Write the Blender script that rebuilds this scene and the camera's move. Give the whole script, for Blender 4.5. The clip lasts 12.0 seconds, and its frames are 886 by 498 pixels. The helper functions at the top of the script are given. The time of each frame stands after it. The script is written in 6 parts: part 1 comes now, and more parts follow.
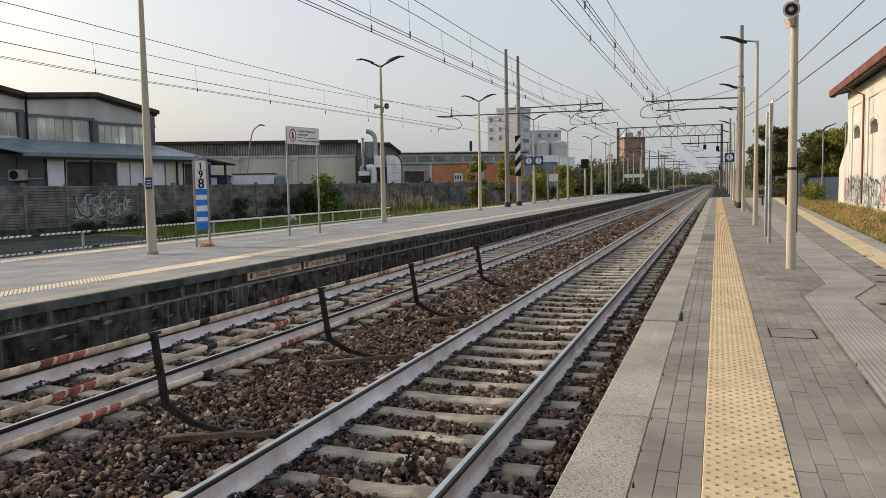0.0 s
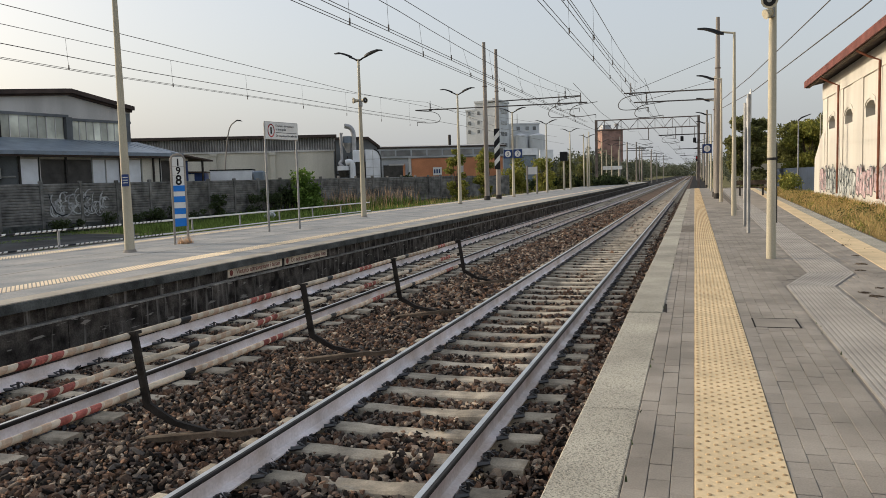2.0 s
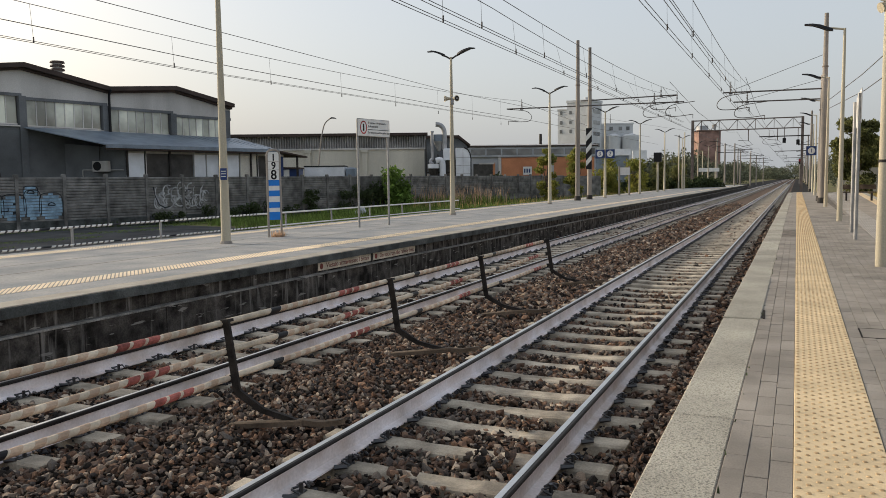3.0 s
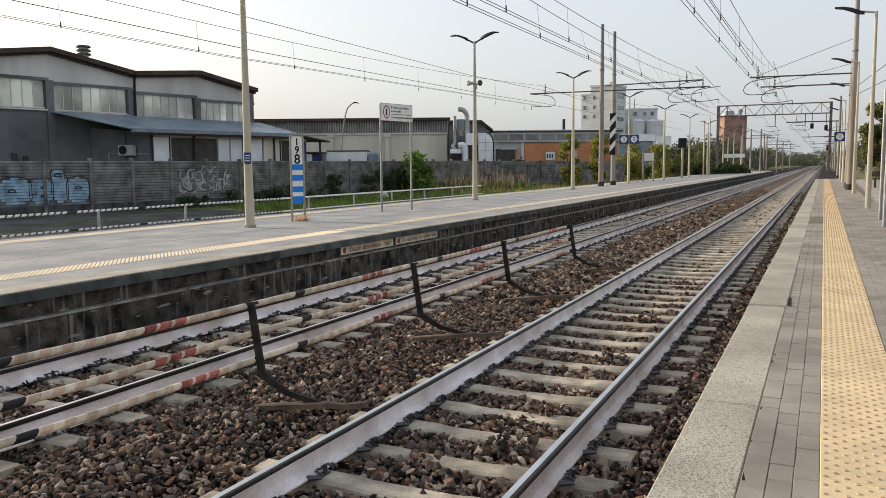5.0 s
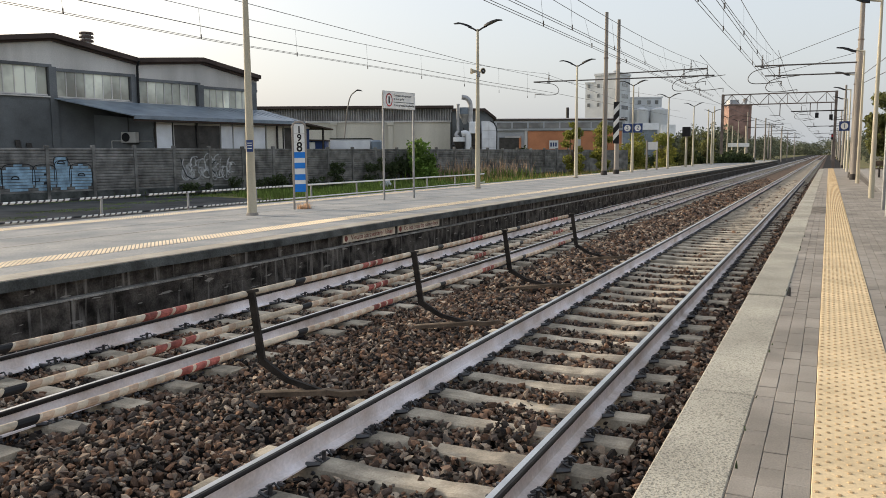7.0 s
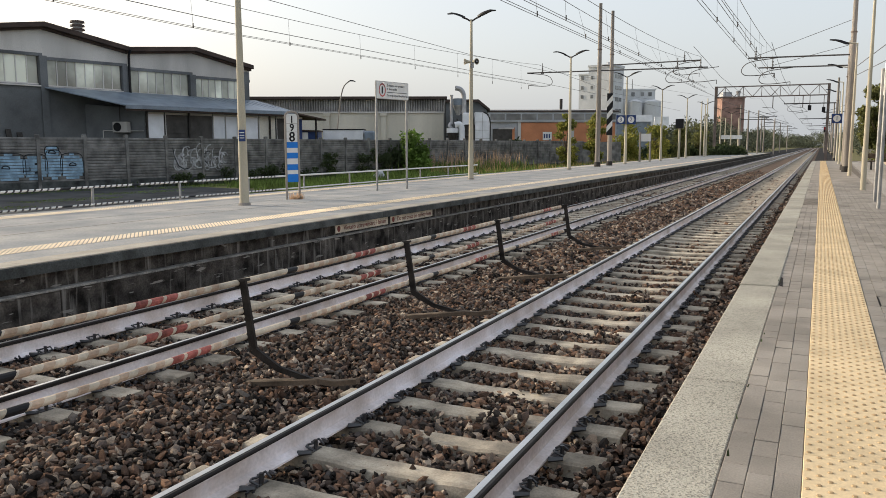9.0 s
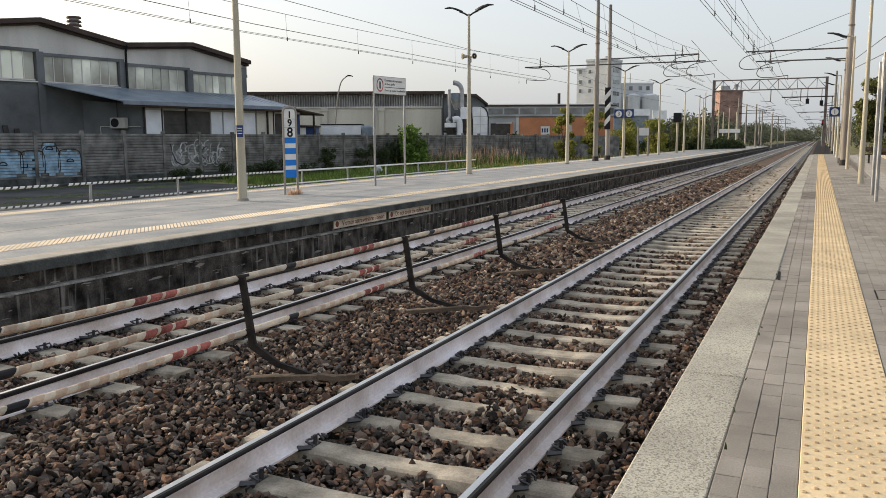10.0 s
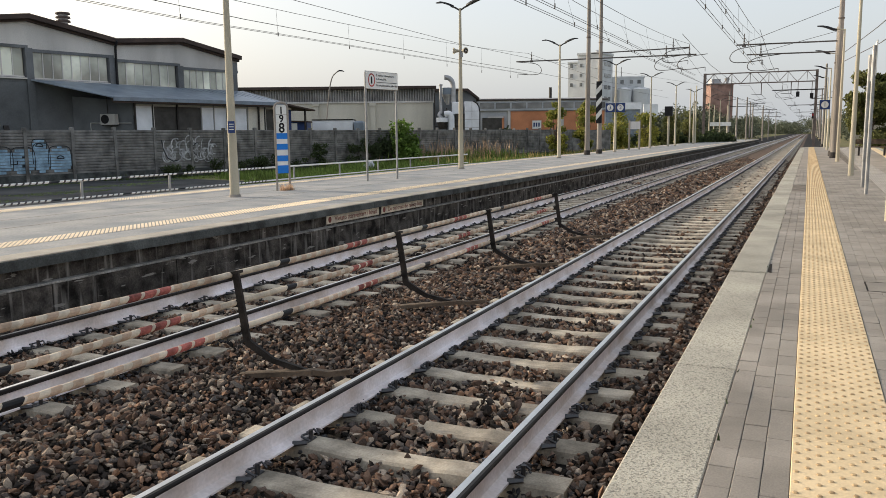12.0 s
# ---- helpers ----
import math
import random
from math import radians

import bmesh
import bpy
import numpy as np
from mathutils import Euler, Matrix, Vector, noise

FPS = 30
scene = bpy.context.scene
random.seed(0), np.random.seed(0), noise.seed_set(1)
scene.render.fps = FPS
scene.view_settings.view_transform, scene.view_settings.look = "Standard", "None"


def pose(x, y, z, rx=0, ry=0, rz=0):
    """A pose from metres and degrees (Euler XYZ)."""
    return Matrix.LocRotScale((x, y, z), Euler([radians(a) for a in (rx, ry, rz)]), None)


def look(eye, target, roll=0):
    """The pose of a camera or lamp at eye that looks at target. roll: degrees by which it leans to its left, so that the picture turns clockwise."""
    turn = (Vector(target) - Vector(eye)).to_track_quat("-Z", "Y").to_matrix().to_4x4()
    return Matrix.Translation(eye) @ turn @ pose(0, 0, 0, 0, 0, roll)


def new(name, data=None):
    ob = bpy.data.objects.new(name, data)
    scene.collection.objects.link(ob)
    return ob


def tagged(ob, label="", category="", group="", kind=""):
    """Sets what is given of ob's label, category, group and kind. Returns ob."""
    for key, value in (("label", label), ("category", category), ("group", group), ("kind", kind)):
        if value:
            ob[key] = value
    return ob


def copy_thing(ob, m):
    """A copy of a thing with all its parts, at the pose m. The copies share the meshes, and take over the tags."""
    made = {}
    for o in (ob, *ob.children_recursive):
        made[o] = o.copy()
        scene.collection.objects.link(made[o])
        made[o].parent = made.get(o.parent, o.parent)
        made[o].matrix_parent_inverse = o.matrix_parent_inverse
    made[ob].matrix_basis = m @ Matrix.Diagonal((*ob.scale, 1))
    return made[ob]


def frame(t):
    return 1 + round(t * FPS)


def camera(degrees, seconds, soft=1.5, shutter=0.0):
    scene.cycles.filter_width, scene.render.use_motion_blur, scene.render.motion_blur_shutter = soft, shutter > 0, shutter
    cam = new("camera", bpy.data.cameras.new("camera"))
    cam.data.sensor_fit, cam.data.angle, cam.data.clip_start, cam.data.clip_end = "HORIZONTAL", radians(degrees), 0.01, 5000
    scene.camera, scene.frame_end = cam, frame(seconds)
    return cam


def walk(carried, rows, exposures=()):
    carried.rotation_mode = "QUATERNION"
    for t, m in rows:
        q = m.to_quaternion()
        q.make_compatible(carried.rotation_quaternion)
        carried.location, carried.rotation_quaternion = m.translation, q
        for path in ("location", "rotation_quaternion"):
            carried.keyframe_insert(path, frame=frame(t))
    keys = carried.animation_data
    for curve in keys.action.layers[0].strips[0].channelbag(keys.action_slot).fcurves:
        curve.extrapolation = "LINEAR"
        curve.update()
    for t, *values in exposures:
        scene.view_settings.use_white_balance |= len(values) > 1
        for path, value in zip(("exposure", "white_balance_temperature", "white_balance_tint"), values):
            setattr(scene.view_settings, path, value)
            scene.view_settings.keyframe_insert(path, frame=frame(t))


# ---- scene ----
cam = camera(57.8, 12.0, soft=0.5)
PATH = [
    (0, (0.024, -0.079, 1.34), (-0.622, 1.807, 1.185), -1.0),
    (0.5, (0.025, -0.061, 1.342), (-0.576, 1.841, 1.2), -2.1),
    (1, (0.032, -0.033, 1.346), (-0.54, 1.877, 1.19), -2.3),
    (1.5, (0.002, -0.057, 1.347), (-0.563, 1.854, 1.183), -2.1),
    (2, (-0.029, -0.037, 1.338), (-0.627, 1.863, 1.167), -1.6),
    (2.5, (-0.032, -0.01, 1.323), (-0.76, 1.846, 1.153), -1.0),
    (3, (-0.047, 0.023, 1.311), (-0.85, 1.847, 1.142), -0.7),
    (5, (-0.061, 0.015, 1.307), (-0.912, 1.813, 1.102), -0.5),
    (5.5, (-0.045, 0.035, 1.306), (-0.9, 1.831, 1.095), -0.5),
    (6, (-0.037, 0.031, 1.3), (-0.893, 1.825, 1.082), -0.3),
    (6.5, (-0.04, 0.025, 1.295), (-0.897, 1.818, 1.07), -0.2),
    (7, (-0.027, 0.012, 1.311), (-0.884, 1.804, 1.077), -0.3),
    (9, (-0.031, 0.03, 1.289), (-0.871, 1.826, 1.034), -0.1),
    (9.5, (-0.032, 0.027, 1.294), (-0.872, 1.823, 1.031), -0.1),
    (10, (-0.027, 0.019, 1.294), (-0.863, 1.816, 1.026), -0.3),
    (10.5, (-0.015, 0.041, 1.292), (-0.851, 1.836, 1.017), -0.3),
    (11, (-0.024, 0.007, 1.297), (-0.857, 1.803, 1.016), -0.3),
    (11.5, (-0.02, 0.032, 1.295), (-0.845, 1.832, 1.016), -0.7),
    (12, (-0.027, -0.003, 1.298), (-0.845, 1.8, 1.017), -0.6),
]
walk(cam, [(t, look(e, g, r)) for t, e, g, r in PATH],
     exposures=[(0.0, -0.07), (1.8, -0.09), (2.5, -0.13), (3.2, -0.07), (4.8, 0.18), (5.5, 0.17), (9.0, 0.2), (12.0, 0.2)])


# ---- light ----
SUN_AZ = radians(272.0)     # compass bearing of the sun, clockwise from +y
SUN_EL = radians(19.0)
world = bpy.data.worlds.new("sky")
scene.world = world
world.use_nodes = True
wn, wl = world.node_tree.nodes, world.node_tree.links
wn.clear()
sky = wn.new("ShaderNodeTexSky")
sky.sky_type = "NISHITA"
sky.sun_disc = False
sky.sun_elevation = SUN_EL
sky.sun_rotation = SUN_AZ
sky.air_density, sky.dust_density, sky.ozone_density = 1.0, 6.0, 1.0
haze = wn.new("ShaderNodeMix")
haze.data_type = "RGBA"
haze.inputs[0].default_value = 0.38
haze.inputs[7].default_value = (7.6, 8.0, 8.45, 1)
bg = wn.new("ShaderNodeBackground")
bg.inputs[1].default_value = 0.157
wo = wn.new("ShaderNodeOutputWorld")
wl.new(sky.outputs[0], haze.inputs[6])
wl.new(haze.outputs[2], bg.inputs[0])
wl.new(bg.outputs[0], wo.inputs[0])

sun = new("sun", bpy.data.lights.new("sun", "SUN"))
sun.data.energy, sun.data.angle, sun.data.color = 3.7, radians(2.0), (1.0, 0.87, 0.69)
sd = Vector((math.sin(SUN_AZ) * math.cos(SUN_EL), math.cos(SUN_AZ) * math.cos(SUN_EL), math.sin(SUN_EL)))
sun.matrix_world = look(tuple(sd * 100), (0, 0, 0))

# ---- materials ----
def mat(name, col, rough=0.8, var=0.25, scale=6.0, fine=60.0, bump=0.3, metal=0.0, col2=None, streak=False, rnd=0.0, stain=0.0, spec=0.2, island=0.0, transl=0.0, fleck=0.0, fs=105.0, fpos=(0.38, 0.5)):
    """Painted, mineral or metal surface: colour varied at two scales, fine relief, per-piece tone."""
    m = bpy.data.materials.new(name)
    m.use_nodes = True
    n, l = m.node_tree.nodes, m.node_tree.links
    b = n["Principled BSDF"]
    b.inputs["Roughness"].default_value = rough
    b.inputs["Metallic"].default_value = metal
    b.inputs["Specular IOR Level"].default_value = spec
    geo = n.new("ShaderNodeNewGeometry")
    src = geo.outputs["Position"]
    if streak:
        mp = n.new("ShaderNodeMapping")
        mp.inputs["Scale"].default_value = (1, 1, 0.12)
        l.new(src, mp.inputs[0])
        src = mp.outputs[0]
    big = n.new("ShaderNodeTexNoise")
    big.inputs["Scale"].default_value, big.inputs["Detail"].default_value = scale, 5
    l.new(src, big.inputs["Vector"])
    small = n.new("ShaderNodeTexNoise")
    small.inputs["Scale"].default_value, small.inputs["Detail"].default_value = fine, 3
    l.new(geo.outputs["Position"], small.inputs["Vector"])
    c2 = col2 or tuple(c * (1 - var) ** 2 for c in col)
    c1 = tuple(min(1, c * (1 + var * 0.5)) for c in col)
    ramp = n.new("ShaderNodeValToRGB")
    ramp.color_ramp.elements[0].position, ramp.color_ramp.elements[1].position = 0.33, 0.66
    ramp.color_ramp.elements[0].color, ramp.color_ramp.elements[1].color = (*c2, 1), (*c1, 1)
    l.new(big.outputs["Fac"], ramp.inputs[0])
    out = ramp.outputs[0]
    val = n.new("ShaderNodeMapRange")
    val.inputs[1].default_value, val.inputs[2].default_value = 0.3, 0.7
    val.inputs[3].default_value, val.inputs[4].default_value = 1 - var * 0.7, 1 + var * 0.5
    l.new(small.outputs["Fac"], val.inputs[0])
    hsv = n.new("ShaderNodeHueSaturation")
    l.new(out, hsv.inputs["Color"])
    fac = val.outputs[0]
    if rnd or island:
        if island:
            r = geo.outputs["Random Per Island"]
            amount = island
        else:
            oi = n.new("ShaderNodeObjectInfo")
            r = oi.outputs["Random"]
            amount = rnd
        rr = n.new("ShaderNodeMapRange")
        rr.inputs[3].default_value, rr.inputs[4].default_value = 1 - amount, 1 + amount
        l.new(r, rr.inputs[0])
        mul = n.new("ShaderNodeMath")
        mul.operation = "MULTIPLY"
        l.new(fac, mul.inputs[0])
        l.new(rr.outputs[0], mul.inputs[1])
        fac = mul.outputs[0]
    l.new(fac, hsv.inputs["Value"])
    out = hsv.outputs[0]
    if stain:
        st = n.new("ShaderNodeTexNoise")
        st.inputs["Scale"].default_value, st.inputs["Detail"].default_value = scale * 0.35, 7
        st.inputs["Roughness"].default_value = 0.65
        l.new(src, st.inputs["Vector"])
        sr = n.new("ShaderNodeValToRGB")
        sr.color_ramp.elements[0].position, sr.color_ramp.elements[1].position = 0.5, 0.68
        sr.color_ramp.elements[0].color = (1, 1, 1, 1)
        sr.color_ramp.elements[1].color = (1 - stain, 1 - stain * 1.02, 1 - stain * 1.05, 1)
        l.new(st.outputs["Fac"], sr.inputs[0])
        mx = n.new("ShaderNodeMix")
        mx.data_type, mx.blend_type = "RGBA", "MULTIPLY"
        mx.inputs[0].default_value = 1
        l.new(out, mx.inputs[6])
        l.new(sr.outputs[0], mx.inputs[7])
        out = mx.outputs[2]
    if fleck:
        fl = n.new("ShaderNodeTexNoise")
        fl.inputs["Scale"].default_value, fl.inputs["Detail"].default_value = fs, 3
        l.new(geo.outputs["Position"], fl.inputs["Vector"])
        fr = n.new("ShaderNodeValToRGB")
        fr.color_ramp.elements[0].position, fr.color_ramp.elements[1].position = fpos
        fr.color_ramp.elements[0].color = (1 - fleck, 1 - fleck, 1 - fleck, 1)
        fr.color_ramp.elements[1].color = (1, 1, 1, 1)
        l.new(fl.outputs["Fac"], fr.inputs[0])
        fm_ = n.new("ShaderNodeMix")
        fm_.data_type, fm_.blend_type = "RGBA", "MULTIPLY"
        fm_.inputs[0].default_value = 1
        l.new(out, fm_.inputs[6])
        l.new(fr.outputs[0], fm_.inputs[7])
        out = fm_.outputs[2]
    l.new(out, b.inputs["Base Color"])
    if bump:
        bp = n.new("ShaderNodeBump")
        bp.inputs["Strength"].default_value, bp.inputs["Distance"].default_value = bump, 0.01
        l.new(small.outputs["Fac"], bp.inputs["Height"])
        l.new(bp.outputs[0], b.inputs["Normal"])
    if transl:
        tr = n.new("ShaderNodeBsdfTranslucent")
        l.new(out, tr.inputs[0])
        ms = n.new("ShaderNodeMixShader")
        ms.inputs[0].default_value = transl
        l.new(b.outputs[0], ms.inputs[1])
        l.new(tr.outputs[0], ms.inputs[2])
        l.new(ms.outputs[0], n["Material Output"].inputs[0])
    return m


def stone_mat(name):
    """Porphyry ballast: each stone its own brown, red or grey."""
    m = mat(name, (0.2, 0.15, 0.13), 0.95, 0.35, 30, 160, 0.5, spec=0.1)
    n, l = m.node_tree.nodes, m.node_tree.links
    geo = n.new("ShaderNodeNewGeometry")
    ramp = n.new("ShaderNodeValToRGB")
    e = ramp.color_ramp.elements
    e[0].position, e[0].color = 0.0, (0.017, 0.015, 0.014, 1)
    e[1].position, e[1].color = 1.0, (0.47, 0.39, 0.31, 1)
    for p, c in ((0.2, (0.042, 0.036, 0.032, 1)), (0.4, (0.155, 0.092, 0.062, 1)), (0.55, (0.082, 0.075, 0.072, 1)), (0.7, (0.26, 0.155, 0.10, 1)), (0.78, (0.115, 0.105, 0.098, 1)), (0.9, (0.29, 0.225, 0.17, 1))):
        k = e.new(p)
        k.color = c
    l.new(geo.outputs["Random Per Island"], ramp.inputs[0])
    hsv = next(k for k in n if k.type == "HUE_SAT")
    l.new(ramp.outputs[0], hsv.inputs["Color"])
    return m


def grime_mat(name, base, dark, pale, runs, spots):
    """Sooty concrete: blotchy black, pale lime running down it and rows of pale chips."""
    m = mat(name, base, 0.95, 0.45, 4.5, 45, 0.6, col2=dark, rnd=0.2, stain=0.4, spec=0.08)
    n, l = m.node_tree.nodes, m.node_tree.links
    b = n["Principled BSDF"]
    out = b.inputs["Base Color"].links[0].from_socket
    geo = n.new("ShaderNodeNewGeometry")
    for scale, big, lo, w, gain in (((3, 5.0, 0.5), 2.2, runs, 0.12, 0.55), ((3, 1.6, 9.0), 1.7, spots, 0.03, 0.8)):
        mp = n.new("ShaderNodeMapping")
        mp.inputs["Scale"].default_value = scale
        l.new(geo.outputs["Position"], mp.inputs[0])
        no = n.new("ShaderNodeTexNoise")
        no.inputs["Scale"].default_value, no.inputs["Detail"].default_value = big, 6
        l.new(mp.outputs[0], no.inputs["Vector"])
        mr = n.new("ShaderNodeMapRange")
        mr.inputs[1].default_value, mr.inputs[2].default_value = lo, lo + w
        mr.inputs[3].default_value, mr.inputs[4].default_value = 0.0, gain
        l.new(no.outputs["Fac"], mr.inputs[0])
        mx = n.new("ShaderNodeMix")
        mx.data_type = "RGBA"
        mx.inputs[7].default_value = (*pale, 1)
        l.new(mr.outputs[0], mx.inputs[0])
        l.new(out, mx.inputs[6])
        out = mx.outputs[2]
    l.new(out, b.inputs["Base Color"])
    return m


M = {}
M["ballast"] = stone_mat("ballast_stone")
# near-black: the shade in the gaps between stones is put into this colour
M["bed"] = mat("shade_dark_bed", (0.012, 0.0095, 0.0085), 0.95, 0.5, 9, 28, 1.0)
M["bed_far"] = mat("ballast_surface", (0.135, 0.095, 0.07), 0.95, 0.5, 3.0, 14, 1.0, col2=(0.06, 0.045, 0.036), spec=0.1)
M["rail_side"] = mat("rail_white_paint", (0.78, 0.745, 0.765), 0.6, 0.14, 2.4, 40, 0.1, col2=(0.60, 0.53, 0.50), stain=0.3)
M["rail_top"] = mat("rail_running_steel", (0.026, 0.023, 0.022), 0.5, 0.25, 3, 80, 0.05, metal=0.3)
M["rail_bright"] = mat("rail_polished_steel", (0.66, 0.645, 0.63), 0.3, 0.1, 3, 80, 0.02, metal=1.0)
M["tape"] = mat("railing_tape_faded", (0.07, 0.06, 0.065), 0.7, 0.25, 5, 60, 0.1)
M["rail_rust"] = mat("rail_rust", (0.12, 0.07, 0.05), 0.85, 0.35, 6, 90, 0.3)
M["sleeper"] = mat("sleeper_concrete", (0.435, 0.385, 0.31), 0.9, 0.25, 5, 70, 0.4, rnd=0.16, stain=0.35)
M["oiled"] = mat("oil_black_stone", (0.02, 0.02, 0.024), 0.55, 0.4, 20, 90, 0.3, spec=0.5)
M["clip"] = mat("oiled_rail_clip", (0.022, 0.023, 0.028), 0.3, 0.3, 20, 90, 0.1, spec=0.8)
M["granite"] = mat("edge_slab_granite", (0.42, 0.395, 0.33), 0.9, 0.14, 1.3, 95, 0.6, rnd=0.05, stain=0.06, fleck=0.5)
M["paver"] = mat("paving_block", (0.288, 0.259, 0.224), 0.9, 0.16, 1.4, 110, 0.35, rnd=0.09, stain=0.22)
M["paver_is"] = mat("paving_block_joined", (0.288, 0.259, 0.224), 0.9, 0.16, 1.4, 110, 0.35, island=0.09, stain=0.22)
M["joint"] = mat("paving_joint_sand", (0.185, 0.16, 0.135), 0.95, 0.35, 6, 80, 0.4)
M["yellow"] = mat("yellow_tactile_tile", (0.64, 0.50, 0.31), 0.85, 0.10, 3, 60, 0.2, rnd=0.035, stain=0.14)
# darker than the tile: low-sun shading of the studs put into their colour
M["stud"] = mat("shade_toned_stud", (0.47, 0.34, 0.195), 0.85, 0.2, 4, 80, 0.1)
M["greyguide"] = mat("grey_tactile_tile", (0.285, 0.26, 0.235), 0.9, 0.12, 2, 70, 0.25, rnd=0.05, stain=0.15)
M["guiderib"] = mat("grey_tactile_rib", (0.37, 0.345, 0.31), 0.9, 0.12, 2, 70, 0.25, stain=0.15)
M["whiteguide"] = mat("white_tactile_tile", (0.76, 0.63, 0.46), 0.85, 0.08, 2, 60, 0.1)
M["platform"] = mat("platform_screed", (0.325, 0.317, 0.305), 0.9, 0.14, 1.1, 40, 0.3, col2=(0.215, 0.23, 0.24), stain=0.12, fleck=0.14, fs=22.0)
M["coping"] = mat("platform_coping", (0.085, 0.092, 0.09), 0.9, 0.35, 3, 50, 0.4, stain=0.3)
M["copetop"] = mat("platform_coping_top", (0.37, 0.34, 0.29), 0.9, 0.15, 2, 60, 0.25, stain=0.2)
M["darkwall"] = grime_mat("platform_wall_grimy", (0.088, 0.078, 0.069), (0.017, 0.015, 0.0135), (0.28, 0.26, 0.235), 0.575, 0.635)
M["ledge"] = mat("dusty_ledge", (0.27, 0.26, 0.24), 0.95, 0.35, 5, 40, 0.5, stain=0.4)
M["upperwall"] = grime_mat("platform_wall_streaked", (0.092, 0.082, 0.072), (0.017, 0.015, 0.0135), (0.30, 0.28, 0.255), 0.56, 0.67)
M["panelwall"] = mat("yard_wall_concrete", (0.215, 0.21, 0.20), 0.95, 0.3, 2.2, 40, 0.5, rnd=0.16, stain=0.4)
M["asphalt"] = mat("asphalt", (0.06, 0.063, 0.065), 0.9, 0.3, 0.8, 90, 0.5, stain=0.3)
M["ground"] = mat("dry_grass_ground", (0.15, 0.15, 0.055), 0.95, 0.4, 0.5, 8, 0.8, col2=(0.10, 0.08, 0.045))
M["grass"] = mat("green_grass_blades", (0.18, 0.255, 0.06), 0.8, 0.3, 1.0, 12, 0, island=0.4, transl=0.3)
M["drygrass"] = mat("dry_grass_blades", (0.52, 0.37, 0.16), 0.85, 0.3, 1.0, 12, 0, col2=(0.34, 0.24, 0.09), island=0.4, transl=0.3)
M["reed"] = mat("reed_plumes", (0.55, 0.38, 0.25), 0.9, 0.25, 2.0, 12, 0, island=0.3, transl=0.45)
M["leaf"] = mat("leaves_green", (0.18, 0.185, 0.065), 0.75, 0.3, 1.2, 9, 0, island=0.45, transl=0.42)
M["leaf_light"] = mat("leaves_bright", (0.15, 0.24, 0.05), 0.7, 0.3, 1.5, 9, 0, island=0.4, transl=0.35)
M["leaf_dark"] = mat("leaves_dark", (0.06, 0.082, 0.034), 0.8, 0.3, 1.2, 9, 0, island=0.4, transl=0.2)
M["leaf_autumn"] = mat("leaves_yellowing", (0.27, 0.25, 0.055), 0.75, 0.3, 1.2, 9, 0, col2=(0.14, 0.165, 0.04), island=0.4, transl=0.4)
M["bark"] = mat("bark", (0.12, 0.09, 0.065), 0.95, 0.3, 8, 60, 0.6)
M["pole"] = mat("pole_cream_paint", (0.52, 0.47, 0.36), 0.75, 0.14, 2.5, 45, 0.2, streak=True, stain=0.15)
M["mast"] = mat("mast_weathered", (0.30, 0.27, 0.24), 0.8, 0.2, 2, 40, 0.3, streak=True, stain=0.25)
M["steel"] = mat("galvanised_steel", (0.32, 0.32, 0.32), 0.5, 0.15, 5, 60, 0.1, metal=0.6)
M["darksteel"] = mat("dark_steel", (0.055, 0.05, 0.047), 0.6, 0.25, 5, 70, 0.2, metal=0.3)
M["rustbar"] = mat("weathered_steel_bar", (0.032, 0.028, 0.026), 0.7, 0.35, 8, 80, 0.3, metal=0.2)
M["black"] = mat("black_paint", (0.015, 0.015, 0.017), 0.5, 0.2, 5, 60, 0.05)
# arms and wires lightened to grey: haze put into both colours
M["armsteel"] = mat("cantilever_hazed_steel", (0.12, 0.11, 0.105), 0.7, 0.2, 5, 60, 0.1)
M["wire"] = mat("overhead_wire_hazed", (0.10, 0.09, 0.085), 0.6, 0.1, 5, 50, 0)
M["gantry"] = mat("gantry_brown_steel", (0.20, 0.16, 0.14), 0.8, 0.25, 2, 40, 0.2)
M["white"] = mat("white_sign_enamel", (0.72, 0.72, 0.70), 0.5, 0.06, 3, 40, 0.03, stain=0.1)
M["fadedred"] = mat("faded_red_lettering", (0.20, 0.055, 0.045), 0.7, 0.3, 9, 60, 0.05)
M["blue"] = mat("blue_sign_enamel", (0.02, 0.19, 0.62), 0.5, 0.08, 4, 50, 0.03)
M["navy"] = mat("navy_sign", (0.03, 0.055, 0.16), 0.5, 0.1, 4, 50, 0.03)
M["red"] = mat("red_paint", (0.45, 0.03, 0.035), 0.6, 0.4, 6, 50, 0.1)
M["red_worn"] = mat("red_paint_worn", (0.36, 0.11, 0.09), 0.7, 0.4, 9, 50, 0.1, stain=0.4)
M["tube"] = mat("tube_faded_white", (0.60, 0.52, 0.41), 0.7, 0.18, 4, 50, 0.15, stain=0.4)
M["tube_pink"] = mat("tube_faded_red", (0.50, 0.37, 0.27), 0.7, 0.18, 4, 50, 0.15, stain=0.35)
M["shed"] = mat("shed_grey_render", (0.175, 0.185, 0.195), 0.9, 0.2, 0.5, 20, 0.25, stain=0.3)
M["shedpale"] = mat("shed_pale_concrete", (0.60, 0.58, 0.555), 0.9, 0.12, 0.6, 20, 0.25, streak=True, stain=0.3)
M["fascia"] = mat("roof_fascia_brown", (0.075, 0.055, 0.048), 0.8, 0.2, 1, 20, 0.2)
M["canopy"] = mat("canopy_blue_sheet", (0.19, 0.235, 0.29), 0.42, 0.15, 1.5, 20, 0.1, stain=0.2, spec=0.5)
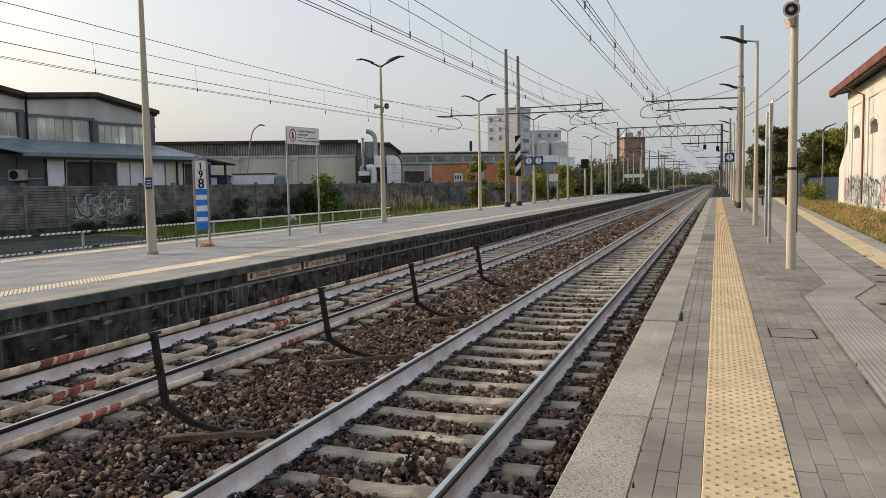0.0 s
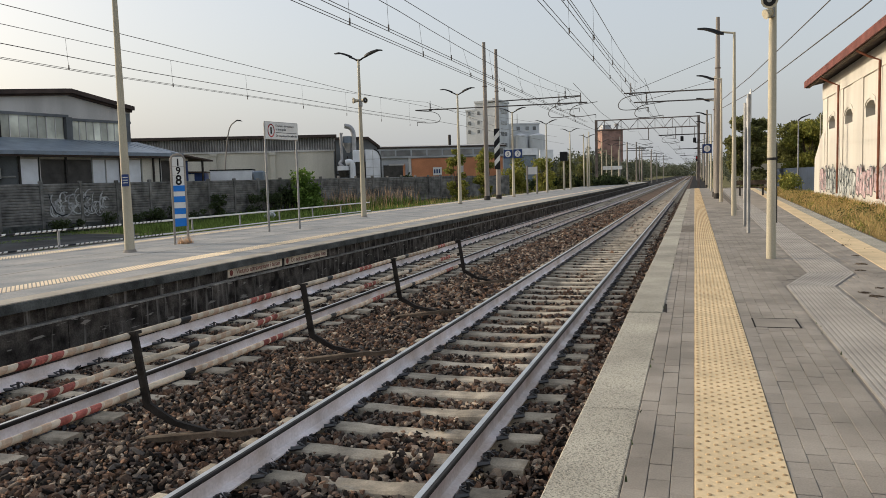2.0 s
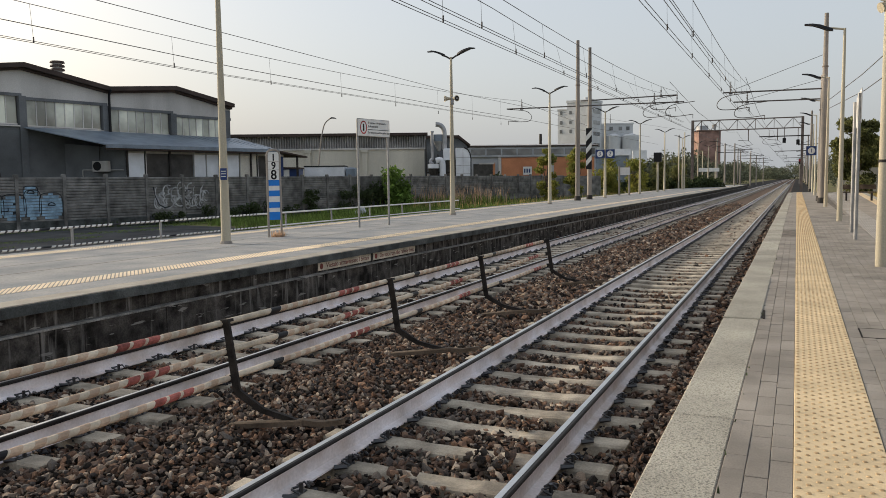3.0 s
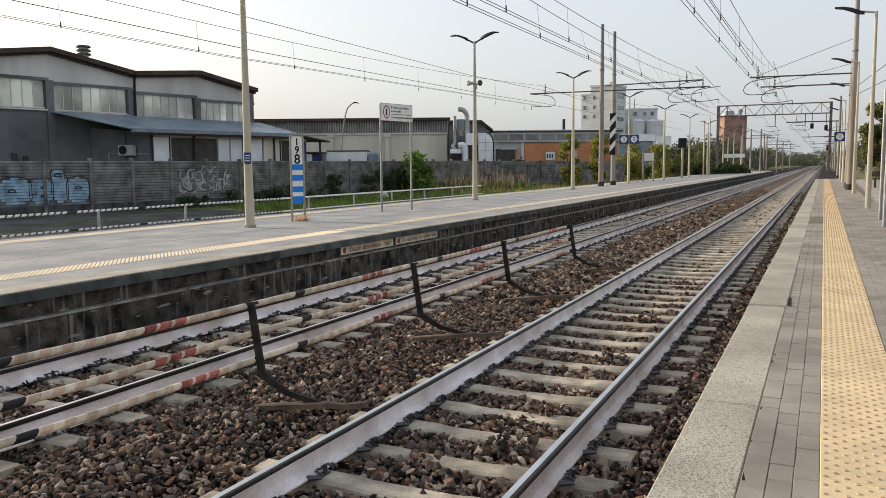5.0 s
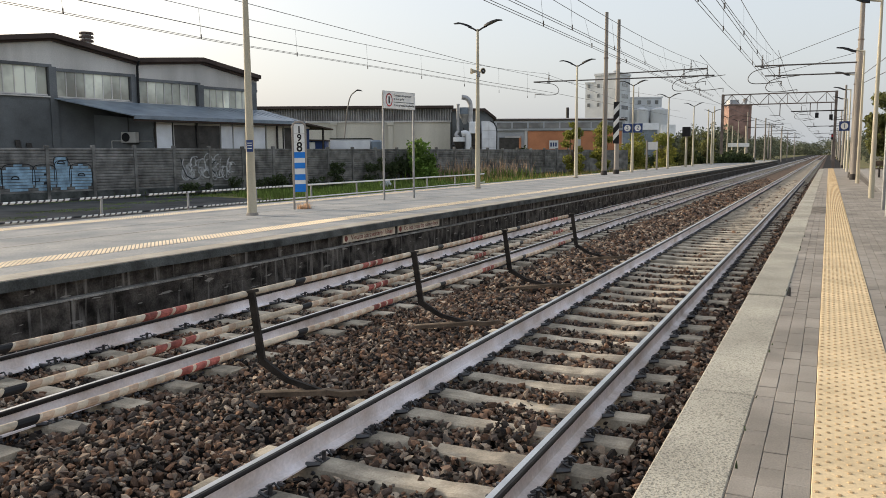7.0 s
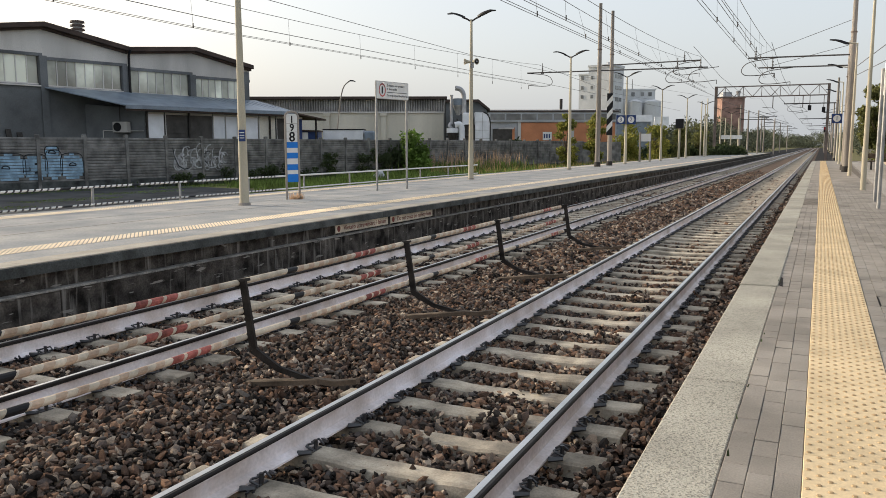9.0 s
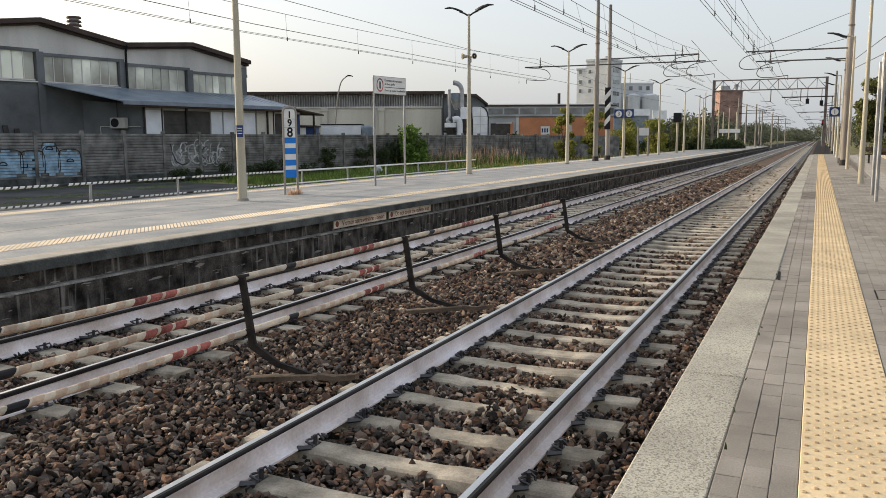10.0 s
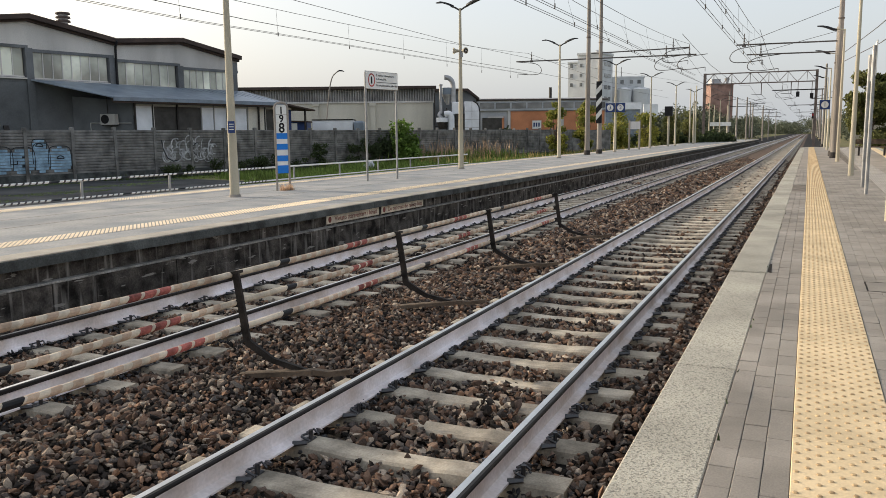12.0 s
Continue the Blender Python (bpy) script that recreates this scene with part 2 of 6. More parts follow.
M["metaldark"] = mat("roller_door_dark", (0.075, 0.07, 0.065), 0.6, 0.2, 2, 30, 0.15)
M["whitepanel"] = mat("white_panel", (0.78, 0.80, 0.84), 0.5, 0.08, 1, 30, 0.05, stain=0.1)
M["beige"] = mat("factory_beige_wall", (0.64, 0.605, 0.525), 0.9, 0.14, 0.4, 15, 0.2, streak=True, stain=0.2)
M["corr"] = mat("corrugated_grey", (0.38, 0.37, 0.365), 0.6, 0.2, 0.8, 20, 0.1, stain=0.25)
M["orange"] = mat("orange_render", (0.58, 0.25, 0.13), 0.9, 0.12, 0.5, 15, 0.1, stain=0.2)
M["factory"] = mat("factory_grey_blue", (0.46, 0.475, 0.50), 0.8, 0.15, 0.4, 12, 0.1, stain=0.2)
M["silo"] = mat("silo_concrete", (0.62, 0.63, 0.64), 0.85, 0.06, 0.4, 6, 0.05, stain=0.06)
# red brick greyed and paled in its colour to imitate haze
M["brick"] = mat("tower_hazed_brick", (0.33, 0.21, 0.175), 0.9, 0.2, 0.6, 8, 0.2, stain=0.15)
M["cyclone"] = mat("extractor_sheet_metal", (0.42, 0.42, 0.43), 0.45, 0.15, 2, 25, 0.1, metal=0.4, stain=0.2)
M["plaster"] = mat("warm_white_plaster", (0.57, 0.54, 0.485), 0.9, 0.08, 0.5, 18, 0.2, streak=True, stain=0.10)
M["redroof"] = mat("red_fascia", (0.17, 0.062, 0.05), 0.75, 0.2, 1.5, 25, 0.2)
M["copper"] = mat("downpipe_brown", (0.20, 0.075, 0.045), 0.6, 0.2, 3, 40, 0.1)
M["bluefence"] = mat("blue_grey_fence", (0.035, 0.05, 0.08), 0.7, 0.12, 1, 30, 0.1, stain=0.15)
M["wood"] = mat("grey_weathered_wood", (0.13, 0.10, 0.075), 0.85, 0.3, 4, 60, 0.3)
M["gpink"] = mat("spray_pink", (0.60, 0.44, 0.45), 0.7, 0.3, 3, 30, 0.0)
M["gred"] = mat("spray_red", (0.46, 0.15, 0.13), 0.7, 0.3, 3, 30, 0.0)
M["ggrey"] = mat("spray_grey", (0.50, 0.52, 0.50), 0.7, 0.3, 3, 30, 0.0)
M["ggreen"] = mat("spray_green", (0.22, 0.50, 0.38), 0.7, 0.3, 3, 30, 0.0)
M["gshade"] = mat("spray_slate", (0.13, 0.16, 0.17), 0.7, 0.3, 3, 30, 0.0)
M["gblue"] = mat("spray_light_blue", (0.30, 0.45, 0.58), 0.8, 0.25, 3, 30, 0.0)
M["gwhite"] = mat("spray_white", (0.46, 0.47, 0.48), 0.8, 0.3, 5, 30, 0.0)
M["gdark"] = mat("spray_black", (0.03, 0.035, 0.04), 0.8, 0.25, 5, 30, 0.0)
# leaf colour lightened to carry the distance haze over the woods
M["far_wood"] = mat("far_woods_hazed_leaves", (0.135, 0.15, 0.10), 0.85, 0.3, 0.3, 3, 0, island=0.4, transl=0.15)


def glass_mat(name, col, rough):
    m = bpy.data.materials.new(name)
    m.use_nodes = True
    b = m.node_tree.nodes["Principled BSDF"]
    b.inputs["Base Color"].default_value = (*col, 1)
    b.inputs["Roughness"].default_value = rough
    b.inputs["Specular IOR Level"].default_value = 0.9
    n, l = m.node_tree.nodes, m.node_tree.links
    geo = n.new("ShaderNodeNewGeometry")
    no = n.new("ShaderNodeTexNoise")
    no.inputs["Scale"].default_value, no.inputs["Detail"].default_value = 0.55, 4
    l.new(geo.outputs["Position"], no.inputs["Vector"])
    # blotches in the base colour imitate uneven reflections on the glass
    r = n.new("ShaderNodeValToRGB")
    r.color_ramp.elements[0].position, r.color_ramp.elements[1].position = 0.4, 0.62
    r.color_ramp.elements[0].color, r.color_ramp.elements[1].color = (*[c * 0.48 for c in col], 1), (*col, 1)
    l.new(no.outputs["Fac"], r.inputs[0])
    oi = n.new("ShaderNodeObjectInfo")
    mr = n.new("ShaderNodeMapRange")
    mr.inputs[3].default_value, mr.inputs[4].default_value = 0.5, 1.25
    l.new(oi.outputs["Random"], mr.inputs[0])
    h = n.new("ShaderNodeHueSaturation")
    l.new(r.outputs[0], h.inputs["Color"])
    l.new(mr.outputs[0], h.inputs["Value"])
    l.new(h.outputs[0], b.inputs["Base Color"])
    return m


# pale base colour stands in for bright sky reflected by the workshop panes
M["pane"] = glass_mat("sky_toned_pane", (0.78, 0.80, 0.68), 0.12)
M["greyglass"] = glass_mat("dusty_pane", (0.20, 0.205, 0.205), 0.25)
M["darkglass"] = glass_mat("dark_pane", (0.03, 0.035, 0.04), 0.15)

# ---- mesh helpers ----
class Shape:
    """Collects vertices and faces for one mesh."""

    def __init__(self):
        self.v, self.f = [], []

    def add(self, verts, faces):
        k = len(self.v)
        self.v += [tuple(p) for p in verts]
        self.f += [tuple(i + k for i in q) for q in faces]
        return self

    def box(self, x0, x1, y0, y1, z0, z1, c=0.0):
        """A box; c chamfers its upper edges."""
        if c <= 0:
            self.add([(x0, y0, z0), (x1, y0, z0), (x1, y1, z0), (x0, y1, z0), (x0, y0, z1), (x1, y0, z1), (x1, y1, z1), (x0, y1, z1)],
                     [(3, 2, 1, 0), (4, 5, 6, 7), (0, 1, 5, 4), (1, 2, 6, 5), (2, 3, 7, 6), (3, 0, 4, 7)])
        else:
            zc = z1 - c
            self.add([(x0, y0, z0), (x1, y0, z0), (x1, y1, z0), (x0, y1, z0), (x0, y0, zc), (x1, y0, zc), (x1, y1, zc), (x0, y1, zc),
                      (x0 + c, y0 + c, z1), (x1 - c, y0 + c, z1), (x1 - c, y1 - c, z1), (x0 + c, y1 - c, z1)],
                     [(3, 2, 1, 0), (0, 1, 5, 4), (1, 2, 6, 5), (2, 3, 7, 6), (3, 0, 4, 7), (4, 5, 9, 8), (5, 6, 10, 9), (6, 7, 11, 10), (7, 4, 8, 11), (8, 9, 10, 11)])
        return self

    def rod(self, p, q, r0, r1=None, seg=10):
        """A round bar from p to q, with closed ends."""
        r1 = r0 if r1 is None else r1
        p, q = Vector(p), Vector(q)
        d = (q - p).normalized()
        a = d.orthogonal().normalized()
        b = d.cross(a)
        ring = [(a * math.cos(6.28318 * i / seg) + b * math.sin(6.28318 * i / seg)) for i in range(seg)]
        self.add([p + k * r0 for k in ring] + [q + k * r1 for k in ring],
                 [(i, (i + 1) % seg, seg + (i + 1) % seg, seg + i) for i in range(seg)] + [tuple(range(seg - 1, -1, -1)), tuple(range(seg, 2 * seg))])
        return self

    def pipe(self, pts, r, seg=8):
        """One connected round bar swept through the points."""
        pts = [Vector(p) for p in pts]
        a, rings = None, []
        for i, p in enumerate(pts):
            d = (pts[min(i + 1, len(pts) - 1)] - pts[max(i - 1, 0)]).normalized()
            a = d.orthogonal().normalized() if a is None else (a - d * a.dot(d)).normalized()
            b = d.cross(a)
            rings += [p + (a * math.cos(6.28318 * k / seg) + b * math.sin(6.28318 * k / seg)) * r for k in range(seg)]
        n = len(pts)
        faces = [(i * seg + k, i * seg + (k + 1) % seg, (i + 1) * seg + (k + 1) % seg, (i + 1) * seg + k) for i in range(n - 1) for k in range(seg)]
        self.add(rings, faces + [tuple(range(seg - 1, -1, -1)), tuple(range((n - 1) * seg, n * seg))])
        return self

    def slab(self, poly, lift):
        """A prism: the polygon (3D points in one plane) swept along the vector lift."""
        n = len(poly)
        low = [Vector(p) for p in poly]
        up = [p + Vector(lift) for p in low]
        self.add(low + up, [tuple(range(n - 1, -1, -1)), tuple(range(n, 2 * n))] + [(i, (i + 1) % n, n + (i + 1) % n, n + i) for i in range(n)])
        return self

    def mesh(self, name, material, smooth=False):
        me = bpy.data.meshes.new(name)
        me.from_pydata(self.v, [], self.f)
        me.materials.append(material)
        bm = bmesh.new()
        bm.from_mesh(me)
        if len(bm.faces) < 20000:
            bmesh.ops.recalc_face_normals(bm, faces=bm.faces)
        bm.to_mesh(me)
        bm.free()
        if smooth:
            me.shade_smooth()
            me.set_sharp_from_angle(angle=radians(40))
        return me


def thing(name, at, label, category, group="", kind="", turn=0.0):
    ob = new(name)
    ob.empty_display_size = 0.2
    ob.matrix_basis = pose(*at, 0, 0, turn)
    return tagged(ob, label, category, group, kind)


def part(name, shape, material, parent, label="", smooth=False, at=None):
    me = shape if isinstance(shape, bpy.types.Mesh) else shape.mesh(name, material, smooth)
    ob = new(name, me)
    ob.parent = parent
    if at is not None:
        ob.matrix_basis = at
    return tagged(ob, label)


def solo(name, shape, material, label, category, group="", kind="", at=(0, 0, 0), turn=0.0, smooth=False):
    ob = new(name, shape.mesh(name, material, smooth))
    ob.matrix_basis = pose(*at, 0, 0, turn)
    return tagged(ob, label, category, group, kind)


def letters(name, body, size, material, parent, at, label="", width=None, bold=0.0):
    """Flat writing with the built-in font, as a mesh; at is the pose of its centre."""
    cu = bpy.data.curves.new(name, "FONT")
    cu.body, cu.size, cu.align_x, cu.align_y = body, size, "CENTER", "CENTER"
    cu.extrude, cu.offset = 0.002, bold
    tmp = new(name, cu)
    me = bpy.data.meshes.new_from_object(tmp.evaluated_get(bpy.context.evaluated_depsgraph_get()))
    bpy.data.objects.remove(tmp)
    if width:
        span = max(v.co.x for v in me.vertices) - min(v.co.x for v in me.vertices)
        me.transform(Matrix.Diagonal((width / span, 1, 1, 1)))
    me.materials.clear()
    me.materials.append(material)
    ob = new(name, me)
    ob.parent = parent
    ob.matrix_basis = at
    return tagged(ob, label)


def joined(name, verts, faces, material, parent=None, label="", category="", kind="stuff"):
    me = bpy.data.meshes.new(name)
    me.from_pydata(verts, [], faces)
    me.materials.append(material)
    ob = new(name, me)
    if parent:
        ob.parent = parent
    return tagged(ob, label, category, "", kind)


def bow(pts, n=4):
    """A smooth curve through the points."""
    q = [Vector(p) for p in pts]
    q = [q[0] * 2 - q[1]] + q + [q[-1] * 2 - q[-2]]
    out = []
    for a, b, c, d in zip(q, q[1:], q[2:], q[3:]):
        for i in range(n):
            t = i / n
            out.append(b + (c - a) * (t / 2) + (a * 2 - b * 5 + c * 4 - d) * (t * t / 2) + (b * 3 - a - c * 3 + d) * (t * t * t / 2))
    return out + [q[-2]]


rng = np.random.default_rng(7)

# ---- setting: ground, track bed, platforms ----
ZR = -0.555            # top of rail
ZS = -0.735            # top of sleepers
ZB = -0.755            # top of ballast
X_NEAR, X_FAR = -2.357, -6.205   # middles of the two tracks

g = Shape()
prof = [(-1600, -0.8), (-60, -0.6), (-14.3, -0.58), (-14.1, -0.85), (-7.8, -0.85), (-0.7, -0.85), (2.0, -0.85), (2.6, -0.3), (7.0, -0.3), (60, -0.4), (1600, -0.6)]
ys = [-80, 0, 40, 80, 160, 400, 1000, 2500]
for i, (x, z) in enumerate(prof):
    for y in ys:
        g.v.append((x, y, z))
for i in range(len(prof) - 1):
    for j in range(len(ys) - 1):
        a = i * len(ys) + j
        g.f.append((a, a + len(ys), a + len(ys) + 1, a + 1))
solo("ground", g, M["ground"], "dry grassy ground round the railway line", "ground", kind="structure")

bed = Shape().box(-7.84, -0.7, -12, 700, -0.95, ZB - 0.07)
solo("track_bed", bed, M["bed"], "crushed-stone ballast bed under both tracks, near-black as shade between the stones", "ballast", kind="structure")

solo("far_track_bed", Shape().box(-7.83, -0.7, 58, 700, -0.95, ZB - 0.022), M["bed_far"], "brown crushed-stone ballast of the distant line", "ballast", kind="structure")

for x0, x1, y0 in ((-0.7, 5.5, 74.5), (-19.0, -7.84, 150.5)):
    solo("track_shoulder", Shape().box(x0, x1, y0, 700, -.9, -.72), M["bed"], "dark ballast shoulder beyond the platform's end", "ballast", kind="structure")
road = Shape().slab([(-36, -25, -0.7), (-14.25, -25, -0.7), (-14.25, 24, -0.7), (-20.0, 27, -0.7), (-27.6, 29, -0.7), (-31.0, 14, -0.7)], (0, 0, 0.16))
solo("yard_road", road, M["asphalt"], "patchy grey asphalt yard behind the island platform", "road", kind="structure")

# far (island) platform
fp = thing("platform_island", (0, 0, 0), "island platform with pale paving, dark coping and grimy concrete retaining wall", "platform", kind="structure")
FPY0, FPY1 = -12.0, 150.0
part("deck", Shape().box(-14.1, -8.25, FPY0, FPY1, -0.8, 0.0), M["platform"], fp)
part("upper_wall", Shape().box(-8.26, -7.97, FPY0, FPY1, -0.36, -0.13), M["upperwall"], fp)
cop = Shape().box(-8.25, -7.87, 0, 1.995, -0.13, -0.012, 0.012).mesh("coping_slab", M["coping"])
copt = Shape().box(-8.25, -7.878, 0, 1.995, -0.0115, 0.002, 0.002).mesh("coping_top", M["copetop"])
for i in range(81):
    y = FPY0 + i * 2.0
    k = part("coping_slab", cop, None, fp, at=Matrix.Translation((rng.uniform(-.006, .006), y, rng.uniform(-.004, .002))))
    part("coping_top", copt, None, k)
lowp = Shape().box(-8.2, -7.86, 0, 1.985, -0.86, -0.335, 0.02).mesh("wall_panel", M["darkwall"])
for i in range(81):
    part("wall_panel", lowp, None, fp, at=Matrix.Translation((rng.uniform(-.012, .012), FPY0 + i * 2.0 + 0.4, rng.uniform(-.01, .01))))
part("ledge", Shape().box(-8.0, -7.845, FPY0, FPY1, -.345, -.322, .006), M["ledge"], fp, "dusty ledge")
# striped tactile bands of the island platform: one bar tile after another
bar = Shape().slab([(-.225, .225, 0), (.225, -.225, 0), (.225, -.175, 0), (-.225, .275, 0)], (0, 0, .006)).mesh("tactile_bar", M["whiteguide"])
for i in range(150):
    part("tactile_bar", bar, None, fp, at=Matrix.Translation((-9.06, 3.0 + i * 0.075, 0.0)))
    part("tactile_bar", bar, None, fp, at=Matrix.Translation((-13.45, 5.0 + i * 0.075, 0.0)))
bv, bf = [], []
for x, y0, n in ((-9.06, 3.0 + 150 * .075, 1500), (-13.45, 5 + 150 * .075, 1100)):
    for i in range(n):
        y = y0 + i * 0.075
        k = len(bv)
        bv += [(x - .225, y + .225, .005), (x + .225, y - .225, .005), (x + .225, y - .175, .005), (x - .225, y + .275, .005)]
        bf.append((k, k + 1, k + 2, k + 3))
joined("tactile_band", bv, bf, M["whiteguide"], fp)
for x, w in ((-10.77, .02), (-11.9, .012)):
    part("deck_joint", Shape().box(x, x + w, FPY0, FPY1, -.01, .0015), M["joint"], fp, "dirt-filled joint in the paving")

# near platform
NP = thing("platform_near", (0, 0, 0), "side platform of grey block paving with a pale edge slab and yellow tactile strip", "platform", kind="structure")
PEND = 74.0
body = Shape().slab([(-0.60, -12, -0.9), (2.4, -12, -0.9), (2.4 + 0.0313 * (PEND + 12), PEND, -0.9), (-0.60, PEND, -0.9)], (0, 0, 0.891))
part("core", body, M["joint"], NP)
part("face_wall", Shape().box(-0.63, -0.585, -12, PEND, -0.9, -0.12), M["darkwall"], NP)

slabn = Shape().box(-0.655, -0.334, 0, 3.34, -0.12, 0.0, 0.008).mesh("edge_slab", M["granite"])
slabm = Shape().box(-0.655, -0.325, 0, 3.34, -0.12, 0.0, 0.008).mesh("edge_slab", M["granite"])
y = 7.94 - 3.35 * 6
while y < PEND - 3.3:
    part("edge_slab", slabm if y > 7.9 else slabn, None, NP, at=Matrix.Translation((rng.uniform(-.004, .004), y, rng.uniform(-.006, .004) + (0.012 if abs(y - 7.94) < 1 else 0))))
    y += 3.35

# pale back kerb that runs slightly away from the track, and the yellow band beside it
def back(y):
    return 2.72 + 0.0313 * y


kerb = Shape()
for y in range(-12, 72, 2):
    kerb.slab([(back(y) - 0.32, y, -0.3), (back(y), y, -0.3), (back(y + 1.99), y + 1.99, -0.3), (back(y + 1.99) - 0.32, y + 1.99, -0.3)], (0, 0, 0.302))
part("back_kerb", kerb, M["granite"], NP)
under = Shape().slab([(back(-12) - .95, -12, -.05), (back(-12) - .3, -12, -.05), (back(72) - .3, 72, -.05), (back(72) - .95, 72, -.05)], (0, 0, .044))
part("band_bedding", under, M["paver"], NP)
yb = Shape()
for y in range(-12, 72, 2):
    yb.slab([(back(y) - 0.72, y, -0.02), (back(y) - 0.325, y, -0.02), (back(y + 1.99) - 0.325, y + 1.99, -0.02), (back(y + 1.99) - 0.72, y + 1.99, -0.02)], (0, 0, 0.023))
part("back_yellow_band", yb, M["yellow"], NP)

# yellow tactile tiles with studs
tile = Shape().box(0.0, 0.4, 0, 0.597, -0.06, 0.0, 0.003).mesh("tactile_tile", M["yellow"])
stud = Shape()
for j in range(12):
    for i in range(5):
        cx, cy = 0.02 + i * 0.08 + (0.04 if j % 2 else 0), 0.025 + j * 0.05
        s = 6
        stud.add([(cx + .0125 * math.cos(a * 1.0472), cy + .0125 * math.sin(a * 1.0472), -0.0005) for a in range(s)] + [(cx + .008 * math.cos(a * 1.0472), cy + .008 * math.sin(a * 1.0472), 0.0052) for a in range(s)],
                 [(a, (a + 1) % s, s + (a + 1) % s, s + a) for a in range(s)] + [tuple(range(s, 2 * s))])
stud = stud.mesh("studs", M["stud"])
for i in range(136):
    y = -7.8 + i * 0.6
    if y < PEND - 0.6:
        k = part("tactile_tile", tile, None, NP, at=Matrix.Translation((-0.03, y, 0.003)))
        tagged(part("studs", stud, None, k), kind="stuff")

# grey ribbed guide path with a sideways step
ribs = Shape()
def guide_x(y, u):
    """Line u (0..1) across the guide path; it jogs to the right between 10.0 and 11.3 m."""
    lo, hi = (0.99 + 0.52 * u), (1.375 + 0.56 * u)
    k = min(1, max(0, (y - 10.0) / 1.3))
    return lo + (hi - lo) * k + max(0, y - 11.3) * 0.012


gy = [-6.0, 10.0, 11.3, 20, 40, 70]
NR = 13
for i in range(NR):
    u0, u1 = (i + 0.12) / NR, (i + 0.72) / NR
    for a, b in zip(gy, gy[1:]):
        ribs.slab([(guide_x(a, u0), a, 0.0), (guide_x(a, u1), a, 0.0), (guide_x(b, u1), b, 0.0), (guide_x(b, u0), b, 0.0)], (0, 0, 0.0048))
tiles = [-6 + i * .4 for i in range(40)] + [10.0, 10.65, 11.3] + [11.7 + i * .4 for i in range(22)] + [40, 70]
base = Shape()
for a, b in zip(tiles, tiles[1:]):
    b -= .007
    base.slab([(guide_x(a, 0), a, -0.05), (guide_x(a, 1), a, -0.05), (guide_x(b, 1), b, -0.05), (guide_x(b, 0), b, -0.05)], (0, 0, 0.0525))
rim_ = Shape()
for a, b in zip(gy, gy[1:]):
    rim_.slab([(guide_x(a, -.19), a, -0.05), (guide_x(a, 1.19), a, -0.05), (guide_x(b, 1.19), b, -0.05), (guide_x(b, -.19), b, -0.05)], (0, 0, 0.044))
part("guide_border", rim_, M["paver"], NP)
gp = part("guide_path", base, M["greyguide"], NP)
part("guide_ribs", ribs, M["guiderib"], gp)

# ---- tracks ----
def rail_shape(y0, y1, side=0.160):
    """Flat-bottomed rail profile 172 mm high: foot and web (painted), and its running head."""
    web = [(-0.030, 0.022), (-0.012, 0.030), (-0.008, 0.05), (-0.008, 0.125), (-0.030, 0.138), (-0.035, 0.142), (-0.035, 0.162), (-0.027, 0.1705), (0.027, 0.1705), (0.035, 0.162), (0.035, 0.142), (0.030, 0.138), (0.008, 0.125), (0.008, 0.05), (0.012, 0.030), (0.030, 0.022)]
    sole = [(-0.075, 0), (-0.074, 0.012), (-0.030, 0.0225), (0.030, 0.0225), (0.074, 0.012), (0.075, 0)]
    head = [(-0.0355, side), (-0.0355, 0.1635), (-0.027, 0.173), (0.021, 0.173), (0.021, 0.165), (0.0, side)]
    a = Shape().slab([(x, y0, z - 0.172) for x, z in web], (0, y1 - y0, 0))
    b = Shape().slab([(x, y0, z - 0.172) for x, z in head], (0, y1 - y0, 0))
    c = Shape().slab([(x, y0, z - 0.172) for x, z in sole], (0, y1 - y0, 0))
    return a, b, c


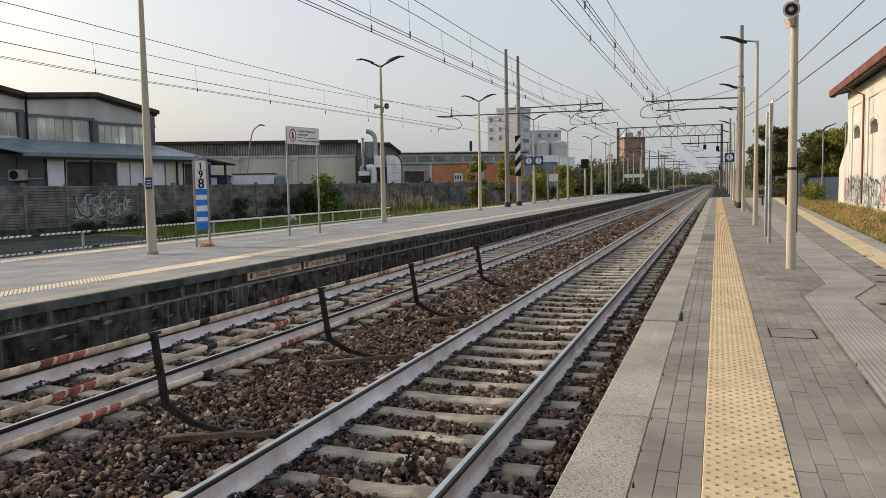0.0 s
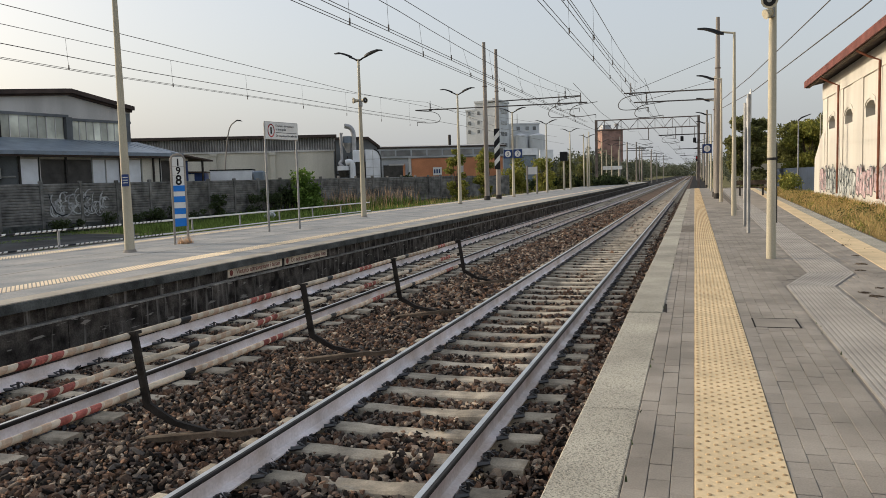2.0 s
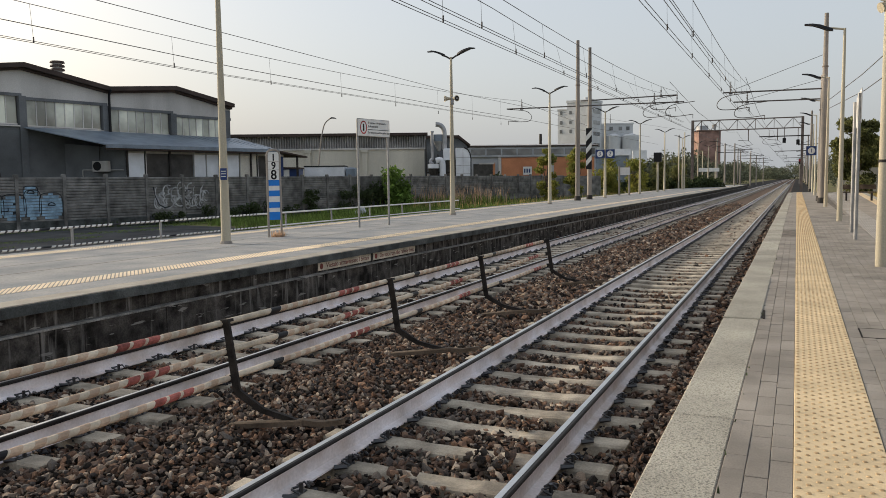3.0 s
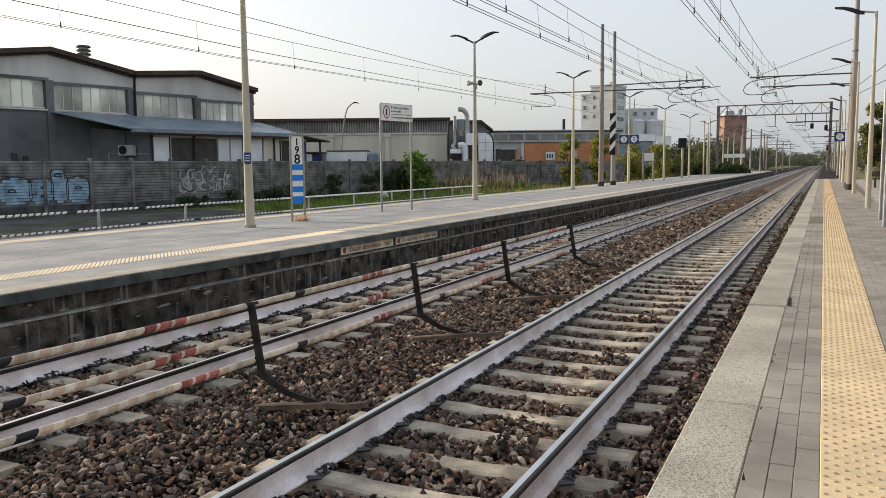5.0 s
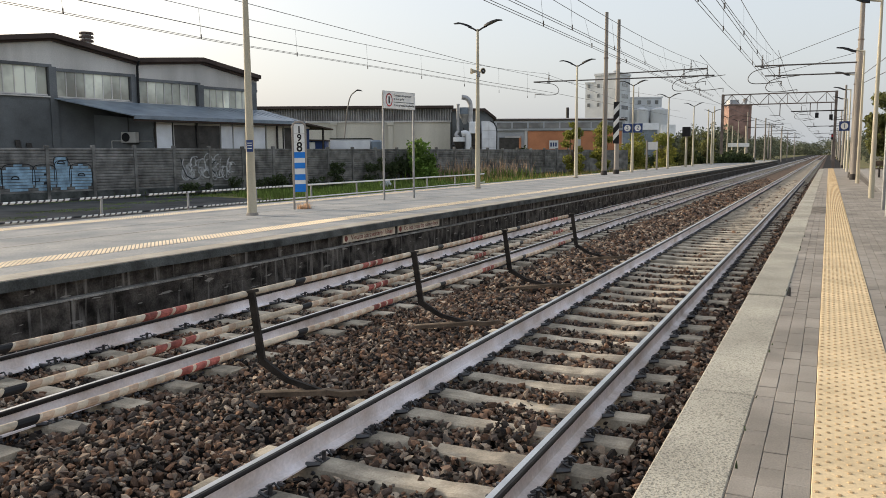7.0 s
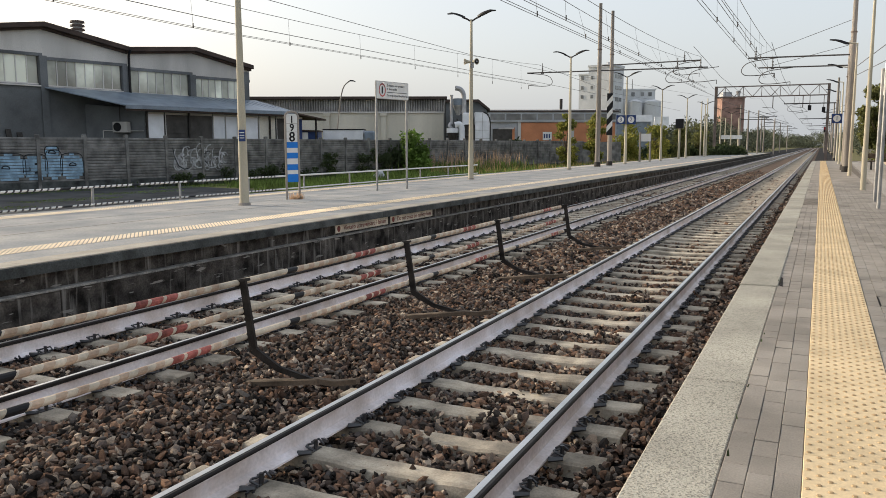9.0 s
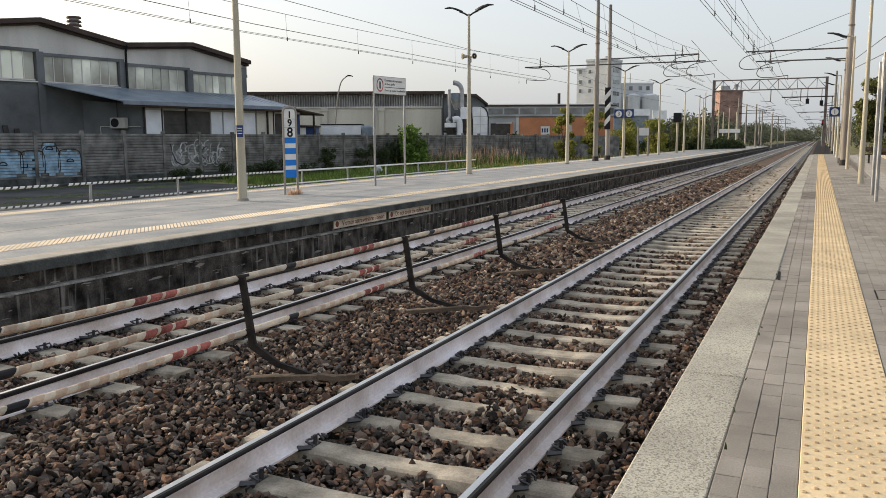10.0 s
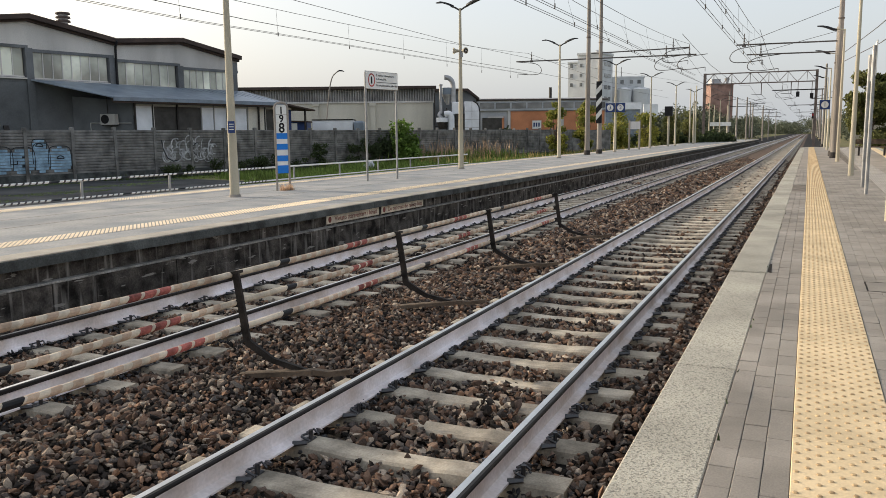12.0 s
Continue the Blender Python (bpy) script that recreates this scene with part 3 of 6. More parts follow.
def track(xm, name, phase):
    t = thing(name, (xm, 0, 0), "railway track of white-painted rails on pale concrete sleepers", "track", kind="structure")
    for s in (-0.753, 0.753):
        a, b, c = rail_shape(-12, 700, 0.146 if xm < -4 else 0.156)
        r = part("rail", a, M["rail_side"], t, at=Matrix.Translation((s, 0, ZR)))
        if xm > -4:
            cap = [(-0.0358, 0.157), (-0.0358, 0.1635), (-0.027, 0.173), (0.027, 0.173), (0.0358, 0.1635), (0.0358, 0.150)]
            b = Shape().slab([(x, -12, z - 0.172) for x, z in cap], (0, 712, 0))
            part("polished_strip", Shape().box(-.033, .007, -12, 700, .0005, .0022), M["rail_bright"], r, "bright polished running strip")
        else:
            cap = [(-0.0358, 0.139), (-0.0358, 0.1635), (-0.027, 0.173), (0.027, 0.173), (0.0358, 0.1635), (0.0358, 0.139)]
            b = Shape().slab([(x, -12, z - 0.172) for x, z in cap], (0, 712, 0))
            part("polished_strip", Shape().box(-.016, .014, -12, 700, .0005, .0022), M["rail_bright"], r, "bright polished running strip")
        part("rail_head", b, M["rail_top"], r, "dark worn running surface")
        part("rail_foot", c, M["rail_side"], r)
    sl = Shape()
    prof = [(-1.16, 0.0), (-1.14, 0.004), (-0.42, -0.002), (-0.3, -0.014), (0.3, -0.014), (0.42, -0.002), (1.14, 0.004), (1.16, 0.0)]
    for (xa, za), (xb, zb) in zip(prof, prof[1:]):
        w, wb = 0.105, 0.15
        sl.add([(xa, -wb, -0.2), (xb, -wb, -0.2), (xb, wb, -0.2), (xa, wb, -0.2), (xa, -w, za - .015), (xb, -w, zb - .015), (xb, w, zb - .015), (xa, w, za - .015),
                (xa, -w + .02, za), (xb, -w + .02, zb), (xb, w - .02, zb), (xa, w - .02, za)],
               [(0, 1, 5, 4), (2, 3, 7, 6), (4, 5, 9, 8), (6, 7, 11, 10), (8, 9, 10, 11)])
    sl.add([(-1.16, -.16, -.2), (-1.16, .16, -.2), (-1.16, .11, 0), (-1.16, -.11, 0)], [(0, 1, 2, 3)])
    sl.add([(1.16, -.16, -.2), (1.16, .16, -.2), (1.16, .11, 0), (1.16, -.11, 0)], [(3, 2, 1, 0)])
    slm = sl.mesh("sleeper", M["sleeper"])
    cl = Shape().box(-0.135, 0.135, -0.055, 0.055, -0.012, 0.006, 0.004)
    for sx in (-1, 1):
        cl.pipe([(sx * .15, -.06, .02), (sx * .10, -.075, .045), (sx * .075, -.03, .035), (sx * .13, 0, .05), (sx * .075, .03, .035), (sx * .10, .075, .045), (sx * .15, .06, .02)], .0085, 6)
        cl.rod((sx * .125, 0, 0), (sx * .125, 0, .07), .015, .015, 6)
        cl.rod((sx * .07, -.13, .012), (sx * .16, -.10, .02), .022, .014, 5).rod((sx * .08, .15, .008), (sx * .14, .12, .018), .02, .012, 5)
    clm = cl.mesh("rail_fastening", M["clip"])
    for i in range(116):
        y = phase - 0.6 * 18 + i * 0.6
        k = part("sleeper", slm, None, t, at=pose(rng.uniform(-.012, .012), y, ZS + rng.uniform(-.004, .004), 0, 0, rng.uniform(-.4, .4)))
        for s in (-0.753, 0.753):
            part("rail_fastening", clm, None, k, at=Matrix.Translation((s, 0, 0.004)))
    rest = Shape()
    for i in range(104, 420):
        y = phase - 3.6 + i * 0.6
        rest.box(-1.16, 1.16, y - .13, y + .13, ZS - .1, ZS)
        for s in (-.753, .753):
            rest.box(s - .15, s + .15, y - .08, y + .08, ZS, ZS + .03)
    ob = part("far_sleepers", rest, M["sleeper"], t)
    tagged(ob, kind="stuff")
    return t


track(X_NEAR, "track_near", 3.75)
track(X_FAR, "track_far", 3.55)

# ---- ballast stones ----
ico = bmesh.new()
bmesh.ops.create_icosphere(ico, subdivisions=1, radius=1)
IV = np.array([v.co[:] for v in ico.verts])
IF = np.array([[v.index for v in f.verts] for f in ico.faces])
ico.free()
KIND = []
for k in range(24):
    s = IV * rng.uniform(0.72, 1.15, (len(IV), 1))
    # cut flat by a few planes so the stones look broken
    for _ in range(7):
        n = rng.normal(size=3)
        n /= np.linalg.norm(n)
        d = s @ n - rng.uniform(0.3, 0.62)
        s = s - np.clip(d, 0, None)[:, None] * n
    KIND.append(s * rng.uniform(0.6, 1.4, 3) * (1.1, 1.0, 0.7))


def stones(name, x0, x1, y0, y1, per_m2, size, label, ok, material="ballast", lift=0.0):
    n = int((x1 - x0) * (y1 - y0) * per_m2)
    px, py = rng.uniform(x0, x1, n), rng.uniform(y0, y1, n)
    keep = ok(px, py)
    px, py = px[keep], py[keep]
    n = len(px)
    vs, fs = np.empty((n, len(IV), 3)), np.empty((n, len(IF), 3), int)
    for i in range(n):
        q = np.array([1.0, *(rng.normal(size=2) * 0.32), 0.0])
        q /= np.linalg.norm(q)
        tw = rng.uniform(0, 3.1416)
        c, s_ = math.cos(tw), math.sin(tw)
        w, x, y, z = q[0] * c, q[1] * c + q[2] * s_, q[2] * c - q[1] * s_, q[0] * s_
        R = np.array([[1 - 2 * (y * y + z * z), 2 * (x * y - z * w), 2 * (x * z + y * w)], [2 * (x * y + z * w), 1 - 2 * (x * x + z * z), 2 * (y * z - x * w)], [2 * (x * z - y * w), 2 * (y * z + x * w), 1 - 2 * (x * x + y * y)]])
        s = size * min(2.0, rng.lognormal(0.0, 0.32))
        vs[i] = (KIND[i % 24] * s) @ R.T
        fs[i] = IF + i * len(IV)
    hump = heap(px, py)
    vs += np.stack([px, py, ZB + hump + rng.uniform(-0.022, 0.028, n) + lift], -1)[:, None]
    vv = vs.reshape(-1, 3)
    me = bpy.data.meshes.new(name)
    me.vertices.add(len(vv))
    me.vertices.foreach_set("co", vv.ravel())
    ff = fs.reshape(-1)
    me.loops.add(len(ff))
    me.loops.foreach_set("vertex_index", ff)
    me.polygons.add(len(ff) // 3)
    me.polygons.foreach_set("loop_start", np.arange(0, len(ff), 3))
    me.polygons.foreach_set("loop_total", np.full(len(ff) // 3, 3))
    me.update()
    me.shade_flat()
    me.materials.append(M[material])
    ob = new(name, me)
    return tagged(ob, label, "ballast", kind="stuff")


def heap(x, y):
    """Height of the ballast over its mean: fuller between the tracks, uneven everywhere, lower under the rails."""
    h = -0.028 + 0.06 * np.exp(-((x + 4.28) / 0.42) ** 2) + 0.03 * np.exp(-((x + 0.7) / 0.3) ** 2) + 0.022 * np.sin(x * 2.1 + y * 1.3) * np.sin(y * 0.9 - x) + 0.012 * np.sin(5 * x + 3.1 * y)
    for xm in (X_NEAR, X_FAR):
        for s in (-.753, .753):
            h = h - 0.05 * np.exp(-((x - xm - s) / 0.14) ** 2)
    h = h - 0.03 * (np.abs(x - X_NEAR) < 0.7) * (y > 15) - 0.02 * (np.abs(x - X_FAR) < 0.7) * (y > 15)
    return h


def free(px, py):
    """Keep most stones off the sleepers' tops."""
    ok = np.ones(len(px), bool)
    for xm, ph in ((X_NEAR, 3.75), (X_FAR, 3.55)):
        on = (np.abs(px - xm) < 1.15) & (np.abs((py - ph + 0.3) % 0.6 - 0.3) < 0.10)
        ok &= ~(on & (rng.random(len(px)) > 0.035))
    return ok


stones("ballast_near", -7.8, -0.66, 1.5, 11.0, 860, 0.0305, "broken brown and grey porphyry ballast stones", free)
stones("ballast_mid", -7.8, -0.66, 11.0, 26.0, 340, 0.041, "broken brown and grey porphyry ballast stones", free)
stones("ballast_behind", -7.8, -0.66, -8.0, 1.5, 150, 0.05, "broken brown and grey porphyry ballast stones", free)
stones("ballast_far", -7.8, -0.66, 26.0, 66.0, 120, 0.055, "broken brown and grey porphyry ballast stones", free)


def heaped(px, py):
    """Loose heaps left lying on the sleepers."""
    ok = np.zeros(len(px), bool)
    for x, y, rx, ry in ((-2.08, 6.33, .22, .2), (-2.05, 5.36, .2, .16), (-2.52, 4.85, .12, .12), (-2.5, 6.9, .16, .12), (-1.95, 8.4, .2, .14), (-2.1, 10.6, .2, .2)):
        ok |= ((px - x) / rx) ** 2 + ((py - y) / ry) ** 2 < rng.uniform(.2, 1.2, len(px))
    return ok


stones("ballast_heaps", -3.0, -1.65, 2.5, 11.5, 700, 0.03, "loose brown stones lying on the sleepers", heaped, lift=0.06)


def by_rail(px, py):
    """A ragged dark line of oiled stones along each rail foot."""
    ok = np.zeros(len(px), bool)
    for xm in (X_NEAR, X_FAR):
        for s in (-.753, .753):
            ok |= np.abs(np.abs(px - xm - s) - 0.10) < 0.03 + 0.02 * np.sin(py * 9)
    return ok


stones("oiled_stones", -7.2, -1.2, 1.5, 26.0, 640, 0.019, "oil-blackened stones along the rail feet", by_rail, "oiled", 0.055)

# dark sliver painted in for the shadow at the lifted slab's step
part("slab_step_shade", Shape().slab([(-.322, 8.0, -.02), (-.285, 7.95, -.02), (-.30, 8.45, -.02), (-.322, 8.5, -.02)], (0, 0, .0225)), M["bed"], NP, "dark sliver painted as the shadow of the lifted edge slab")
cover = part("inspection_cover", Shape().box(.48, .83, 7.3, 7.73, -.02, .0015, .001), M["paver"], NP, "paved inspection cover")
for x0, x1, y0, y1 in ((.465, .845, 7.285, 7.298), (.465, .845, 7.732, 7.742), (.465, .478, 7.3, 7.73), (.832, .845, 7.3, 7.73)):
    part("cover_joint", Shape().box(x0, x1, y0, y1, -.02, .0025), M["bed"], cover)
part("repair_patch", Shape().box(-.322, -.035, 19.2, 21.4, -.02, .0035), M["joint"], NP, "darker patch of paving")

# ---- platform lamps ----
def wing(ribs, z0):
    """A lamp head lofted through ribs (x, rise, half width, thickness), arched like a wing."""
    v = []
    for x, dz, w, th in ribs:
        v += [(x, -w, z0 + dz), (x, w, z0 + dz), (x, w * .6, z0 + dz + th), (x, -w * .6, z0 + dz + th)]
    f = [(3, 2, 1, 0), tuple(len(v) - 4 + k for k in range(4))]
    for i in range(len(ribs) - 1):
        f += [(4 * i + k, 4 * i + (k + 1) % 4, 4 * i + 4 + (k + 1) % 4, 4 * i + 4 + k) for k in range(4)]
    return Shape().add(v, f)


def double_lamp(at):
    t = thing("platform_lamp", at, "tall cream tapered lamp post with two dark wing-shaped heads", "lamp post", "platform lamps")
    part("pole", Shape().rod((0, 0, 0), (0, 0, 6.0), 0.105, 0.045, 12), M["pole"], t, smooth=True)
    part("base_collar", Shape().rod((0, 0, 0), (0, 0, 0.06), 0.14, 0.12, 12), M["mast"], t)
    for s in (-1, 1):
        part("arm", Shape().pipe([(0, 0, 5.92), (s * 0.18, s * 0.02, 6.03), (s * 0.36, s * 0.04, 6.10)], 0.032), M["darksteel"], t)
        h = wing([(s * .26, .07, .05, .06), (s * .42, .12, .12, .085), (s * .58, .19, .14, .07), (s * .78, .255, .12, .05), (s * .98, .25, .06, .03)], 6.0)
        part("lamp_head", h, M["black"], t, "dark flat LED lamp head")
    return t


lamp0 = double_lamp((-12.2, 28.6, 0))
LAMP_Y = [42.5, 56.3, 70.0, 84.0, 98.0, 114.0, 128.0]
copy_thing(lamp0, pose(-11.45, 14.15, 0))
for y in LAMP_Y:
    copy_thing(lamp0, pose(-12.35, y, 0, 0, 0, rng.uniform(-3, 3)))


def single_lamp(at, h=5.75, turn=0.0):
    t = thing("edge_lamp", at, "slim cream lamp post with one dark head reaching over the platform", "lamp post", "edge lamps", turn=turn)
    part("pole", Shape().rod((0, 0, 0), (0, 0, h), 0.08, 0.036, 12), M["pole"], t, smooth=True)
    part("arm", Shape().pipe([(0, 0, h - 0.03), (-0.32, 0, h + 0.02), (-0.5, 0, h + 0.03)], 0.03), M["pole"], t)
    hd = wing([(-.3, -.06, .05, .07), (-.46, -.03, .13, .10), (-.62, .05, .14, .09), (-.84, .13, .12, .06), (-1.06, .16, .07, .04)], h)
    part("lamp_head", hd, M["black"], t, "dark flat LED lamp head")
    return t


e0 = single_lamp((1.12, 26.1, 0), 5.53)
for y in (38.5, 50.0, 61.5, 72.0):
    copy_thing(e0, pose(1.12, y, 0))
copy_thing(e0, pose(8.4, 62.0, -0.35, 0, 0, 180))

# ---- horn loudspeakers ----
def horn(shape, at, d, r=0.12, ln=0.24):
    at, d = Vector(at), Vector(d).normalized()
    shape.rod(at, at + d * ln * 0.55, r * 0.35, r * 0.55, 14)
    shape.rod(at + d * ln * 0.55, at + d * ln, r * 0.55, r, 14)


def horn_pair(at, dirs, label, driver=False):
    t = thing("horn_loudspeaker", at, label, "loudspeaker")
    part("bracket", Shape().box(-.05, .05, -.05, .05, -.22, .06), M["steel"], t)
    if driver:
        part("driver", Shape().rod((-.02, -.06, -.16), (-.09, -.1, -.19), .055, .075, 12).rod((0, 0, -.15), (-.02, -.06, -.16), .04, .055, 12), M["pole"], t, "small cream horn", smooth=True)
    for d in dirs:
        s = Shape()
        horn(s, Vector(d) * 0.06, d)
        h = part("horn", s, M["pole"], t, "cream horn", smooth=True)
        v = Vector(d).normalized()
        part("horn_mouth", Shape().rod(v * .300, v * .306, .088, .088, 14), M["black"], h, "dark horn mouth")
        part("horn_plug", Shape().rod(v * .3, v * .315, .04, .03, 14), M["steel"], h)
    return t


pole = thing("speaker_pole", (1.09, 13.14, 0), "thick cream concrete pole on the paving carrying loudspeakers", "pole")
part("shaft", Shape().rod((0, 0, 0), (0, 0, 4.05), 0.072, 0.052, 16), M["pole"], pole, smooth=True)
part("band", Shape().rod((0, 0, 1.5), (0, 0, 1.54), 0.069, 0.069, 16), M["darksteel"], pole, "steel strap")
part("conduit", Shape().pipe([(.072, 0, .55), (.066, 0, 1.75)], 0.012), M["darksteel"], pole)
horn_pair((1.06, 13.05, 3.83), [(-.16, -1, -.08)], "grey horn loudspeakers on the concrete pole", True)
horn_pair((-12.1, 28.45, 4.42), [(-.8, -.6, 0), (.8, -.5, -.03)], "pair of cream horn loudspeakers on a lamp post")

# ---- catenary masts and arms ----
def mast(at, h, label):
    t = thing("catenary_mast", at, label, "mast", "catenary masts")
    part("shaft", Shape().rod((0, 0, 0), (0, 0, h * .5), 0.16, 0.135, 14).rod((0, 0, h * .5), (0, 0, h), 0.135, 0.095, 14), M["mast"], t, smooth=True)
    part("foot", Shape().rod((0, 0, 0), (0, 0, 0.28), 0.20, 0.195, 14), M["darksteel"], t, "dark tarred foot")
    part("clamp", Shape().rod((0, 0, h * .72), (0, 0, h * .72 + .06), 0.145, 0.145, 14), M["gantry"], t, "rusty clamp band")
    return t


def arm(mastthing, x_end, z):
    """Main tube of a cantilever."""
    return part("cantilever_tube", Shape().rod((0, 0, z), (x_end, 0, z + 0.04), 0.036, 0.036, 8), M["armsteel"], mastthing)


def hook(t, x, z, s):
    part("registration_arm", Shape().pipe(bow([(x - s * 1.0, 0, z), (x + s * .25, 0, z - .16), (x + s * .64, 0, z - .5), (x + s * .5, 0, z - .78), (x - s * .1, 0, z - .82), (x - s * .9, 0, z - .74)]), 0.02, 6), M["armsteel"], t)
    part("arm_link", Shape().rod((x - s * .9, 0, z - .74), (x - s * .9, 0, z - .98), .018, .018, 6), M["armsteel"], t)
    ins = Shape().rod((x, 0, z), (x, 0, z + 0.58), 0.02, 0.02, 8)
    for k in range(4):
        ins.rod((x, 0, z + .10 + k * .08), (x, 0, z + .14 + k * .08), .055, .035, 8)
    part("insulator_post", ins, M["armsteel"], t, "ribbed dark insulator")
    part("saddle", Shape().box(x - .09, x + .09, -.05, .05, z - .06, z + .06), M["armsteel"], t)


m1 = mast((1.1, 43.5, 0), 9.12, "tall weathered catenary mast on the side platform")
m2 = mast((1.1, 47.0, 0), 6.6, "weathered catenary mast on the side platform")
arm(m1, -4.66, 5.55)
hook(m1, -4.3, 5.55, -1)
arm(m2, -4.4, 5.36)
hook(m2, -3.7, 5.36, -1)
part("stay_wire", Shape().rod((0, 0, 7.2), (-4.2, 0, 5.7), 0.012, 0.012, 5), M["wire"], m1)
part("stay_wire", Shape().rod((0, 0, 6.4), (-3.7, 0, 5.5), 0.012, 0.012, 5), M["wire"], m2)
p2 = mast((-12.45, 49.0, 0), 9.75, "tall weathered catenary mast on the island platform")
p3 = mast((-12.42, 52.0, 0), 9.75, "tall catenary mast with a striped marker board on the island platform")
part("cantilever_tube", Shape().rod((-4.6, 0, 5.82), (6.3, 0, 5.74), 0.038, 0.038, 8), M["armsteel"], p2)
hook(p2, 4.6, 5.74, -1)
hook(p2, 5.9, 5.74, -1)
hook(p2, -3.6, 5.8, 1)
part("cantilever_tube", Shape().rod((-0.6, 0, 6.38), (5.45, 0, 6.45), 0.038, 0.038, 8), M["armsteel"], p3)
hook(p3, 4.5, 6.42, -1)
# striped marker board
bd = thing("marker_board", (-12.42, 51.8, 0), "black and white diagonal striped marker board on a mast", "sign")
part("plate", Shape().box(-.19, .19, -.02, 0, 1.95, 4.6), M["black"], bd)
for z in (2.2, 4.2):
    part("bracket", Shape().box(-.04, .04, .001, .2, z, z + .05), M["darksteel"], bd)
for z in (2.55, 3.35, 4.15):
    part("stripe", Shape().slab([(-.185, -.024, z - .42), (.185, -.024, z), (.185, -.024, z + .36), (-.185, -.024, z - .06)], (0, -.004, 0)), M["white"], bd, "white diagonal stripe")

# distant masts with arms
for y, x, s in ((95, 1.3, -1), (150, 1.6, -1), (205, 1.8, -1), (150, -13.0, 1), (205, -13.0, 1), (260, -13, 1), (260, 1.8, -1)):
    t = mast((x, y, -0.3), 8.6, "far catenary mast beside the line")
    part("cantilever_tube", Shape().rod((0, 0, 6.0), (s * 5.2, 0, 6.0), 0.06, 0.06, 6), M["darksteel"], t)
    hook(t, s * 4.2, 6.0, s)

# lattice gantry over the tracks
gt = thing("gantry", (0, 112, 0), "brown steel lattice gantry spanning the tracks", "gantry")
for x in (-12.85, 0.5):
    leg = part("leg", Shape().box(x - .16, x + .16, -.25, -.12, -.6, 8.9).box(x - .16, x + .16, .12, .25, -.6, 8.9), M["gantry"], gt)
    br = Shape()
    for i in range(11):
        z = .2 + i * .78
        br.rod((x, -.18, z), (x, .18, z + .7), .025, .025, 5)
    part("lacing", br, M["gantry"], leg)
for dy in (-.18, .18):
    part("top_chord", Shape().box(-12.85, .5, dy - .04, dy + .04, 8.76, 8.88), M["gantry"], gt)
    part("bottom_chord", Shape().box(-12.85, .5, dy - .04, dy + .04, 7.44, 7.56), M["gantry"], gt)
    for i in range(6):
        x0 = -12.85 + i * 2.225
        part("diagonal", Shape().pipe([(x0, dy, 7.5), (x0 + 1.11, dy, 8.8), (x0 + 2.225, dy, 7.5)], .032, 6), M["gantry"], gt)
        part("upright", Shape().rod((x0 + 1.11, dy, 7.5), (x0 + 1.11, dy, 8.8), .028, .028, 6), M["gantry"], gt)
for x in (-9.5, -5.9, -2.4):
    part("hanger", Shape().box(x - .05, x + .05, -.05, .05, 6.0, 7.45), M["gantry"], gt)
    part("registration_arm", Shape().pipe([(x - 1.2, 0, 6.1), (x, 0, 6.0), (x + .6, 0, 5.5), (x - .8, 0, 5.3)], .03, 6), M["darksteel"], gt)

# ---- overhead wires ----
def catenary(name, xm, zc, zm_mid, zm_top, ytop, label, xtop=None, drops=True, phase=0.0, mid=20.0, rise=0.03):
    """Contact wire, sagging messenger and droppers of one track."""
    t = thing(name, (0, 0, 0), label, "overhead wire", "overhead wires")
    def xz(y):
        k = max(0.0, (abs(y - mid)) / (ytop - mid))
        return xm + ((xtop or xm) - xm) * min(1, k) * (1 if y > mid else 0), zm_mid + (zm_top - zm_mid) * k * k
    ys = [mid - (ytop - mid) * (1 - i / 12) for i in range(12)] + [mid + (ytop - mid) * i / 12 for i in range(13)]
    part("messenger_wire", Shape().pipe([(xz(y)[0], y, xz(y)[1]) for y in ys], 0.0085, 5), M["wire"], t)
    part("contact_wire", Shape().pipe([(xm - .03, ys[0], zc), (xm - .03, mid, zc), (xm - .03, ytop, zc + rise)], 0.0075, 5), M["wire"], t)
    part("contact_wire", Shape().pipe([(xm + .05, ys[0], zc + .02), (xm + .05, mid, zc + .02), (xm + .05, ytop, zc + rise + .02)], 0.0075, 5), M["wire"], t)
    if drops:
        y = ys[0] + 1.5 + phase
        while y < ytop - 1:
            x, z = xz(y)
            part("dropper", Shape().pipe([(x, y, z), (xm + .01, y + .05, zc + .02)], 0.004, 4).rod((xm + .01, y + .05, zc - .01), (xm + .01, y + .05, zc + .12), .018, .018, 6), M["wire"], t)
            y += 4.6
    return t


catenary("near_track_wires", -2.31, 4.55, 5.35, 6.15, 47, "sagging overhead wires with droppers above the near track", xtop=-2.45, mid=21)
catenary("near_track_wires", -2.73, 4.56, 5.35, 6.12, 43.5, "second run of overhead wires above the near track", xtop=-2.84, phase=2.0, mid=20)
catenary("far_track_wires", -6.2, 4.52, 5.36, 6.34, 49.0, "sagging overhead wires with droppers above the far track", xtop=-6.55, mid=18)
catenary("far_track_wires", -6.65, 4.51, 5.32, 6.6, 52, "second run of overhead wires above the far track", xtop=-7.8, phase=2.0, mid=18)
catenary("third_track_wires", -16.3, 4.62, 5.46, 6.3, 49, "overhead wires behind the island platform", mid=19, rise=.4)
fw = thing("feeder_wires", (0, 0, 0), "two thin feeder wires behind the island platform", "overhead wire", "overhead wires")
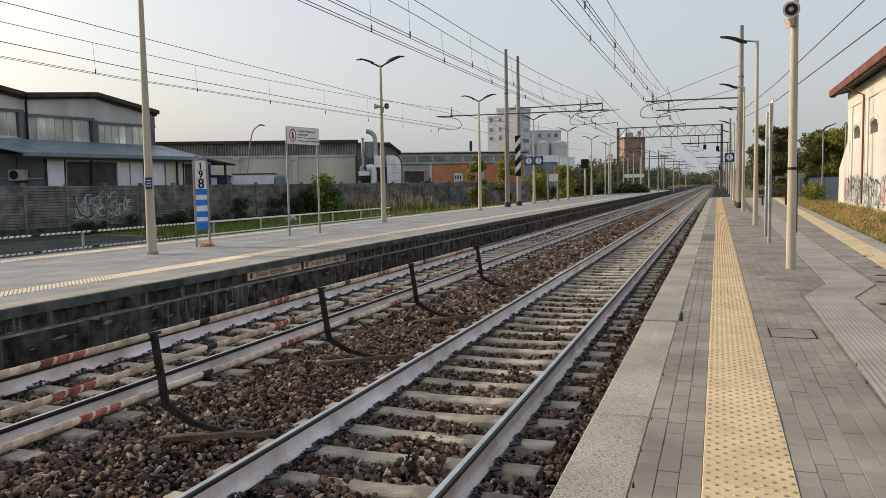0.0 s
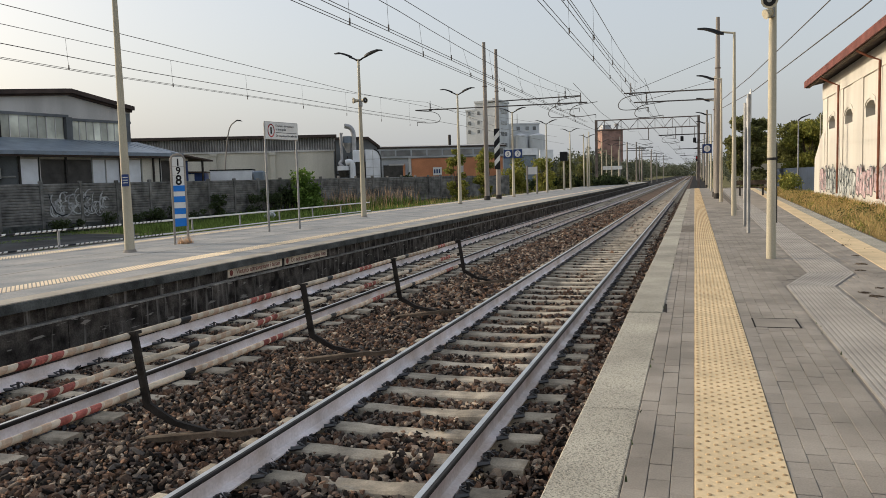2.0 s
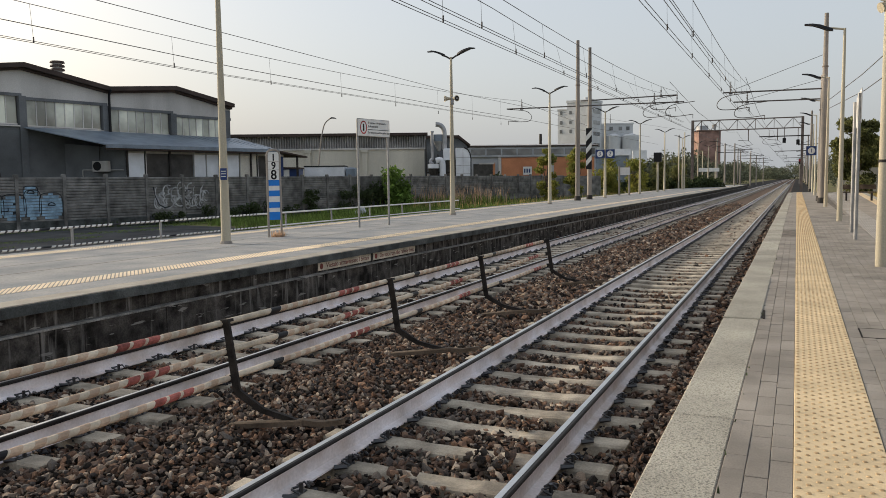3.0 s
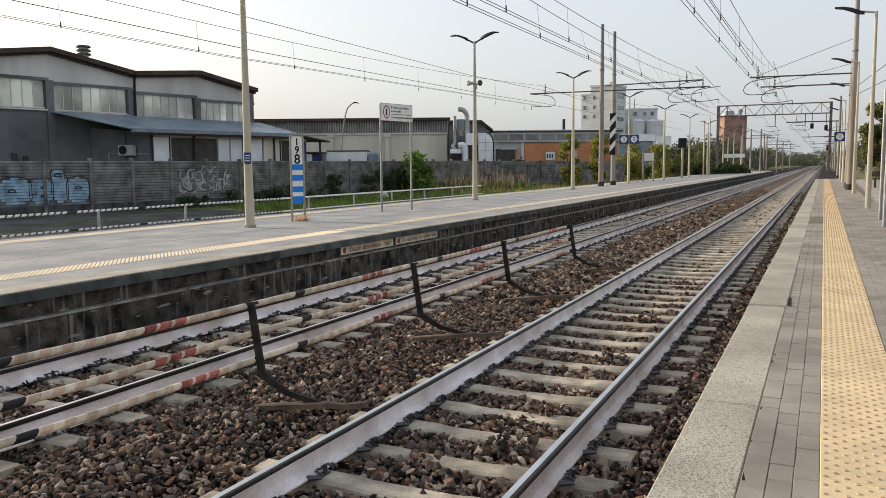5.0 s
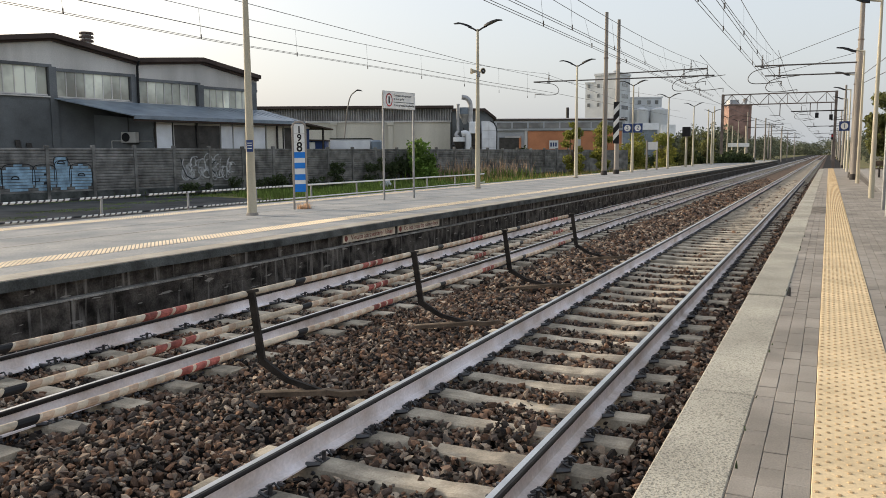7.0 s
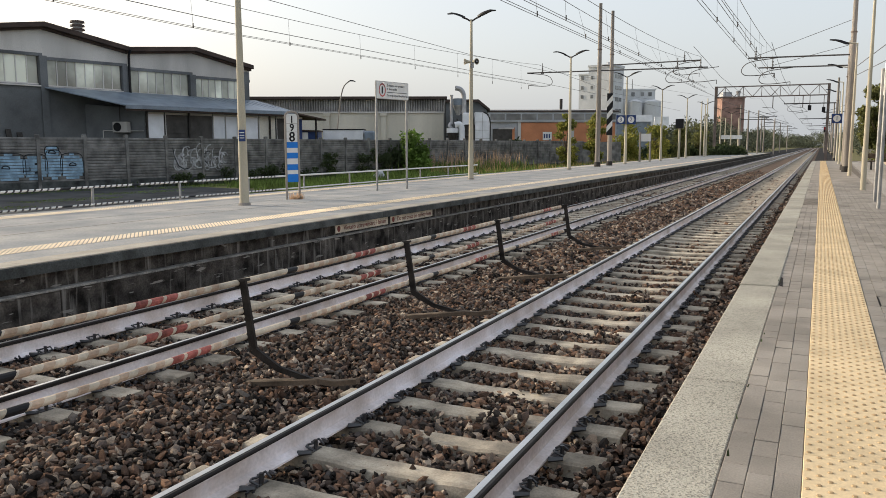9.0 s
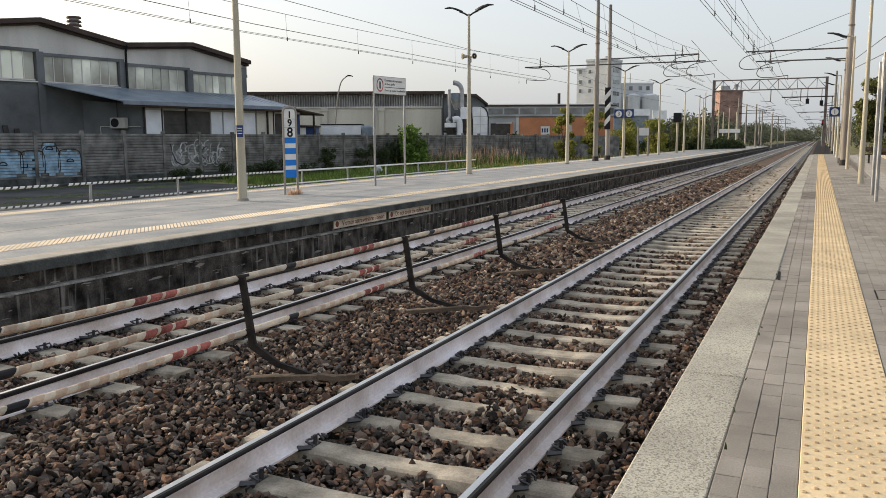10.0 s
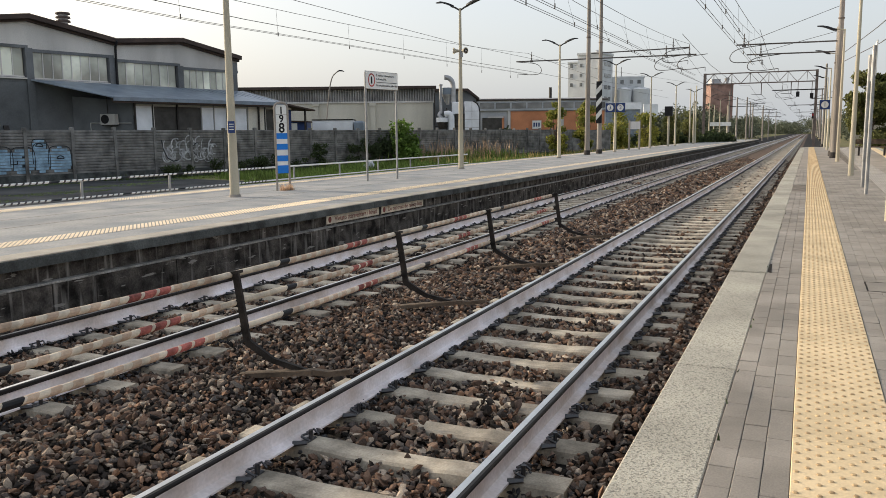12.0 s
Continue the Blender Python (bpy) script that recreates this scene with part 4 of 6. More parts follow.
part("wire", Shape().pipe([(-16.3, -10, 6.0), (-16.3, 15, 5.96), (-16.3, 38, 5.85), (-16.0, 49, 5.95), (-13.6, 112, 7.6)], .010, 5), M["wire"], fw)
part("wire", Shape().pipe([(-16.3, -10, 5.15), (-16.3, 15, 5.0), (-16.3, 21, 4.95), (-16.3, 40, 5.07), (-16.2, 49, 5.2), (-15.5, 100, 5.4)], .011, 5), M["wire"], fw)
part("wire", Shape().pipe([(-7.85, 52, 7.0), (-9.5, 80, 6.6), (-11.5, 111.8, 7.5)], .011, 5), M["wire"], fw)
part("wire", Shape().pipe([(-16.3, 49, 6.3), (-16.2, 70, 5.7), (-16.0, 98, 6.2)], .011, 5), M["wire"], fw)
for x, z, zt in ((-2.5, 4.2, 6.0), (-6.2, 4.3, 6.0)):
    t = thing("far_wires", (0, 0, 0), "distant overhead wires along the line", "overhead wire", "overhead wires")
    part("contact_wire", Shape().pipe([(x, 43, z), (x, 260, z + .3)], .012, 4), M["wire"], t)
    ms = []
    for a in (43.5, 95, 150, 205):
        ms += [(x, a, zt + .3), (x, a + 13, zt - .3), (x, a + 27, zt - .45), (x, a + 40, zt - .3)]
    part("messenger_wire", Shape().pipe(ms + [(x, 258, zt + .2)], .012, 4), M["wire"], t)
sw = thing("service_cables", (0, 0, 0), "two black cables sagging from a mast over the platform's back edge", "cable")
part("cable", Shape().pipe([(1.25, 43.5, 4.95), (2.0, 32.5, 4.9), (3.0, 19.7, 5.21), (3.9, 8, 5.7)], .014, 5), M["wire"], sw)
part("cable", Shape().pipe([(1.25, 43.5, 4.55), (2.0, 31, 4.2), (3.0, 17.2, 4.36), (3.9, 6, 4.8)], .014, 5), M["wire"], sw)

# ---- barrier of bent bars and tubes between the tracks ----
BX = -4.42
bars = [(2.36,), (5.33,), (8.28,), (11.21,), (14.75,)]
tubes_z = (0.152, -0.085, -0.305)
fence = thing("track_barrier", (0, 0, 0), "low barrier of faded red and white tubes on steel stakes", "barrier")
stake = Shape().slab([(-.035, -.012, -.42), (.035, -.012, -.42), (.03, -.012, .19), (-.03, -.012, .19)], (0, .024, 0))
stake.box(-.034, -.022, -.012, .05, -.4, .186)
stake.box(-.05, .035, -.02, .052, .165, .19)
for z in tubes_z:
    stake.box(-.09, .0, -.013, .013, z - .03, z + .03)
brace = Shape().slab([(-.03, -.015, -.44), (.015, -.015, -.39), (.25, -.015, -.57), (.56, -.015, -.675), (.54, -.015, -.715), (.22, -.015, -.61)], (0, .03, 0))
foot = Shape().box(-.12, .62, -.035, .035, -.725, -.675, .01)
foot.slab([(.6, -.03, -.72), (.78, -.03, -.745), (.98, -.03, -.73), (.98, -.03, -.69), (.78, -.03, -.70), (.6, -.03, -.675)], (0, .06, 0))
sm, bm_, fm = stake.mesh("stake", M["rustbar"]), brace.mesh("brace", M["rustbar"]), foot.mesh("foot_bar", M["wood"])
for (y,) in bars:
    k = part("stake", sm, None, fence, at=pose(BX + .088, y, 0, 0, rng.uniform(-9, -7), 0))
    part("brace", bm_, None, k)
    part("foot_bar", fm, None, k)
lean = Matrix(((1, 0, 0, 0), (0, 1, .8, 0), (0, 0, 1, 0), (0, 0, 0, 1)))


def sag(row, y):
    """The tubes hang a little between the stakes and rise towards their near end."""
    u = ((y - 5.33) / 2.95) % 1.0
    return tubes_z[row] - (.006, .014, .012)[row] * math.sin(3.1416 * u) ** 2 + (.013, .006, .012)[row] * max(0, 5.0 - y)


def banded(r, ln, key):
    me = Shape().rod((0, 0, 0), (0, ln, 0), r, r, 10).mesh("tube_band", M[key])
    me.transform(lean)
    return me


tb = {k: banded(.0285, ln, k) for k, ln in (("red", .125), ("red_worn", .115), ("black", .15), ("tube_pink", .085))}
for row in range(3):
    line = [(BX + .03 - sag(row, y) * .14, y, sag(row, y)) for y in [-3 + i * .44 for i in range(41)]]
    part("tube", Shape().pipe(line, .027, 10), M["tube"], fence, smooth=True)
    y = -2.9 + row * .05
    while y < 14.5:
        rel = min((y - b for (b,) in bars), key=abs)
        red = (-.99, -.93, -.78)[row]
        key = "red" if red - .27 < rel < red + .2 else "black" if .58 < rel < .74 else "" if -.2 < rel < .56 else "tube_pink"
        if key == "red" and y > 3.2:
            key = "red_worn"
        if key:
            part("tube_band", tb[key], None, fence, at=pose(BX + .03 - sag(row, y) * .14, y, sag(row, y), math.degrees((sag(row, y + .1) - sag(row, y)) / .1), 0, 0))
        y += .15 if key in ("red", "red_worn") else .17

# ---- low railing behind the island platform ----
rail = thing("platform_railing", (0, 0, 0), "low white tube railing with dark tape behind the island platform", "railing")
for i in range(12):
    y = 4.6 + i * 2.62
    part("post", Shape().pipe([(-14.16, y, -.55), (-14.2, y + .05, .40)], .028, 8), M["steel"], rail)
top, lowr = {}, {}
for z, r, x in ((.42, .026, -14.2), (.05, .02, -14.17)):
    y, i = 2.0, 0
    while y < 34:
        key = "gdark" if y < 19 and i % 23 in (7, 8) else "tape" if (i % 2 and y < 19) else "white"
        ln = .6 if y >= 19 else .05 if key == "tape" else .105
        if (key, ln, r) not in top:
            top[key, ln, r] = Shape().rod((0, 0, 0), (0, ln, 0), r, r, 8).mesh("tube_band", M[key])
            top[key, ln, r].transform(lean)
        part("tube_band", top[key, ln, r], None, rail, at=Matrix.Translation((x, y, z)))
        y += ln
        i += 1

# ---- signs ----
# kilometre marker
km = thing("kilometre_marker", (-11.65, 16.25, 0), "tall marker with black numerals over blue and white bands", "sign", turn=62)
arch = [(-.17, 0, 0), (-.17, 0, 2.0)] + [(-.17 * math.cos(a), 0, 2.0 + .12 * math.sin(a)) for a in (0.5, 1.0, 1.57, 2.14, 2.64)] + [(.17, 0, 2.0), (.17, 0, 0)]
part("frame", Shape().pipe(arch, .028, 8), M["mast"], km)
part("plate", Shape().box(-.145, .145, -.005, .012, .42, 2.06), M["white"], km)
for i, z in enumerate((.42, .71, .99, 1.245)):
    part("blue_band", Shape().box(-.147, .147, -.009, -.004, z, z + (.19 if i == 0 else .14)), M["blue"], km, "blue band")
for n, z, s in (("1", 1.92, .23), ("9", 1.725, .24), ("8", 1.5, .32)):
    part("divider", Shape().box(-.145, .145, -.008, -.0045, z - s * .42, z - s * .42 + .008), M["mast"], km)
    letters("numeral", n, s, M["black"], km, pose(0, -.009, z, 90, 0, 0), bold=.006)

# no-trespass board on two posts
def notice(at, turn, label):
    t = thing("notice_board", at, label, "sign", turn=turn)
    for x in (-.69, .69):
        part("post", Shape().rod((x, 0, 0), (x, 0, 3.1), .032, .032, 10), M["steel"], t)
    part("panel", Shape().box(-.72, .72, -.055, -.03, 2.64, 3.12), M["white"], t)
    part("panel_edge", Shape().box(-.735, .735, -.03, -.018, 2.625, 3.135), M["steel"], t)
    ring = Shape()
    for k in range(20):
        a, b = k * .31416, (k + 1) * .31416
        ring.slab([(-.48 + .15 * math.cos(a), -.0555, 2.88 + .19 * math.sin(a)), (-.48 + .15 * math.cos(b), -.0555, 2.88 + .19 * math.sin(b)),
                   (-.48 + .12 * math.cos(b), -.0555, 2.88 + .155 * math.sin(b)), (-.48 + .12 * math.cos(a), -.0555, 2.88 + .155 * math.sin(a))], (0, -.003, 0))
    part("prohibition_ring", ring, M["red"], t, "red ring")
    part("pictogram", Shape().box(-.51, -.45, -.058, -.0555, 2.78, 2.98), M["black"], t)
    for body, z, w in (("È vietato oltrepassare", 3.02, .8), ("la linea gialla", 2.92, .45), ("Do not go beyond the yellow line", 2.74, .95)):
        letters("wording", body, .085, M["black"], t, pose(-.27 + w / 2, -.057, z, 90, 0, 0), width=w)
    part("rule", Shape().box(-.28, .66, -.058, -.0555, 2.82, 2.835), M["gdark"], t)
    return t


notice((-11.48, 20.98, 0), 79, "white notice board with a red ring on two steel posts")
nb = thing("notice_board", (1.12, 19.8, 0), "white notice board seen edge-on on two grey posts", "sign", turn=88.7)
for x in (-1.15, 1.15):
    part("post", Shape().rod((x, 0, 0), (x, 0, 3.0), .038, .038, 10), M["steel"], nb)
part("panel", Shape().box(-1.2, 1.2, -.05, -.03, 2.4, 3.1), M["white"], nb)

# plates on the island platform's wall
for y, body in ((13.32, "Vietato attraversare i binari"), (15.4, "Do not cross the railway lines")):
    t = thing("warning_plate", (-7.955, y, -.215), "dirty white warning plate with red wording on the platform wall", "sign", "warning plates", turn=90)
    part("plate", Shape().box(-.98, .98, -.012, 0, -.075, .078), M["tube"], t)
    letters("wording", body, .13, M["fadedred"], t, pose(.1, -.0135, 0, 90, 0, 0), width=1.6)
    part("symbol", Shape().rod((-.87, -.0145, 0), (-.87, -.012, 0), .055, .055, 14), M["fadedred"], t)

# platform number signs
def number_sign(at, n, s, label, turn=0):
    t = thing("platform_number", at, label, "sign", turn=turn)
    part("box", Shape().box(-s / 2, s / 2, -.05, .05, -s / 2, s / 2), M["navy"], t)
    part("disc", Shape().rod((0, -.056, 0), (0, -.051, 0), s * .36, s * .36, 20), M["white"], t)
    letters("numeral", n, s * .62, M["navy"], t, pose(0, -.06, 0, 90, 0, 0))


number_sign((-12.66, 56.1, 3.05), "3", .62, "navy platform sign with numeral 3 on a lamp post")
number_sign((-11.95, 56.1, 3.05), "2", .62, "navy platform sign with numeral 2 on a lamp post")
number_sign((.68, 49.9, 2.75), "1", .52, "navy platform sign with numeral 1 on a lamp post")
sp = thing("lamp_plate", (-11.42, 14.02, 1.52), "small navy notice plate on a lamp post", "sign", turn=35)
part("plate", Shape().box(-.01, .13, -.12, -.10, -.13, .12), M["navy"], sp)
for z in (.08, .0, -.08):
    part("line", Shape().box(.01, .11, -.124, -.1205, z * .7 - .008, z * .7 + .008), M["white"], sp)

# small board, box signal and posts further along the island platform
t = thing("small_board", (-12.6, 64.5, 0), "small grey board on two steel posts", "sign", turn=70)
for x in (-.75, .75):
    part("post", Shape().box(x - .07, x + .07, -.05, .05, 0, 2.3), M["mast"], t)
part("panel", Shape().box(-.72, .72, -.06, -.03, 1.6, 2.2), M["shedpale"], t)
t = thing("box_signal", (-12.4, 80.0, 0), "dark box signal on a cream post", "signal")
part("post", Shape().rod((0, 0, 0), (0, 0, 2.9), .11, .10, 10), M["pole"], t)
part("housing", Shape().box(-.36, .36, -.25, .25, 2.9, 3.8, .05), M["black"], t)
for x, y, h in ((-12.9, 99, 6.4), (-12.5, 101, 6.8)):
    solo("slim_post", Shape().rod((0, 0, 0), (0, 0, h), .09, .06, 8), M["pole"], "slim cream post on the island platform", "post", "slim posts", at=(x, y, 0))
t = thing("station_board", (-13.2, 138, 0), "long white station board on two cream posts", "sign", turn=8)
for x in (-1, 1):
    part("post", Shape().rod((x, 0, 0), (x, 0, 5.6), .09, .06, 8), M["pole"], t)
part("panel", Shape().box(-1.6, 1.6, -.15, -.1, 2.3, 2.9), M["white"], t)
t = thing("signal_lights", (-2.0, 240, 0), "dark signal head with a red lamp beside the far line", "signal")
part("post", Shape().rod((2.6, 0, -.8), (2.6, 0, 6.2), .1, .1, 8), M["mast"], t)
part("head", Shape().box(2.35, 2.85, -.25, .1, 4.7, 6.2, .05), M["black"], t)
part("red_disc", Shape().rod((2.6, -.3, 5.7), (2.6, -.26, 5.7), .3, .3, 14), M["red"], t, "red disc")
for x, z in ((-1.6, 6.25), (0.0, 6.0)):
    t = thing("railway_signal", (x, 111.6, 0), "black signal head hung from the gantry", "signal", "signal heads")
    part("hanger", Shape().box(-.04, .04, -.04, .04, z, 7.45), M["gantry"], t)
    part("housing", Shape().box(-.2, .2, -.2, .2, z - .65, z, .05), M["black"], t)

# rubbish bag on the grass
bag = Shape()
bm_bag = bmesh.new()
bmesh.ops.create_icosphere(bm_bag, subdivisions=3, radius=1)
for v in bm_bag.verts:
    k = 1 + .10 * math.sin(5 * v.co.x + 2 * v.co.z) + .08 * math.sin(7 * v.co.y - 3 * v.co.x) + (.25 if v.co.z > .85 else 0)
    v.co = Vector((v.co.x * .36 * k, v.co.y * .3 * k, max(-.16, v.co.z * .26 * k)))
bag.add([v.co for v in bm_bag.verts], [tuple(v.index for v in f.verts) for f in bm_bag.faces])
bm_bag.free()
solo("rubbish_bag", bag, M["factory"], "grey plastic rubbish bag lying on the grass", "bag", at=(-22.37, 39.43, -.43), smooth=True)

# ---- yard wall of concrete planks ----
W0, WD = Vector((-29.1, 22.8, 0)), Vector((0.21, 0.978, 0))
WANG = math.degrees(math.atan2(WD.y, WD.x))
yw = thing("yard_wall", (W0.x, W0.y, 0), "weathered grey wall of concrete planks between posts", "wall", kind="structure", turn=WANG)
plank = Shape()
plank.box(0, 1.9, .0, .05, 0, .255)
for z in (0, .125):
    plank.slab([(0, 0, z + .012), (0, -.024, z + .03), (0, -.024, z + .096), (0, 0, z + .114)], (1.9, 0, 0))
plank = plank.mesh("plank", M["panelwall"])
post = Shape().box(-.07, .07, -.07, .09, -.6, 1.78, .02).mesh("wall_post", M["panelwall"])
plinth = Shape().box(0, 2, -.05, .08, -.7, -.16, .01).mesh("plinth", M["coping"])
for i in range(-6, 24):
    x = i * 2.0 + .17
    part("wall_post", post, None, yw, at=pose(x, 0, rng.uniform(-.02, .03), 0, rng.uniform(-1, 1), 0))
    part("plinth", plinth, None, yw, at=Matrix.Translation((x, 0, 0)))
    for j in range(8):
        part("plank", plank, None, yw, at=pose(x + .05, rng.uniform(-.003, .003), -.34 + j * .25, 0, rng.uniform(-.12, .12), 0))


def stroke(shape, pts, w, y):
    """A flat spray line through points (x, z)."""
    for (xa, za), (xb, zb) in zip(pts, pts[1:]):
        d = Vector((xb - xa, zb - za))
        if d.length < 1e-4:
            continue
        n = Vector((-d.y, d.x)).normalized() * w / 2
        shape.add([(xa - n.x, y, za - n.y), (xb - n.x, y, zb - n.y), (xb + n.x, y, zb + n.y), (xa + n.x, y, za + n.y)], [(0, 1, 2, 3)])


def arcs(cx, cz, rx, rz, a0, a1, n=12):
    return [(cx + rx * math.cos(a0 + (a1 - a0) * k / n), cz + rz * math.sin(a0 + (a1 - a0) * k / n)) for k in range(n + 1)]


gf = thing("wall_graffiti", (W0.x, W0.y, 0), "faded light blue spray-painted piece with dark outlines on the yard wall", "graffiti", turn=WANG)
s, d = Shape(), Shape()
lobes = ((-3.3, .42, .55, .52), (-2.3, .45, .66, .58), (-1.02, .44, .66, .58), (.03, .42, .50, .56), (.8, .52, .36, .62), (1.58, .43, .50, .58), (.74, 1.06, .30, .24))
# paint on the raised ribs of the planks; bare gaps imitate shaded grooves
for j in range(-3, 14):
    for dz in (0, .125) if 0 <= j < 8 else ():
        zc = -.34 + j * .25 + dz + .065
        runs = sorted((cx - rx * (1 - min(1, abs(zc - cz) / rz) ** 3.5), cx + rx * (1 - min(1, abs(zc - cz) / rz) ** 3.5)) for cx, cz, rx, rz in lobes if abs(zc - cz) < rz)
        out = []
        for lo, hi in runs:
            if out and lo < out[-1][1] + .04:
                out[-1][1] = max(hi, out[-1][1])
            else:
                out.append([lo, hi])
        for lo, hi in out:
            if hi - lo > .06:
                s.box(lo, hi, -.033, -.029, zc - .052, zc + .052)
for cx, cz, rx, rz in lobes:
    stroke(d, [(cx + rx * math.copysign(abs(math.cos(k)) ** .5, math.cos(k)), cz + rz * math.copysign(abs(math.sin(k)) ** .5, math.sin(k))) for k in [-.5 + i * .18 for i in range(22)]], .032, -.037)
for cx, cz in ((.74, 1.02), (1.6, .5), (-1.15, .42), (-2.5, .4)):
    stroke(d, arcs(cx, cz, .15, .10, 0, 3.3), .045, -.0385)
    stroke(d, [(cx - .16, cz), (cx + .16, cz - .02)], .04, -.0395)
stroke(d, [(.0, .58), (.16, .58), (.22, .4), (.16, .24), (-.02, .22)], .09, -.0385)
stroke(d, [(-.45, .3), (-.2, .3), (-.2, .45)], .04, -.0385)
part("fill", s, M["gblue"], gf)
tagged(part("outline", d, M["gdark"], gf, "dark outline"), kind="stuff")
gf2 = thing("wall_graffiti", (W0.x, W0.y, 0), "faded white spray-painted tag on the yard wall", "graffiti", turn=WANG)
s, d = Shape(), Shape()
rr = random.Random(5)
for k in range(46):
    cx, cz = 6.75 + rr.random() * 2.8, .75 + rr.uniform(-.4, .38)
    stroke(s, arcs(cx, cz, rr.uniform(.12, .3), rr.uniform(.15, .35), rr.uniform(0, 3), rr.uniform(3.5, 6.5)), rr.uniform(.03, .07), -.032 - k * .0003)
tagged(part("tag", s, M["gwhite"], gf2), kind="stuff")
stroke(d, [(6.5, 1.2), (6.62, .7), (6.8, .35), (7.1, .2), (7.4, .26)], .05, -.044)
stroke(d, arcs(8.5, .75, .25, .3, 1.2, 4.6), .045, -.044)
tagged(part("outline", d, M["gdark"], gf2), kind="stuff")

# ---- two-bay workshop ----
FO = (W0.x * 1.25 + .5 * WD.x, W0.y * 1.25 + .5 * WD.y, 0)
FS = (.968, 1, .975)
SH = thing("workshop", FO, "grey two-bay workshop with brown roof edges and long window bands", "building", turn=WANG)
SH.scale = FS
ridge = [(-14, 6.9), (-9.6, 7.75), (-4.8, 7.0), (.27, 7.73), (5.13, 6.9), (9.55, 7.31), (14.0, 6.55)]
heads = [6.2, 6.15, 6.1, 5.93, 5.75, 5.57]     # top of each window band
sills = [4.62, 4.58, 4.53, 4.46, 4.34, 4.3]
X0, X1 = -14.0, 13.9
lowbits = Shape().box(X0, X1, 0, .3, -.7, 4.28)
for (a, b), z in zip(((-14, -9.6), (-9.6, -4.8), (-4.8, .27), (.27, 5.0), (5.0, 9.5), (9.5, 13.9)), sills):
    part("sill_wall", Shape().box(a, b, .004, .3, 4.285, z), M["shed"], SH)
part("lower_wall", lowbits, M["shed"], SH)
for (a, za), (b, zb), head in zip(ridge, ridge[1:], heads):
    part("gable_wall", Shape().slab([(a, .02, head), (b, .02, head), (b, .02, zb - .2), (a, .02, za - .2)], (0, .28, 0)), M["shedpale"], SH)
    part("gable_band", Shape().slab([(a, -.02, head - .1), (b, -.02, head - .1), (b, -.02, head + .06), (a, -.02, head + .06)], (0, .05, 0)), M["shed"], SH, "dark lintel strip")
    part("roof_edge", Shape().slab([(a, -.45, za - .24), (b, -.45, zb - .24), (b, -.45, zb), (a, -.45, za)], (0, .5, 0)), M["fascia"], SH)
    part("soffit_board", Shape().slab([(a, -.2, za - .36), (b, -.2, zb - .36), (b, -.2, zb - .22), (a, -.2, za - .22)], (0, .2, 0)), M["fascia"], SH)
    part("roof", Shape().slab([(a, 0, za - .08), (b, 0, zb - .08), (b, 0, zb + .04), (a, 0, za + .04)], (0, 24, 0)), M["corr"], SH)
part("end_wall", Shape().box(13.6, 13.88, .31, 24, -.7, 6.2), M["shed"], SH)
for (a, b), lo, hi in zip(((-13.6, -9.9), (-9.4, -5.0), (-4.5, .02), (.52, 4.74), (5.36, 9.26), (9.78, 13.3)), sills, heads):
    w = part("window_band", Shape().box(a, b, .18, .24, lo, hi), M["darkglass"], SH, "dark reveal behind the panes")
    n = 8 if b - a > 4 else 7
    st = (b - a) / n
    pm = Shape().box(.02, st - .02, .10, .125, lo + .06, hi - .1).mesh("pane", M["pane"])
    um = Shape().box(-.025, .025, .06, .15, lo + .04, hi - .08).mesh("mullion", M["shedpale"])
    for i in range(n):
        part("pane", pm, None, w, at=pose(a + i * st, rng.uniform(-.01, .01), 0, 0, 0, rng.uniform(-1.2, 1.2)))
        part("mullion", um, None, w, at=Matrix.Translation((a + i * st, 0, 0)))
    part("window_sill", Shape().box(a - .05, b + .05, -.12, .06, lo - .1, lo - .03), M["shedpale"], w)
    part("frame", Shape().box(a, b, .05, .15, lo - .02, lo + .07).box(a, b, .05, .15, hi - .1, hi - .03), M["shedpale"], w)
for (a, b), z in zip(((-9.9, -9.4), (-5.0, -4.5), (.03, .5), (4.76, 5.32), (9.28, 9.76), (13.32, 13.9)), heads[1:] + [6.0]):
    part("pilaster", Shape().box(a + .04, b - .04, -.1, .25, -.7, z + .1), M["shed"], SH)
part("downpipe", Shape().pipe(bow([(5.1, -.5, 6.75), (5.12, -.3, 6.5), (5.15, -.2, 6.2), (5.15, -.2, 4.3)]), .07, 8), M["black"], SH)
v = part("roof_vent", Shape().rod((3.16, 1.5, 6.9), (3.16, 1.5, 8.25), .26, .26, 12), M["corr"], SH, smooth=True)
for z in (7.75, 7.96, 8.17):
    part("vent_ring", Shape().rod((3.16, 1.5, z), (3.16, 1.5, z + .1), .40, .36, 12), M["fascia"], v)
# lean-to canopy
cn = thing("canopy", FO, "blue-grey sheet metal lean-to canopy along the workshop", "canopy", turn=WANG)
cn.scale = FS
part("sheet", Shape().slab([(.24, -.13, 4.36), (2.5, -3.9, 3.40), (14.4, -3.9, 3.40), (14.4, -.13, 4.26)], (0, 0, .06)), M["canopy"], cn)
for i in range(24):
    x = 2.6 + i * .5
    part("seam", Shape().slab([(x, -.2, 4.34), (x + .04, -.2, 4.34), (x + .04, -3.88, 3.455), (x, -3.88, 3.455)], (0, 0, .014)), M["canopy"], cn)
part("fascia", Shape().box(2.45, 14.45, -3.97, -3.905, 3.27, 3.47), M["canopy"], cn, "pale gutter edge")
